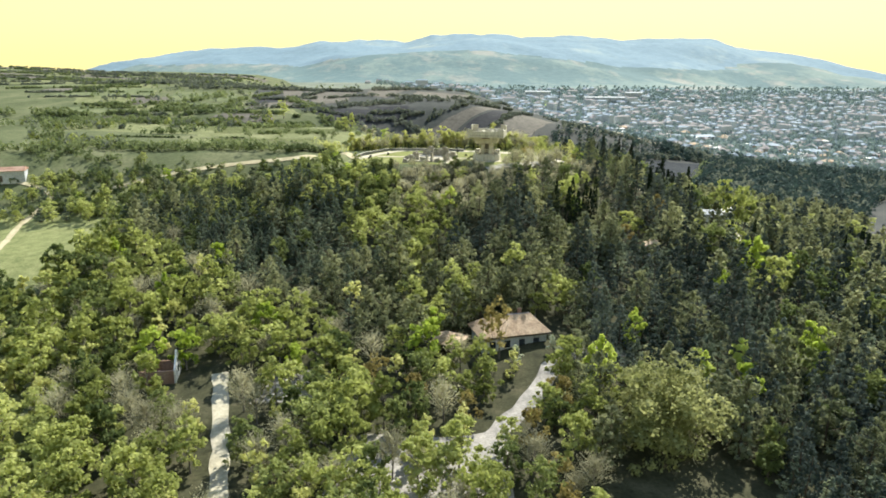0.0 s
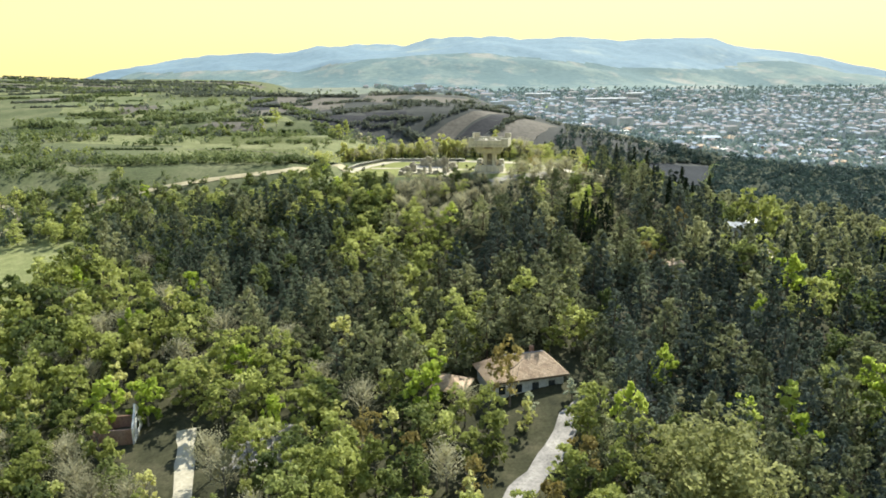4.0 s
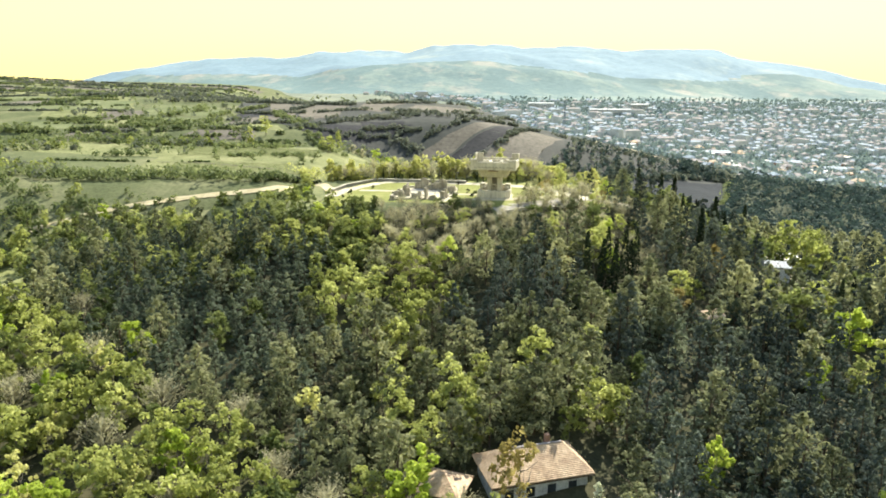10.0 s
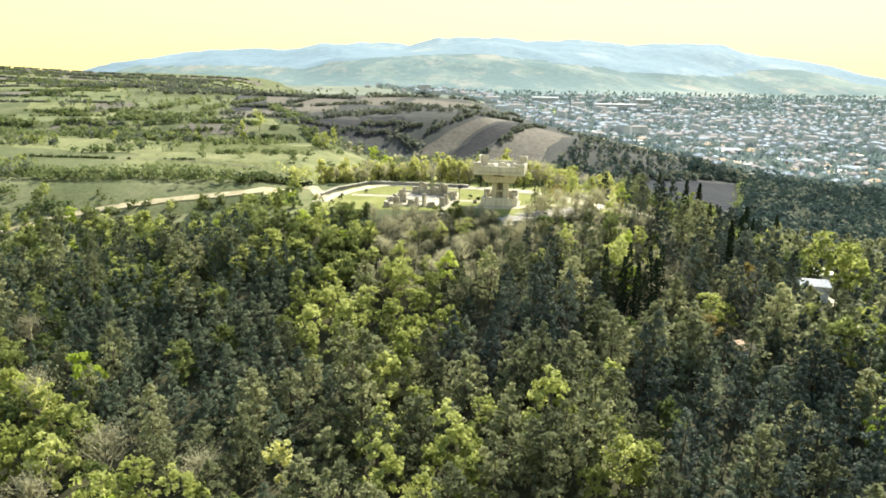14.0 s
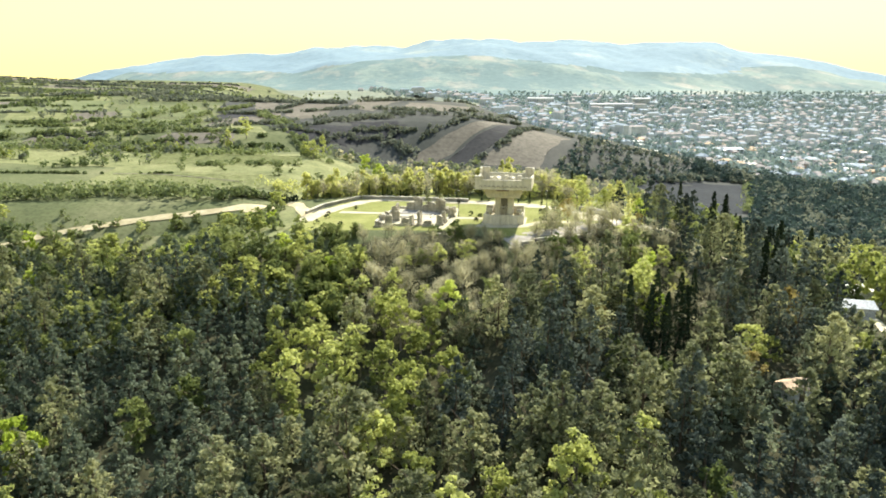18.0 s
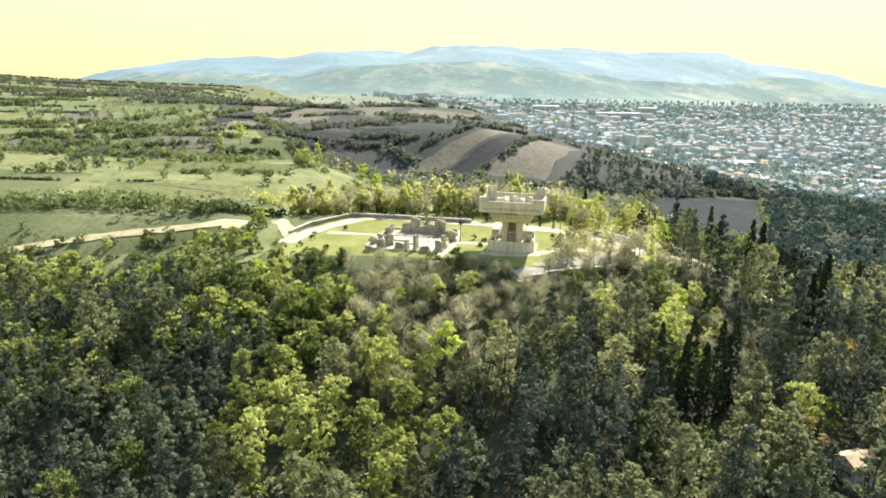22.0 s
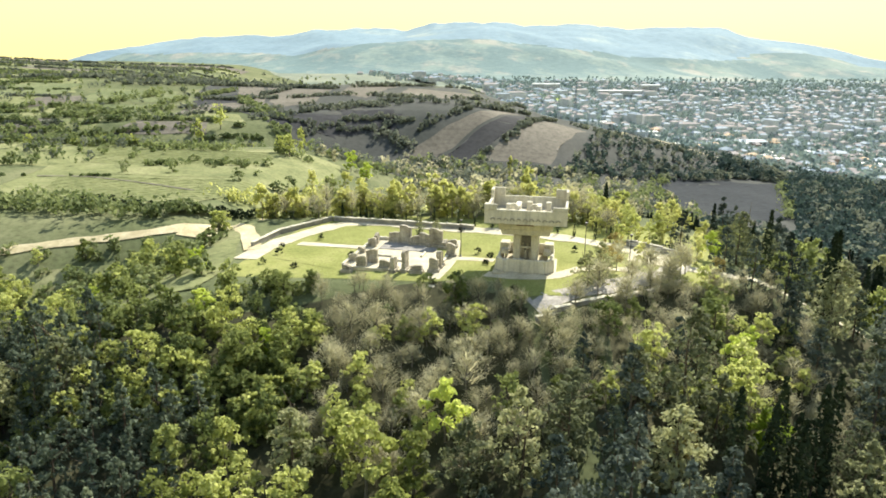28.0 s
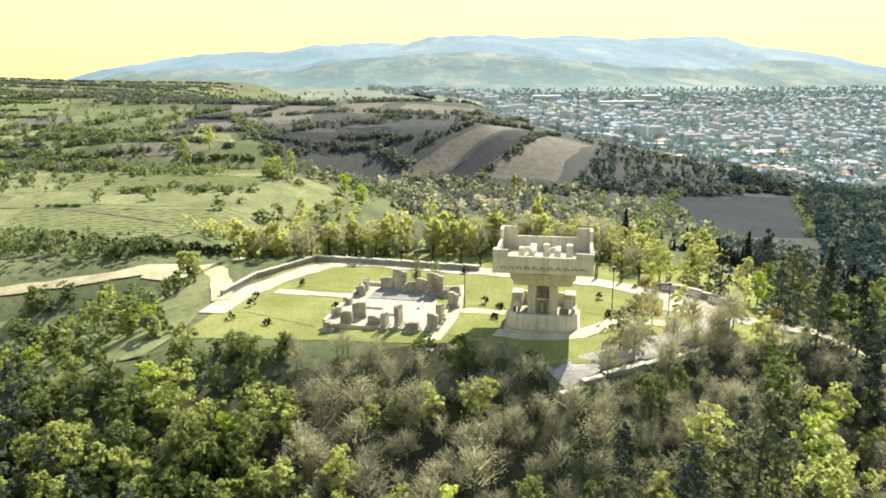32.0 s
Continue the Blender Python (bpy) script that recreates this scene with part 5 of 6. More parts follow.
def hedge(pts, width, height, mat, label, size=0.9, density=2.2, seed=0, name="hedgerow", gaps=0.25):
    """An uneven hedgerow of bushes along a line."""
    g = np.random.default_rng(seed)
    P = np.array(pts, float)
    seg = np.concatenate([[0], np.cumsum(np.hypot(*np.diff(P, axis=0).T))])
    n = int(seg[-1] / 0.85)
    C, N = [], []
    for i in range(n):
        s = g.uniform(0, seg[-1])
        if math.sin(s * 0.13 + seed) > 1 - gaps:
            continue
        x = np.interp(s, seg, P[:, 0]) + g.normal() * width * 0.3
        y = np.interp(s, seg, P[:, 1]) + g.normal() * width * 0.3
        r = height * g.uniform(0.22, 0.5)
        k = int(7 * density)
        D = g.normal(size=(k, 3))
        D /= np.linalg.norm(D, axis=1)[:, None]
        D[:, 2] = np.abs(D[:, 2]) * 1.1 - 0.2
        C.append(np.array([x, y, gz(x, y) + r * 0.7]) + D * r * np.array([1, 1, 1.25]))
        N.append(D)
    V, F = clumps(np.concatenate(C), size, np.concatenate(N), 0.6, seed + 5)
    return tagged(new(name, mesh_of(name, V.tolist(), F.tolist(), mat)), label, "hedge", kind="stuff")


HL, HD = "uneven green hedgerow between fields", "dark scrubby hedgerow between fields"
for k, (pts, w, h, m) in enumerate((
        ([(-108, 50), (-88, 53), (-70, 45), (-58, 50)], 3.5, 3.2, M_HEDGEROW), ([(-190, 40), (-150, 44), (-110, 54), (-92, 54)], 8, 4.5, M_HEDGEROW), ([(-160, 92), (-116, 92), (-97, 91)], 1.0, 1.2, M_HEDGEROW),
        ([(-96, 111), (-80, 112), (-58, 110)], 3.5, 2.4, M_HEDGEROW), ([(-150, 104), (-128, 112), (-116, 116)], 7, 4.4, M_HEDGEROW), ([(-140, 160), (-110, 152), (-80, 146), (-52, 138)], 5, 3.4, M_HEDGEROW),
        ([(-220, 150), (-180, 158), (-140, 164)], 6, 4, M_HEDGEROW), ([(-160, 248), (-140, 250), (-116, 246), (-100, 236)], 3, 3.2, M_HEDGEROW), ([(-215, 226), (-185, 228), (-160, 226)], 5, 4, M_HEDGEROW),
        ([(-190, 256), (-170, 262), (-140, 258)], 6, 4, M_HEDGEROW), ([(-200, 280), (-170, 276), (-145, 284)], 8, 3.6, M_HEDGEROW), ([(-240, 276), (-225, 280), (-200, 292)], 4, 3.5, M_HEDGEROW),
        ([(-145, 290), (-120, 280), (-98, 278), (-76, 300)], 4, 3.4, M_HAZED_SCRUB), ([(-75, 276), (-50, 290), (-30, 296)], 6, 4, M_HAZED_SCRUB), ([(-150, 330), (-125, 325), (-100, 400), (-75, 388)], 3, 3, M_HAZED_SCRUB),
        ([(-160, 400), (-120, 402), (-70, 392), (-30, 408)], 4, 3.4, M_HAZED_SCRUB), ([(-230, 410), (-200, 420), (-160, 412)], 5, 4, M_HAZED_SCRUB), ([(-310, 440), (-270, 440), (-222, 436)], 5, 4, M_HAZED_SCRUB),
        ([(-66, 434), (-30, 415), (10, 405), (30, 380)], 3, 3, M_HAZED_SCRUB), ([(-300, 580), (-240, 570), (-180, 575), (-120, 560)], 6, 4, M_HAZED_SCRUB), ([(-260, 700), (-200, 690), (-150, 710)], 6, 4, M_HAZED_SCRUB),
        ([(-440, 600), (-380, 590), (-310, 600)], 7, 5, M_HEDGEROW), ([(-560, 780), (-480, 780), (-380, 790), (-300, 800)], 8, 5, M_HAZED_SCRUB), ([(-40, 262), (-26, 252), (-8, 234), (20, 230), (60, 232)], 7, 4, M_HAZED_SCRUB),
        ([(8, 238), (28, 262), (52, 298), (60, 305)], 2.5, 2.6, M_HAZED_SCRUB), ([(-28, 248), (-12, 268), (14, 290), (45, 306)], 4, 3, M_HAZED_SCRUB), ([(60, 306), (90, 318), (120, 330), (160, 335), (190, 325)], 4, 3, M_HAZED_SCRUB),
        ([(-60, 190), (-30, 200), (0, 205), (40, 200), (70, 190)], 14, 5, M_HAZED_SCRUB), ([(-90, 205), (-70, 215), (-50, 225)], 10, 5, M_HEDGEROW), ([(70, 180), (90, 230), (112, 272)], 6, 5, M_HEDGEROW),
        ([(110, 282), (150, 300), (190, 312), (200, 300)], 4, 4, M_HAZED_SCRUB), ([(144, 200), (160, 230), (190, 296)], 6, 6, M_HEDGEROW), ([(-330, 250), (-280, 240), (-225, 236)], 6, 5, M_HEDGEROW), ([(-260, 120), (-215, 125), (-160, 160)], 8, 6, M_HEDGEROW))):
    far = pts[0][1] > 200
    hedge(pts, w, h, m, HL if m in (M_HEDGEROW, M_SPRING) else HD, 1.5 if far else 0.85, 1.6 if far else 2.6, k)


M_PASTURE = speckled("worn_pasture", (0.088, 0.112, 0.052), (0.128, 0.15, 0.072), (0.175, 0.19, 0.1), 0.03, 0.5)


def far_patchwork(start, stop, deep, seed, right):
    """Fields of the rolling country, row behind row, each with a hedge along its lower edge."""
    g = random.Random(seed)
    y, k = start, 0
    while y < stop:
        depth = deep + (y - start) * 0.10
        x = -0.76 * (y + 80)
        while x < right * (y + 80) - 20:
            L = g.uniform(45, 110) * (0.7 + y / 900)
            s = g.uniform(-0.14, 0.14) * L
            x0, x1, y0, y1 = x, x + L * 0.94, y + g.uniform(-5, 5), y + depth * g.uniform(0.7, 0.92)
            if x1 < right * (y + 80) - 8:
                m, lb = g.choice(((M_PASTURE, "worn green pasture"), (M_MEADOW, "pale green-gold pasture"), (M_PASTURE, "worn green pasture"), (M_SOIL_PALE, "grey-brown ploughed strip on the rolling country"), (M_GROUND, "rough scrubby pasture")))
                if m is not M_GROUND:
                    drape("farm_strip", [(x0, y0), (x1, y0 + s), (x1 - 6, y1 + s), (x0 + 6, y1)], m, lb, "field", 0.3 + 0.003 * k, 9, edge=1.5)
                hedge([(x0 - 4, y0 - 2), ((x0 + x1) / 2, y0 - 2 + s / 2 + g.uniform(-4, 4)), (x1 + 3, y0 - 2 + s)], 2 + y / 500, 1.2 + y / 700, M_HAZED_SCRUB if g.random() < 0.6 else M_HEDGEROW, HD, 1.1 + y / 600, 1.5, seed * 9 + k, gaps=0.2)
                k += 1
            x += L
        y += depth


far_patchwork(560.0, 1120.0, 46, 52, -0.24)
far_patchwork(216.0, 540.0, 24, 57, -0.47)
for c, m, lb in (
        ([(-265, 291), (-227, 293), (-251, 400), (-292, 353)], M_MEADOW, "pale green-gold pasture"), ([(-219, 250), (-203, 263), (-190, 297), (-215, 303)], M_MEADOW, "pale green-gold pasture"),
        ([(-240, 214), (-194, 222), (-202, 236), (-240, 230)], M_PASTURE, "worn green pasture"), ([(-206, 307), (-159, 308), (-167, 358), (-220, 368)], M_PASTURE, "worn green pasture"),
        ([(-140, 264), (-115, 282), (-120, 318), (-141, 294)], M_SOIL_PALE, "pale ploughed strip between hedges"), ([(-78, 245), (-32, 264), (-26, 278), (-68, 270)], M_SOIL, "dull ploughed field on the withered hill"),
        ([(-200, 410), (-150, 405), (-150, 470), (-205, 480)], M_PASTURE, "dull green slope below the mound"), ([(-330, 400), (-280, 420), (-300, 520), (-370, 500)], M_MEADOW, "pale green-gold pasture"),
        ([(-185, 264), (-160, 272), (-166, 298), (-186, 296)], M_PASTURE, "worn green pasture"), ([(-255, 240), (-225, 246), (-236, 276), (-262, 274)], M_PASTURE, "worn green pasture")):
    field("farm_strip", c, m, lb)
for k, (pts, w, h, m) in enumerate((
        ([(-296, 345), (-290, 378), (-284, 405), (-264, 434)], 5, 4, M_HEDGEROW), ([(-158, 297), (-155, 319), (-148, 346), (-136, 376)], 3.5, 3.4, M_HEDGEROW), ([(-232, 399), (-205, 392), (-170, 400), (-135, 404), (-105, 400), (-70, 381)], 4.5, 3.8, M_HAZED_SCRUB),
        ([(-240, 232), (-218, 238), (-206, 244), (-192, 233)], 4, 4.2, M_HEDGEROW), ([(-230, 212), (-200, 214), (-176, 220)], 4, 4, M_HEDGEROW), ([(-202, 247), (-192, 257), (-178, 270), (-162, 278)], 4, 3.6, M_HEDGEROW), ([(-172, 221), (-159, 226), (-140, 230), (-122, 236)], 2.4, 3.0, M_HEDGEROW),
        ([(-113, 219), (-97, 226), (-88, 229)], 2.2, 2.6, M_HEDGEROW), ([(-99, 250), (-83, 265), (-72, 280), (-54, 295), (-34, 307), (-13, 306), (17, 293)], 5, 3.6, M_HAZED_SCRUB), ([(-140, 258), (-128, 270), (-114, 279)], 2.5, 2.8, M_HAZED_SCRUB),
        ([(-74, 245), (-52, 269), (-33, 273), (-20, 270)], 3.5, 2.6, M_HAZED_SCRUB), ([(-260, 282), (-242, 278), (-228, 283), (-220, 294)], 3, 3.2, M_HEDGEROW), ([(-290, 440), (-250, 452), (-210, 470), (-180, 490)], 5, 4, M_HAZED_SCRUB), ([(-215, 430), (-180, 440), (-140, 442), (-100, 430)], 4, 3.4, M_HAZED_SCRUB),
        ([(-180, 236), (-165, 244), (-148, 252)], 7, 4, M_HEDGEROW), ([(-190, 300), (-175, 330), (-182, 360)], 7, 4, M_HEDGEROW), ([(17, 293), (30, 310), (39, 336), (60, 350)], 3, 2.6, M_HAZED_SCRUB), ([(32, 264), (44, 286), (55, 305)], 2.2, 2.4, M_HAZED_SCRUB))):
    hedge(pts, w, h, m, HL if m is not M_HAZED_SCRUB else HD, 1.1, 2.6, 700 + k, gaps=0.06)
hedge([(-72, 214), (-88, 256), (-108, 296), (-124, 334)], 8, 4, M_HEDGEROW, "green bushes along the edge of the withered hill", 1.4, 1.8, 66, gaps=0.1)
hedge([(-92, 252), (-60, 256), (-30, 268), (-12, 276)], 4, 3, M_HAZED_SCRUB, HD, 1.3, 1.6, 67, gaps=0.15)
hedge([(-120, 336), (-70, 338), (-20, 322), (30, 316)], 4, 3, M_HAZED_SCRUB, HD, 1.4, 1.6, 68, gaps=0.15)
drape("valley_floor", [(52, 60), (230, 40), (430, 330), (150, 318)], M_BROWN_HILL, "dull green-brown floor of the wooded valley", "ground", 0.1, 40, edge=4)
hedge([(-196, 12), (-160, 17), (-122, 25), (-100, 28.5)], 4, 3.6, M_HEDGEROW, "green bushes beside the dirt track", 0.8, 2.6, 65, gaps=0.2)
hedge([(-135, 47), (-112, 48), (-92, 50), (-74, 44), (-64, 44)], 7, 5.5, M_HEDGEROW, "thick green belt of bushes along the track", 0.8, 3.0, 60, gaps=0.05)
for k, (pts, w, h, m) in enumerate((
        ([(-150, 59), (-134, 55), (-119, 51), (-104, 56), (-92, 52)], 9, 4.6, M_HEDGEROW), ([(-185, 44), (-160, 42), (-140, 36), (-124, 34)], 9, 4.0, M_HEDGEROW), ([(-150, 10), (-132, 12), (-118, 6), (-110, -6)], 9, 4.4, M_OLIVE))):
    hedge(pts, w, h, m, "loose belt of green bushes on the open flank", 0.75, 2.6, 740 + k, gaps=0.15)
hedge([(-94, 57), (-82, 55), (-70, 49), (-61, 49), (-54, 56), (-50, 66)], 1.4, 2.6, M_CYPRESS, "dark overgrown bank below the vineyard", 0.7, 3.0, 61, gaps=0.0)
hedge([(-60, 62), (-50, 74), (-46, 90), (-44, 104)], 5, 4.0, M_YELLOW, "pale budding scrub at the edge of the spur", 0.7, 2.6, 62, gaps=0.1)
hedge([(-44, 104), (-40, 96), (-30, 90), (-14, 84), (4, 80)], 8, 4.5, M_SPRING, "fresh green scrub on the back of the hill", 0.8, 2.6, 63, gaps=0.1)
hedge([(-46, 50), (-36, 52), (-20, 48), (-4, 44), (8, 40)], 9, 3.6, M_YELLOW, "pale budding scrub behind the lawns", 0.6, 2.6, 64, gaps=0.1)


def flank_spot(g):
    while True:
        x, y = g.uniform(-215, -60), g.uniform(24, 205)
        if (y < 40 and x > -112) or (x > -128 and 48 < y < 158):
            continue
        if wave(x, y * 1.5, 15, 0.4) + 0.5 * wave(x, y, 6, 1.2) > 0.4:
            return x, y


def far_wood(name, count, place, mats, label, lo, hi, size, seed, per=26, category="woodland"):
    """A wood far off: low broad crowns out of leaf clumps, one mesh a colour."""
    g = np.random.default_rng(seed)
    for k, m in enumerate(mats):
        C, N = [], []
        for i in range(count // len(mats)):
            x, y = place(g)
            h = g.uniform(lo, hi)
            D = g.normal(size=(per, 3))
            D /= np.linalg.norm(D, axis=1)[:, None]
            C.append(np.array([x, y, gz(x, y) + h * 0.55]) + D * h * np.array([0.42, 0.42, 0.5]) * g.uniform(0.7, 1.05, (per, 1)))
            N.append(D)
        V, F = clumps(np.concatenate(C), size, np.concatenate(N), 0.6, seed + k)
        tagged(new(name, mesh_of(name, V.tolist(), F.tolist(), m)), label, category, kind="stuff")


far_wood("flank_bushes", 330, flank_spot, [M_HEDGEROW, M_HEDGEROW, M_SPRING, M_HAZED_SCRUB], "rounded green bushes in clusters on the open flank", 1.6, 4.8, 0.85, 312, 30, "bushes")


def right_valley(g):
    while True:
        x, y = g.uniform(60, 330), g.uniform(70, 350)
        if x > 0.45 * y + 18 and x < 0.80 * (y + 130) and not (y > 315 and x > 240) and not (150 < y < 310 and 40 < x < 148 + (y - 204) * 0.46):
            return x, y


far_wood("valley_wood", 1500, right_valley, [M_VALLEY, M_VALLEY, M_VALLEY, M_HAZED_SCRUB, M_VALLEY], "mixed dark green wood filling the valley below the hill", 4, 8.5, 1.5, 301, 34)
far_wood("hillside_scrub", 480, lambda g: (lambda x: (x, 236 + 0.62 * max(x - 60, 0) + 62 * g.uniform(0, 1) ** 1.5 * min(1.0, (x - 50) / 40)))(g.uniform(54, 195)), [M_VALLEY, M_VALLEY, M_HAZED_SCRUB], "dark scrub on the flank of the far hill", 1.8, 4.6, 1.2, 302, 18, "scrub")
far_wood("hillside_scrub", 520, lambda g: (g.uniform(-60, 100), g.uniform(150, 238)), [M_HAZED_SCRUB, M_TWIG, M_HEDGEROW], "brown and green scrub in the valley bottom", 2.5, 5.5, 1.3, 303, 18, "scrub")
far_wood("country_scrub", 300, lambda g: (lambda y: (g.uniform(-0.62, -0.3) * (y + 80) - 20, y))(g.uniform(120, 420)), [M_HEDGEROW, M_HEDGEROW, M_HAZED_SCRUB], "scattered green bushes on the rolling country", 1.8, 4.2, 1.2, 305, 14, "scrub")
far_wood("country_scrub", 420, lambda g: (lambda y: (g.uniform(-0.62, -0.1) * (y + 80) - 20, y))(g.uniform(420, 1100)), [M_HAZED_SCRUB, M_HEDGEROW], "scattered dark trees on the distant farmland", 2.4, 4.6, 2.0, 306, 12, "scrub")

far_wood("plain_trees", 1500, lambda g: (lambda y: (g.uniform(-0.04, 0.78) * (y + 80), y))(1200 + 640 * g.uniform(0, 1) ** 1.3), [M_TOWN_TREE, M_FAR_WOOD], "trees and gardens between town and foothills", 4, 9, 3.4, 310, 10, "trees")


# ---- town on the plain ----


def town_house(x, y, w, d, h, turn, wall_mat, roof_mat, flat, label):
    z = gz(x, y)
    r = root_at("house", pose(x, y, z, 0, 0, turn), label, "house", "houses of the town")
    slab("wall", (-w / 2, w / 2, -d / 2, d / 2, -2.0, h), wall_mat, r, bevel=0)
    bm = hip_roof(bmesh.new(), -w / 2, w / 2, -d / 2, d / 2, h, h + (0.4 if flat else d * 0.28), 0.4, 0.05 if flat else 0.3)
    part("roof", bm, roof_mat, r)


def in_town(x, y):
    s = (x + 13) / (y + 78)
    edge = 0.09 - 0.17 * float(smooth(900, 1250, y)) + 0.02 * math.sin(y / 70)
    return edge < s < 1.05 - 0.2 * float(smooth(450, 900, y)) and y > 330 + max(0.0, 0.5 - s) * 950


def build_town():
    g = random.Random(21)
    spots = []
    y = 330.0
    while y < 1640:
        step = 11.0 + (y - 345) * 0.008
        x = -0.1 * (y + 80)
        while x < 0.95 * (y + 80):
            px, py = x + g.uniform(-5, 5), y + g.uniform(-7, 7) + 9 * math.sin(x / 60) + 5 * math.sin(x / 23 + y / 40)
            if in_town(px, py) and g.random() < 0.74 + 0.22 * float(wave(px, py, 55, 0.3)) - 0.7 * float(smooth(1080, 1600, py + 130 * float(wave(px, py, 130, 1.9)))):
                spots.append((px, py))
            x += step * g.uniform(0.95, 1.4)
        y += step * (1.5 if int(y / step) % 3 == 0 else 1.05)
    walls = (M_WHITE, M_PLASTER, M_PLASTER, M_PLASTER, M_BRICK)
    roofs = (M_TILE, M_TILE, M_METAL_ROOF, M_METAL_ROOF, M_TILE, M_TILE_PALE, M_METAL_ROOF, M_TILE, M_WHITE)
    names = {M_TILE: "red-brown tiled", M_TILE_PALE: "pale orange tiled", M_METAL_ROOF: "bright grey metal", M_WHITE: "flat white"}
    near, rest = spots[:290], spots[290:]
    for px, py in near:
        rm = g.choice(roofs)
        town_house(px, py, g.uniform(5.6, 8.6), g.uniform(5, 7), g.uniform(2.8, 5.6), g.choice((12, 12, 102)) + g.uniform(-9, 9), g.choice(walls), rm, rm is M_WHITE, "town house with pale walls and a " + names[rm] + " roof")
    # the rest of the town, past counting, by colour of roof
    for rm in (M_TILE, M_TILE_PALE, M_METAL_ROOF, M_WHITE):
        V, F, mi, o = [], [], [], 0
        for i, (px, py) in enumerate(rest):
            if (i * 7919 % 6, rm) not in ((0, M_TILE), (1, M_TILE_PALE if i % 3 == 0 else M_TILE), (2, M_METAL_ROOF), (3, M_METAL_ROOF), (4, M_WHITE if i % 3 == 0 else M_METAL_ROOF), (5, M_TILE)):
                continue
            k = 0.66 + (py - 400) / 3600
            w, d, h, a = g.uniform(8, 13) * k / 2, g.uniform(7, 10) * k / 2, g.uniform(3.5, 8), radians(g.choice((12, 102)) + g.uniform(-12, 12))
            if g.random() < 0.05:
                w, h = w * 2.4, h * 1.7
            z, rise = gz(px, py), (0.6 if rm is M_WHITE else d * 0.5)
            P = [(-w, -d, -2), (w, -d, -2), (w, d, -2), (-w, d, -2), (-w, -d, h), (w, -d, h), (w, d, h), (-w, d, h), (-w * 0.6, 0, h + rise), (w * 0.6, 0, h + rise)]
            V += [(px + q[0] * math.cos(a) - q[1] * math.sin(a), py + q[0] * math.sin(a) + q[1] * math.cos(a), z + q[2]) for q in P]
            for f, m in (((0, 1, 5, 4), 0), ((1, 2, 6, 5), 0), ((2, 3, 7, 6), 0), ((3, 0, 4, 7), 0), ((4, 5, 9, 8), 1), ((5, 6, 9), 1), ((6, 7, 8, 9), 1), ((7, 4, 8), 1)):
                F.append(tuple(j + o for j in f))
                mi.append(m)
            o += 10
        me = mesh_of("town_quarter", V, F, [M_PLASTER, rm])
        me.polygons.foreach_set("material_index", mi)
        tagged(new("town_quarter", me), "distant quarter of the town with " + names[rm] + " roofs", "houses", kind="stuff")

    def town_spot(q):
        while True:
            yy = 335 + 1250 * q.uniform(0, 1) ** 1.3
            xx = q.uniform(-0.09, 0.95) * (yy + 80)
            if in_town(xx, yy):
                return xx, yy
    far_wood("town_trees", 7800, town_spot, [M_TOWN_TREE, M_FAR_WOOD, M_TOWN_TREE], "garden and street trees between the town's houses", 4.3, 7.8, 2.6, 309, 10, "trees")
    # long halls at the town's near edge and a tall block further in
    for x, y, w, d, h, a, m, lb in ((262, 505, 28, 13, 6, 4, M_METAL_ROOF, "long pale factory hall with a metal roof"), (322, 480, 21, 11, 5, -6, M_METAL_ROOF, "long hall with a white roof"), (352, 455, 19, 9, 5, -8, M_METAL_ROOF, "low grey metal-roofed hall"),
                                    (330, 1180, 80, 14, 12, 2, M_PLASTER, "long white apartment block"), (420, 1300, 40, 14, 14, 10, M_PLASTER, "tall white apartment block in town"), (205, 1220, 50, 14, 14, 0, M_PLASTER, "pale apartment block at town edge")):
        z = gz(x, y)
        r = root_at("hall" if h < 10 else "apartment_block", pose(x, y, z, 0, 0, a), lb, "hall" if h < 10 else "apartment block")
        slab("wall", (-w / 2, w / 2, -d / 2, d / 2, -3, h), M_PLASTER, r, bevel=0)
        bm = hip_roof(bmesh.new(), -w / 2, w / 2, -d / 2, d / 2, h, h + 1.6, 0.4, 0.03)
        part("roof", bm, m, r)
        nw = int(w / 4)
        for st in range(max(1, int(h / 3))):
            for i in range(nw):
                xx = -w / 2 + (i + 0.5) * w / nw
                slab("window", (xx - 1.0, xx + 1.0, -d / 2 - 0.06, -d / 2 + 0.02, 1.0 + st * 3, 2.5 + st * 3), M_GLASS, r, bevel=0)


build_town()
for k, (x, y) in enumerate(((-62, 476), (-52, 486), (-78, 482))):
    town_house(x, y, 7 + k % 3, 6.0, 3.6 + 0.5 * (k % 2), 10 + 20 * k, M_WHITE, (M_TILE_PALE, M_TILE)[k % 2], False, "farmhouse with pale walls on the far ridge")
shed(-158.0, 503.0, 15, 3.6, 3.2, 2.4, M_TILE, "small dark hut on top of a distant mound")
ribbon("crest_road", [(100, 330), (118, 368), (128, 372), (146, 366), (174, 345), (202, 322), (226, 318), (250, 330)], 4.0, M_DIRT, "pale road along the shoulder of the far hill", "road", 0.5)
drape("sports_field", [(150, 960), (205, 960), (214, 1040), (150, 1040)], M_LIMEGRASS, "bright green sports field at the edge of town", "field", 0.8, 8)


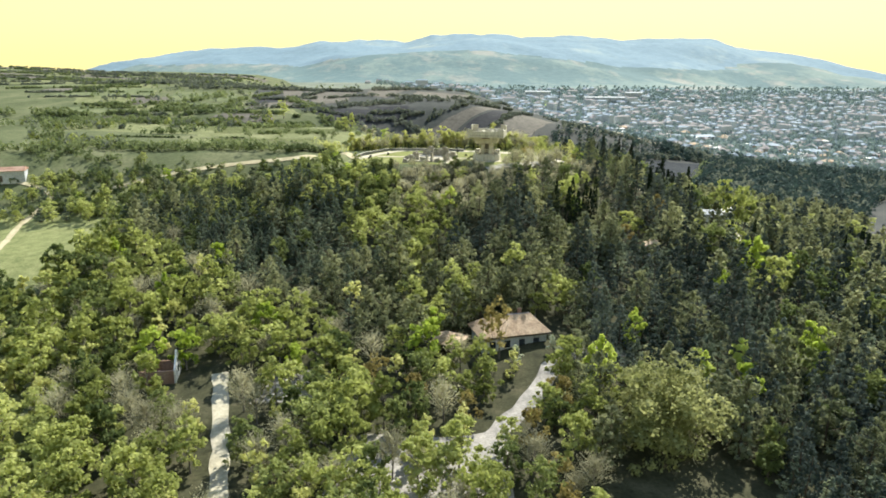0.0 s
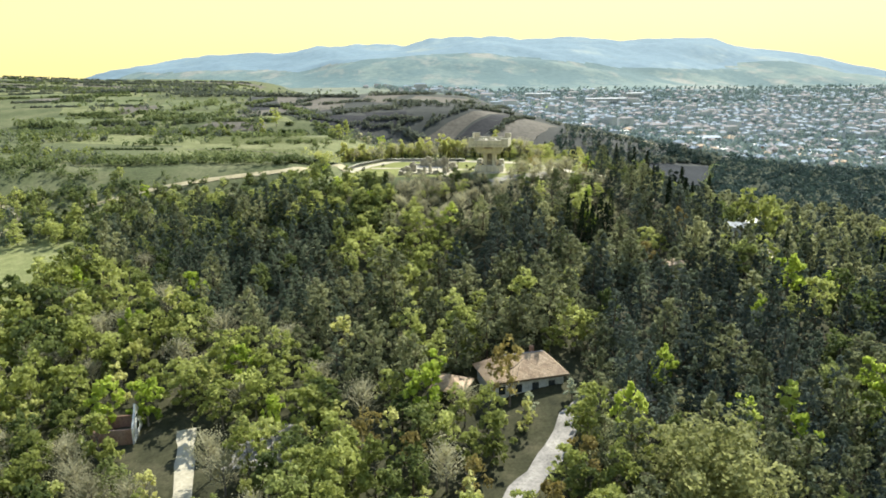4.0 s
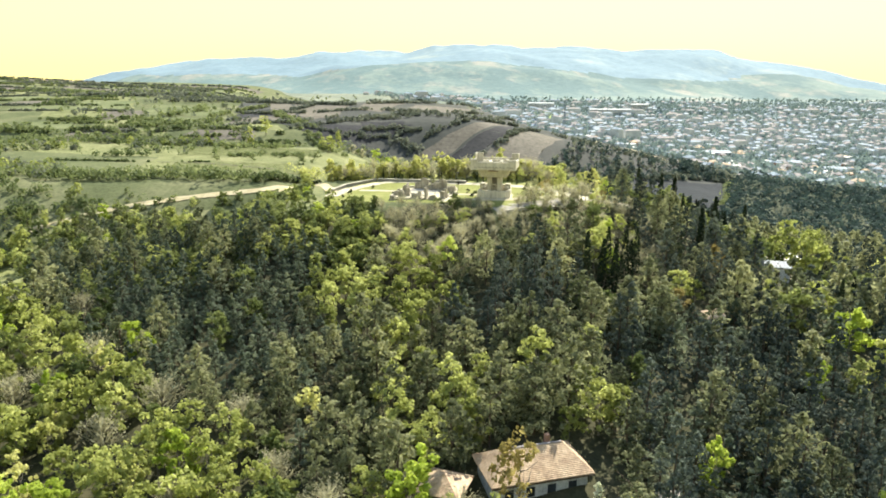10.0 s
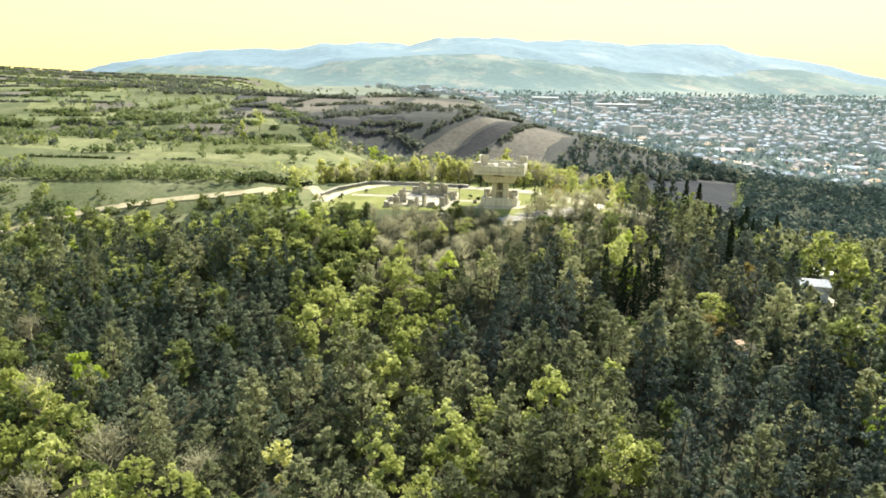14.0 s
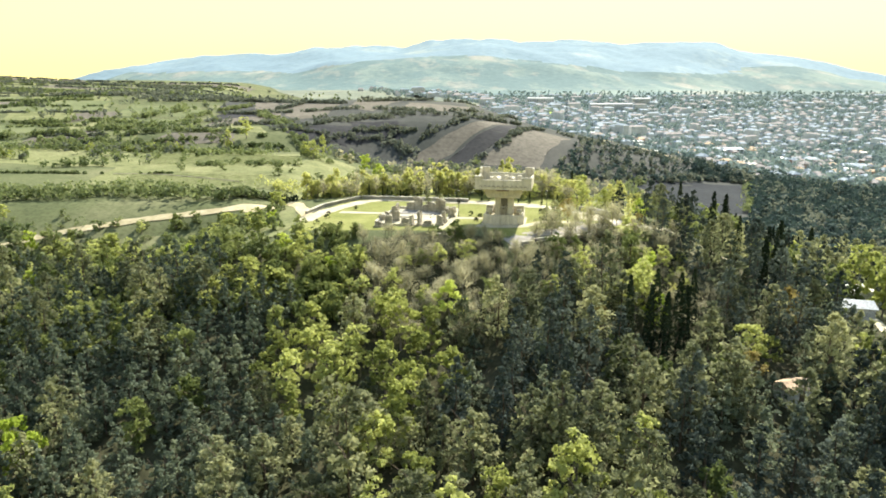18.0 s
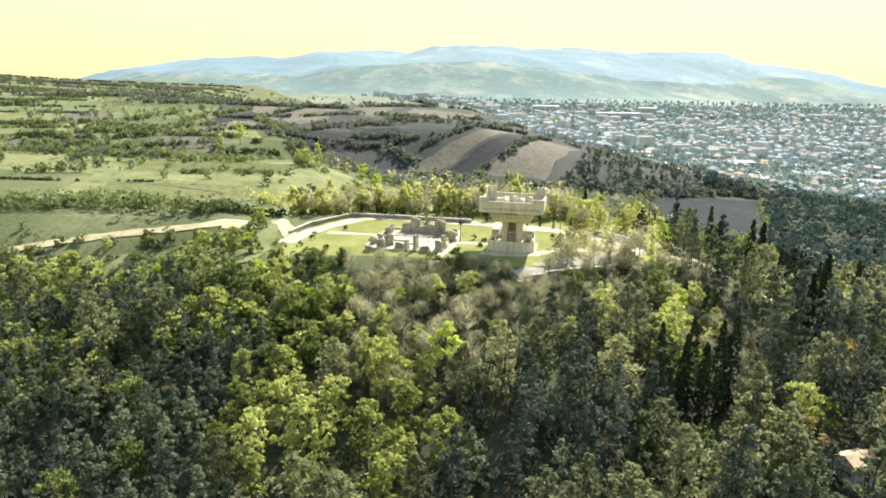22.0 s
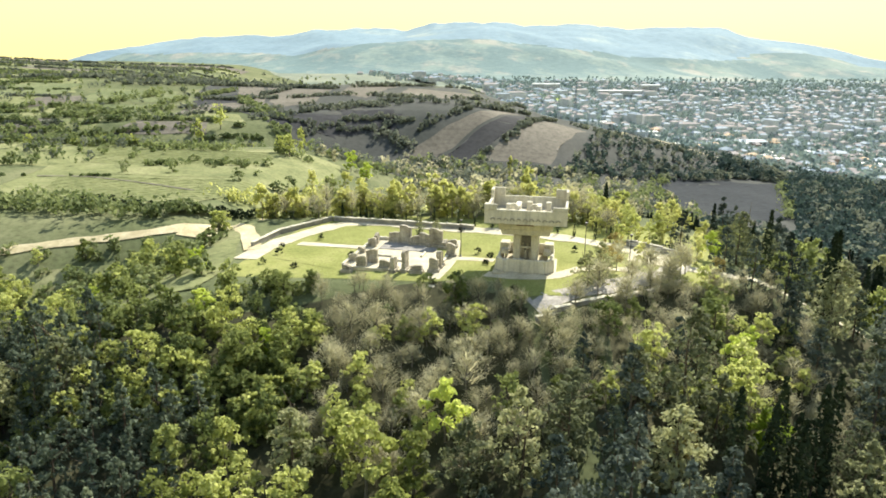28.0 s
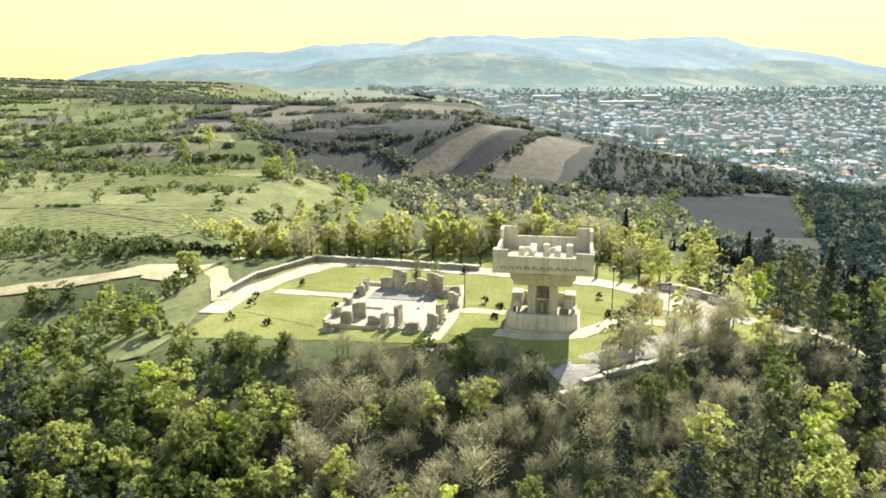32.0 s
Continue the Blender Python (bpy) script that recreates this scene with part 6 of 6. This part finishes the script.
def radio_mast(x, y, h):
    z = gz(x, y)
    r = root_at("radio_mast", pose(x, y, z), "tall dark lattice mast at the edge of town", "mast")
    for sx, sy in ((-1, -1), (1, -1), (1, 1), (-1, 1)):
        V, F = limb_tube((sx * 1.4, sy * 1.4, -1), (sx * 0.35, sy * 0.35, h), 0.2, 0.13, 5)
        o = new("leg", mesh_of("leg", V.tolist(), F, M_METAL_ROOF))
        o.parent = r
    n = 9
    for i in range(n):
        z0, z1 = h * i / n, h * (i + 1) / n
        w0, w1 = 1.4 - 1.05 * i / n, 1.4 - 1.05 * (i + 1) / n
        for a, b in (((-w0, -w0, z0), (w1, -w1, z1)), ((w0, w0, z0), (-w1, w1, z1))):
            V, F = limb_tube(a, b, 0.14, 0.14, 4)
            o = new("brace", mesh_of("brace", V.tolist(), F, M_STEEL))
            o.parent = r


radio_mast(150, 690, 38)
# ---- woods round the monument ----
CLEAR_LINES = [((-47, -136), (-51.5, -118)), ((-51.5, -118), (-56, -99)), ((-12, -124), (-1, -109)), ((-1, -109), (4.5, -96)), ((70, -26), (82, 16)), ((24, 2), (46, -3))]


def line_gap(x, y, a, b):
    dx, dy = b[0] - a[0], b[1] - a[1]
    k = max(0, min(1, ((x - a[0]) * dx + (y - a[1]) * dy) / (dx * dx + dy * dy)))
    return math.hypot(x - a[0] - k * dx, y - a[1] - k * dy)


def in_view(x, y):
    return abs(x + 14) < 0.70 * (y + 235) + 6


def hill_edge(x):
    """Where the wooded slope ends below the hilltop."""
    return -4.5 - 12.5 * math.exp(-((x - 3) / 10) ** 2) - 1.0 * math.sin(x / 5) - (3 if x < -38 else 0) + (10 if x > 30 else 0)


def open_ground(x, y):
    if -52 < x < 33 and y > hill_edge(x):
        return True
    if x <= -52 and y > min(20.0, -9 + (-52 - x) * 0.9):
        return True
    if -180 < x < -107 + 0.2 * (y + 50) * (y > -50) - 14 * float(smooth(-30, -8, y)) and -64 < y < -9:
        return True
    if box_gap(x, y, -9.5, 5.5, -93, -82.5) < 1.5 or box_gap(x, y, -17.5, -11.5, -94, -87) < 0.9 or box_gap(x, y, -67, -58, -104, -94) < 1.5:
        return True
    if (box_gap(x, y, -30, -9, -131, -119) <= 0 and math.sin(x * 2.3 + y * 1.7) < 0.6) or box_gap(x, y, 6, 28, -160, -127) <= 0 or box_gap(x, y, -64, -57, -110, -94) <= 0.5 or box_gap(x, y, -47, -38, -107, -99) <= 0 or box_gap(x, y, 35, 40, -50, -42) <= 0.5 or box_gap(x, y, 62, 72, -24, -7) <= 0 or box_gap(x, y, 74, 85, 2, 14) <= 0:
        return True
    return any(line_gap(x, y, a, b) < 3.1 for a, b in CLEAR_LINES)


def dark_plantation(x, y):
    """The dense block of young conifers on the flank."""
    low = -69 + 0.95 * max(0.0, -62 - x) + 2 * math.sin(x / 5)
    high = min(17.0, -24 - 0.66 * (x + 44) + 2 * math.sin(x / 6))
    return -110 < x < -38 + 2.5 * math.sin(y / 6) and low < y < high


LANDMARKS = [  # trees that stand out, by kind: x, y, scale, squat
    ("spreading_tree", 17.6, -120.5, 1.12, 0.95), ("lime_green_tree", -50.0, -88.5, 1.15, 1.1), ("lime_green_tree", -70.0, -96.0, 1.35, 1.0), ("lime_green_tree", -18.4, -96.0, 1.45, 1.0), ("lime_green_tree", -42.5, -100.5, 0.9, 1.3), ("lime_green_tree", -63.5, -96.5, 1.15, 1.0),
    ("yellow_budding_tree", -34.2, -77.5, 1.3, 1.0), ("yellow_budding_tree", -88.0, -53.0, 1.2, 1.0), ("lime_green_tree", -95.0, -50.5, 1.0, 1.1), ("lime_green_tree", -67.0, -58.5, 1.0, 1.2), ("lime_green_tree", -75.0, -71.5, 0.95, 1.2), ("lime_green_tree", -76.5, -58.0, 0.8, 1.1),
    ("lime_green_tree", 11.6, -105.5, 1.0, 1.45), ("lime_green_tree", 30.5, -102.0, 1.1, 1.2), ("lime_green_tree", 36.0, -109.0, 1.0, 1.35), ("lime_green_tree", 40.0, -97.5, 1.1, 1.2), ("lime_green_tree", 56.0, -94.0, 1.2, 1.25), ("lime_green_tree", 22.2, -88.8, 0.8, 1.5), ("lime_green_tree", 49.0, -65.5, 0.85, 1.2),
    ("lime_green_tree", 62.8, -50.5, 1.35, 1.1), ("lime_green_tree", 74.5, -46.0, 1.1, 1.0), ("broadleaf_tree", 63.5, -60.5, 1.3, 1.1), ("broadleaf_tree", 81.5, 1.0, 1.5, 1.2), ("broadleaf_tree", 77.0, 5.0, 1.3, 1.2), ("broadleaf_tree", 86.0, 6.0, 1.4, 1.1), ("copper_tree", 46.0, -26.0, 1.2, 0.9), ("copper_tree", -5.2, -94.6, 1.3, 1.25), ("blossoming_tree", 5.2, -94.0, 0.9, 0.9), ("blossoming_tree", -2.0, -96.8, 0.75, 0.8),
    ("blossoming_tree", 15.6, -48.6, 0.85, 1.25), ("blossoming_tree", 24.0, -44.2, 1.25, 0.95), ("lime_green_tree", -12.2, -29.5, 0.95, 1.05), ("lime_green_tree", 21.6, -31.0, 0.95, 1.05), ("lime_green_tree", 23.0, -20.0, 0.75, 1.1), ("copper_tree", 11.2, -34.5, 0.72, 1.0), ("olive_green_tree", 29.0, -42.5, 1.15, 0.75), ("copper_tree", 33.0, -41.5, 1.1, 0.75),
    ("lime_green_tree", -42.0, -12.0, 0.72, 1.0), ("lime_green_tree", -33.0, -17.5, 0.6, 1.0), ("broadleaf_tree", -17.0, -42.0, 1.1, 1.05), ("broadleaf_tree", -22.0, -46.0, 1.15, 1.05), ("broadleaf_tree", -13.0, -46.5, 1.05, 1.0), ("broadleaf_tree", -27.0, -40.0, 1.0, 1.0),
    ("spruce_tree", 1.2, -45.0, 1.1, 1.05), ("spruce_tree", 4.0, -41.5, 1.1, 1.05), ("spruce_tree", -2.5, -46.0, 1.0, 1.1), ("spruce_tree", 6.6, -47.5, 1.1, 1.05), ("spruce_tree", 17.8, -63.0, 1.2, 1.05), ("spruce_tree", 22.6, -66.0, 1.1, 1.1), ("spruce_tree", 29.5, -62.0, 1.15, 1.05), ("spruce_tree", 17.0, -56.5, 1.1, 1.15), ("spruce_tree", 41.5, -19.5, 1.15, 1.1),
    ("budding_tree", -57.0, -74.5, 1.35, 1.0), ("budding_tree", -63.0, -81.5, 1.3, 1.0), ("budding_tree", -83.0, -43.0, 1.15, 0.9), ("budding_tree", -37.0, -89.5, 1.2, 1.0), ("budding_tree", -29.0, -96.5, 1.15, 1.0), ("budding_tree", -44.0, -78.0, 1.15, 1.0), ("broadleaf_tree", -66.0, -70.0, 1.2, 1.0), ("broadleaf_tree", -80.0, -80.0, 1.3, 1.0),
    ("copper_tree", -27.5, -106.0, 1.1, 1.0), ("copper_tree", -21.0, -110.0, 1.0, 1.0), ("broadleaf_tree", -9.0, -107.5, 1.05, 1.1), ("broadleaf_tree", -36.0, -116.0, 1.05, 1.1), ("budding_tree", -3.4, -128.0, 1.1, 0.9)]
CYPRESSES = [(15.3, -36.5), (18.4, -37.2), (19.6, -36.0), (21.3, -36.4), (22.8, -37.4), (24.5, -35.6), (26.0, -34.2), (20.4, -39.0), (45.3, 1.2), (38.5, -9.0), (47.0, -14.0), (52.0, -9.0)]


drape("forest_floor", [(-75, -140), (70, -140), (120, -4), (-105, -10)], M_LITTER, "brown leaf litter under the trees", "forest floor", 0.07, 60, edge=3)


def scatter_forest():
    g = random.Random(11)
    for kind, x, y, s, q in LANDMARKS:
        tree(kind, x, y, s, q)
    for x, y in CYPRESSES:
        tree("cypress_tree", x, y, g.uniform(1.1, 1.3), g.uniform(1.0, 1.15), group="cypresses on the slope")
    keep = [(x, y, 8.4 if k == "spreading_tree" else 3.3 * s) for k, x, y, s, _ in LANDMARKS] + [(x, y, 2.5) for x, y in CYPRESSES]
    step = 4.95
    y = -150.0
    row = 0
    while y < 24:
        x = -150.0 + (step / 2 if row % 2 else 0)
        while x < 170:
            px, py = x + g.uniform(-1.5, 1.5), y + g.uniform(-1.5, 1.5)
            x += step
            r = g.random()
            squat, jit = g.uniform(0.88, 1.18), g.uniform(-0.24, 0.2)
            if not in_view(px, py) or open_ground(px, py) or any(math.hypot(px - a, py - b) < c for a, b, c in keep):
                continue
            n = float(wave(px, py, 11, 0.7)) * 0.28 + float(wave(px, py, 4.0, 0.2)) * 0.15
            edge = py - hill_edge(max(-48, min(30, px)))
            if dark_plantation(px, py):                                 # young conifers, close together
                for ox, oy in ((0, 0), (2.4, 1.9)):
                    if g.random() < 0.93 and not open_ground(px + ox, py + oy):
                        tree("dark_pine_tree" if g.random() < 0.86 else "pine_tree" if g.random() < 0.6 else "olive_green_tree", px + ox + g.uniform(-0.5, 0.5), py + oy + g.uniform(-0.5, 0.5), g.uniform(0.72, 1.08) * (0.72 if py > -8 else 1), squat)
                continue
            if px < -52 and py > -16:                                   # bushy edge towards the track
                kinds, sc = ["olive_green_tree", "olive_green_tree", "broadleaf_tree", "olive_green_tree", "dark_pine_tree", "broadleaf_tree"], 0.6
            elif px > 30 and py > -34:                                  # dark right flank
                kinds, sc = ["spruce_tree", "dark_pine_tree", "pine_tree", "spruce_tree", "cypress_tree", "olive_green_tree"], 0.92
            elif edge > -9:                                             # sunny fringe below the lawns
                if px < -29:
                    kinds, sc = ["olive_green_tree", "olive_green_tree", "olive_green_tree", "olive_green_tree", "broadleaf_tree", "olive_green_tree"], 0.58
                else:
                    kinds, sc = ["budding_tree", "budding_tree", "budding_tree", "budding_tree", "budding_tree", "olive_green_tree"], 0.40 - 0.022 * min(0.0, edge)
            elif py > -30 + 4 * math.sin(px / 9):                       # scrubby band under the hilltop
                if px < -29:
                    kinds, sc = ["olive_green_tree", "olive_green_tree", "olive_green_tree", "olive_green_tree", "olive_green_tree", "broadleaf_tree"], 0.64
                elif px < 12:
                    kinds, sc = ["budding_tree", "budding_tree", "broadleaf_tree", "budding_tree", "olive_green_tree", "budding_tree"], 0.66
                else:
                    kinds, sc = ["broadleaf_tree", "budding_tree", "yellow_budding_tree", "budding_tree", "olive_green_tree", "broadleaf_tree"], 0.66
            elif py < -40 - (px + 95) * 0.84 and px < -14:              # broadleaf wood on the left
                kinds, sc = ["broadleaf_tree", "yellow_budding_tree", "broadleaf_tree", "olive_green_tree", "broadleaf_tree", "budding_tree"], 1.1
            elif py < -92 and px < 6:
                kinds, sc = ["broadleaf_tree", "budding_tree", "broadleaf_tree", "olive_green_tree", "yellow_budding_tree", "copper_tree"], 0.98
            elif px > 24 and py < -78:
                kinds, sc = ["dark_pine_tree", "spruce_tree", "dark_pine_tree", "spruce_tree", "pine_tree", "olive_green_tree"], 1.12
            elif px > 12 and py < -40:
                kinds, sc = ["spruce_tree", "dark_pine_tree", "spruce_tree", "pine_tree", "dark_pine_tree", "olive_green_tree"], 1.08
            elif -14 < px < 8 and -56 < py < -36 + 3 * math.sin(px / 4):   # dark group below the tower
                kinds, sc = ["spruce_tree", "dark_pine_tree", "spruce_tree", "dark_pine_tree", "spruce_tree", "pine_tree"], 1.0
            elif -44 < px < -12 and py > -52:                           # lighter mixed wood in the middle of the slope
                kinds, sc = ["broadleaf_tree", "broadleaf_tree", "pine_tree", "broadleaf_tree", "yellow_budding_tree", "broadleaf_tree"], 0.86
            elif px < -30:
                kinds, sc = ["pine_tree", "pine_tree", "dark_pine_tree", "pine_tree", "broadleaf_tree", "olive_green_tree"], 0.92
            else:
                kinds, sc = ["pine_tree", "pine_tree", "pine_tree", "pine_tree", "pine_tree", "broadleaf_tree"], 1.0
            tree(kinds[min(5, max(0, int((r + n) * 6)))], px, py, sc + jit, squat)
        y += step * 0.88
        row += 1
    # low growth that fills the band under the hilltop
    for i in range(1300):
        px, py = g.uniform(-95, 34), g.uniform(-36, 2)
        if open_ground(px, py) or py < -31 + 4 * math.sin(px / 9) or any(math.hypot(px - a, py - b) < c * 0.5 for a, b, c in keep):
            continue
        r = g.random() + 0.2 * float(wave(px, py, 6, 1.7))
        top = py - hill_edge(max(-48, min(30, px))) > -9
        if px < -29:
            kind = ("olive_green_tree" if r < 0.7 else "shrub") if top else ("olive_green_tree" if r < 0.65 else "broadleaf_tree")
        elif top:
            kind = "budding_tree" if r < 0.9 else "shrub"
        else:
            kind = "budding_tree" if r < 0.78 else ("olive_green_tree" if r < 0.93 else "broadleaf_tree")
        tree(kind, px, py, g.uniform(0.36, 0.62) * (0.8 if top else 1) * (1.6 if kind == "shrub" else 1), g.uniform(0.85, 1.15), light=True)
    for i in range(70):
        px = g.uniform(-12, 20)
        py = hill_edge(px) - g.uniform(-1.0, 8)
        tree(g.choice(("budding_tree", "budding_tree", "budding_tree", "shrub")), px, py, g.uniform(0.3, 0.48), g.uniform(0.85, 1.1), light=True)
    # conifer slopes falling away to the right
    for i in range(420):
        px, py = g.uniform(48, 175), g.uniform(-40, 105)
        if not in_view(px, py) or px < 52 + 0.30 * max(0, py - 20) or px > 90 + 0.75 * (py + 40) or open_ground(px, py) or (px < 96 and py > 36) or (px < 170 and py < 22 and px < 150):
            continue
        tree(("pine_tree", "spruce_tree", "pine_tree", "broadleaf_tree")[int(g.random() * 3.4)], px, py, g.uniform(0.8, 1.1), g.uniform(0.9, 1.15))
    # belt of tall budding and yellowing trees behind the lawns
    for i in range(190):
        u = i / 189
        x, y = -46 + 64 * u + g.uniform(-1.5, 1.5), 36.0 - 13.0 * u + 13 * g.random() ** 1.3
        tree(g.choice(["budding_tree", "yellow_budding_tree", "yellow_budding_tree", "yellow_budding_tree", "budding_tree", "shrub"]), x, y, g.uniform(0.55, 1.02), g.uniform(0.85, 1.2))
    for i in range(20):                                                 # small dark conifers along the wall
        u = i / 19
        x, y = -29 + 44 * u + g.uniform(-0.7, 0.7), 32.6 - 19.5 * u + g.uniform(0.2, 0.9)
        tree("cypress_tree", x, y, g.uniform(0.2, 0.34), g.uniform(0.8, 1.1), label="small dark conifer beside the boundary wall", group="small conifers along the wall")
    for i in range(190):                                                # rough growth between wood and track
        x, y = g.uniform(-122, -50), g.uniform(4, 34)
        if y < -6 + (-52 - x) * 0.9 * (x > -80) or line_gap(x, y, (-120, 18), (-95, 29.4)) < 3 or line_gap(x, y, (-95, 29.4), (-62, 38)) < 3 or (x > -58 and y > 12):
            continue
        tree(g.choice(("shrub", "shrub", "shrub", "olive_green_tree", "broadleaf_tree")), x, y, g.uniform(0.35, 0.75), g.uniform(0.8, 1.1), light=True)
    for i in range(70):
        x, y = g.uniform(7, 36), g.uniform(15, 40)
        if y < 16 + (22 - x) * 0.35 or (x > 18 and y < 15):
            continue
        tree(g.choice(["yellow_budding_tree", "budding_tree", "yellow_budding_tree", "broadleaf_tree", "shrub"]), x, y, g.uniform(0.42, 0.72), g.uniform(0.85, 1.05))
    # dark conifers behind the right shoulder
    for i in range(170):
        x, y = g.uniform(22, 100), g.uniform(42, 96)
        tree(g.choice(["spruce_tree", "cypress_tree", "cypress_tree", "cypress_tree", "spruce_tree"]), x, y, g.uniform(0.6, 0.85), g.uniform(0.9, 1.2))
    # trees round the terrace and the drive
    for kind, x, y, s, q in (("pine_tree", 6.6, -9.6, 0.55, 1.0), ("pine_tree", 8.6, -7.8, 0.6, 1.0), ("copper_tree", 13.6, 4.6, 0.75, 0.8), ("budding_tree", 16.6, -3.4, 0.8, 1.0), ("budding_tree", 21.0, -3.0, 0.75, 1.1), ("budding_tree", 4.0, -15.0, 0.7, 1.0),
                             ("spruce_tree", 26.5, 12.6, 0.85, 0.9), ("lime_green_tree", 30.0, 9.0, 0.7, 0.9), ("spruce_tree", 29.0, 1.5, 0.8, 1.0), ("olive_green_tree", 36.0, 6.0, 0.8, 0.7), ("olive_green_tree", 40.0, 2.5, 0.75, 0.7), ("broadleaf_tree", 19.0, 15.5, 0.7, 1.0),
                             ("broadleaf_tree", 23.0, -6.8, 0.6, 1.0), ("budding_tree", 10.8, -12.8, 0.7, 1.0), ("copper_tree", 26.0, -3.4, 0.6, 0.9), ("budding_tree", -1.0, 24.0, 0.7, 1.0), ("budding_tree", 7.4, -12.4, 0.72, 1.1), ("budding_tree", 12.6, -8.8, 0.7, 1.15), ("budding_tree", 15.4, -7.8, 0.62, 1.2), ("budding_tree", 18.6, -5.6, 0.7, 1.1), ("budding_tree", 22.6, -0.8, 0.66, 1.15), ("budding_tree", 12.4, -2.2, 0.6, 1.1), ("yellow_budding_tree", 17.4, 2.0, 0.75, 1.0), ("yellow_budding_tree", 26.6, 5.4, 0.7, 1.0), ("copper_tree", 10.6, -4.6, 0.66, 0.9), ("yellow_budding_tree", 20.4, -2.6, 0.6, 1.0), ("spruce_tree", 14.4, -22.4, 0.75, 1.1), ("spruce_tree", 2.6, -26.4, 0.62, 1.1), ("olive_green_tree", 40.5, 8.6, 0.8, 0.6), ("olive_green_tree", 45.4, 7.0, 0.75, 0.65), ("pine_tree", -15.2, 18.6, 0.28, 1.3), ("pine_tree", -12.4, 17.6, 0.3, 1.2)):
        tree(kind, x, y, s, q)
    # bushes on the lawns and the open ground
    for x, y, v in ((-31.6, 19.0, 0), (-37.3, 14.2, 0), (-37.2, 11.0, 0), (-38.6, 6.4, 0), (-25.6, 8.4, 1), (-22.8, 15.4, 1), (-6.4, 6.6, 0), (-4.6, 4.4, 1), (-5.6, 1.0, 1), (8.2, 6.6, 0), (8.0, 0.6, 1), (-3.0, -10.6, 0), (11.2, 2.2, 1), (-8.2, 20.2, 1), (-15.2, 19.8, 1), (-33.4, 3.6, 1)):
        tree("garden_bush", x, y, 1.0, 1.0, v)
    for i in range(420):
        x, y = g.uniform(-135, -44), g.uniform(-12, 36)
        if y < -10 + (-52 - x) * 0.1 or (x > -48 and y > 4) or line_gap(x, y, (-120, 29), (-62, 38)) < 3.5:
            continue
        if g.random() < 0.9 - (y + 10) * 0.012 and wave(x, y, 13, 0.5) > -0.45:
            if g.random() < 0.35 - y * 0.008:
                tree(g.choice(("broadleaf_tree", "olive_green_tree", "lime_green_tree")), x, y, g.uniform(0.4, 0.75), g.uniform(0.8, 1.1))
            else:
                tree("shrub", x, y, g.uniform(0.6, 1.7), g.uniform(0.8, 1.1))
    for i in range(260):
        x, y = g.uniform(-190, -50), g.uniform(54, 190)
        if wave(x, y, 17, 0.9) > (0.3 if y > 150 or 96 < y < 116 else 0.75):
            tree("shrub", x, y, g.uniform(0.6, 1.5), g.uniform(0.8, 1.1))
    for x, y, s in ((-59, 137, 0.9), (-63, 142, 0.7), (-32.6, 108, 1.1), (-38, 112, 1.0), (-27, 104, 0.9), (-46, 100, 0.9), (-36, 92, 0.7), (-108, 232, 1.2), (-66, 200, 1.0)):
        tree("yellow_budding_tree" if y < 130 else "broadleaf_tree", x, y, s, 1.1)
    for kind, x, y, s, q in (("broadleaf_tree", -113.6, 217.8, 0.85, 1.8), ("broadleaf_tree", -56.6, 145.6, 0.6, 2.1), ("yellow_budding_tree", 22.5, 208.0, 0.8, 2.0), ("lime_green_tree", -34.2, 141.4, 1.0, 1.0), ("lime_green_tree", -39.9, 145.7, 0.9, 1.1), ("olive_green_tree", -40.5, 98.3, 0.85, 1.2),
                             ("yellow_budding_tree", -10.4, 34.8, 1.15, 1.05), ("yellow_budding_tree", -13.2, 36.0, 1.0, 1.1), ("blossoming_tree", 4.7, 159.2, 0.6, 0.8), ("blossoming_tree", 66.0, 196.0, 0.7, 0.8)):
        tree(kind, x, y, s, q)


scatter_forest()
plant_rest()
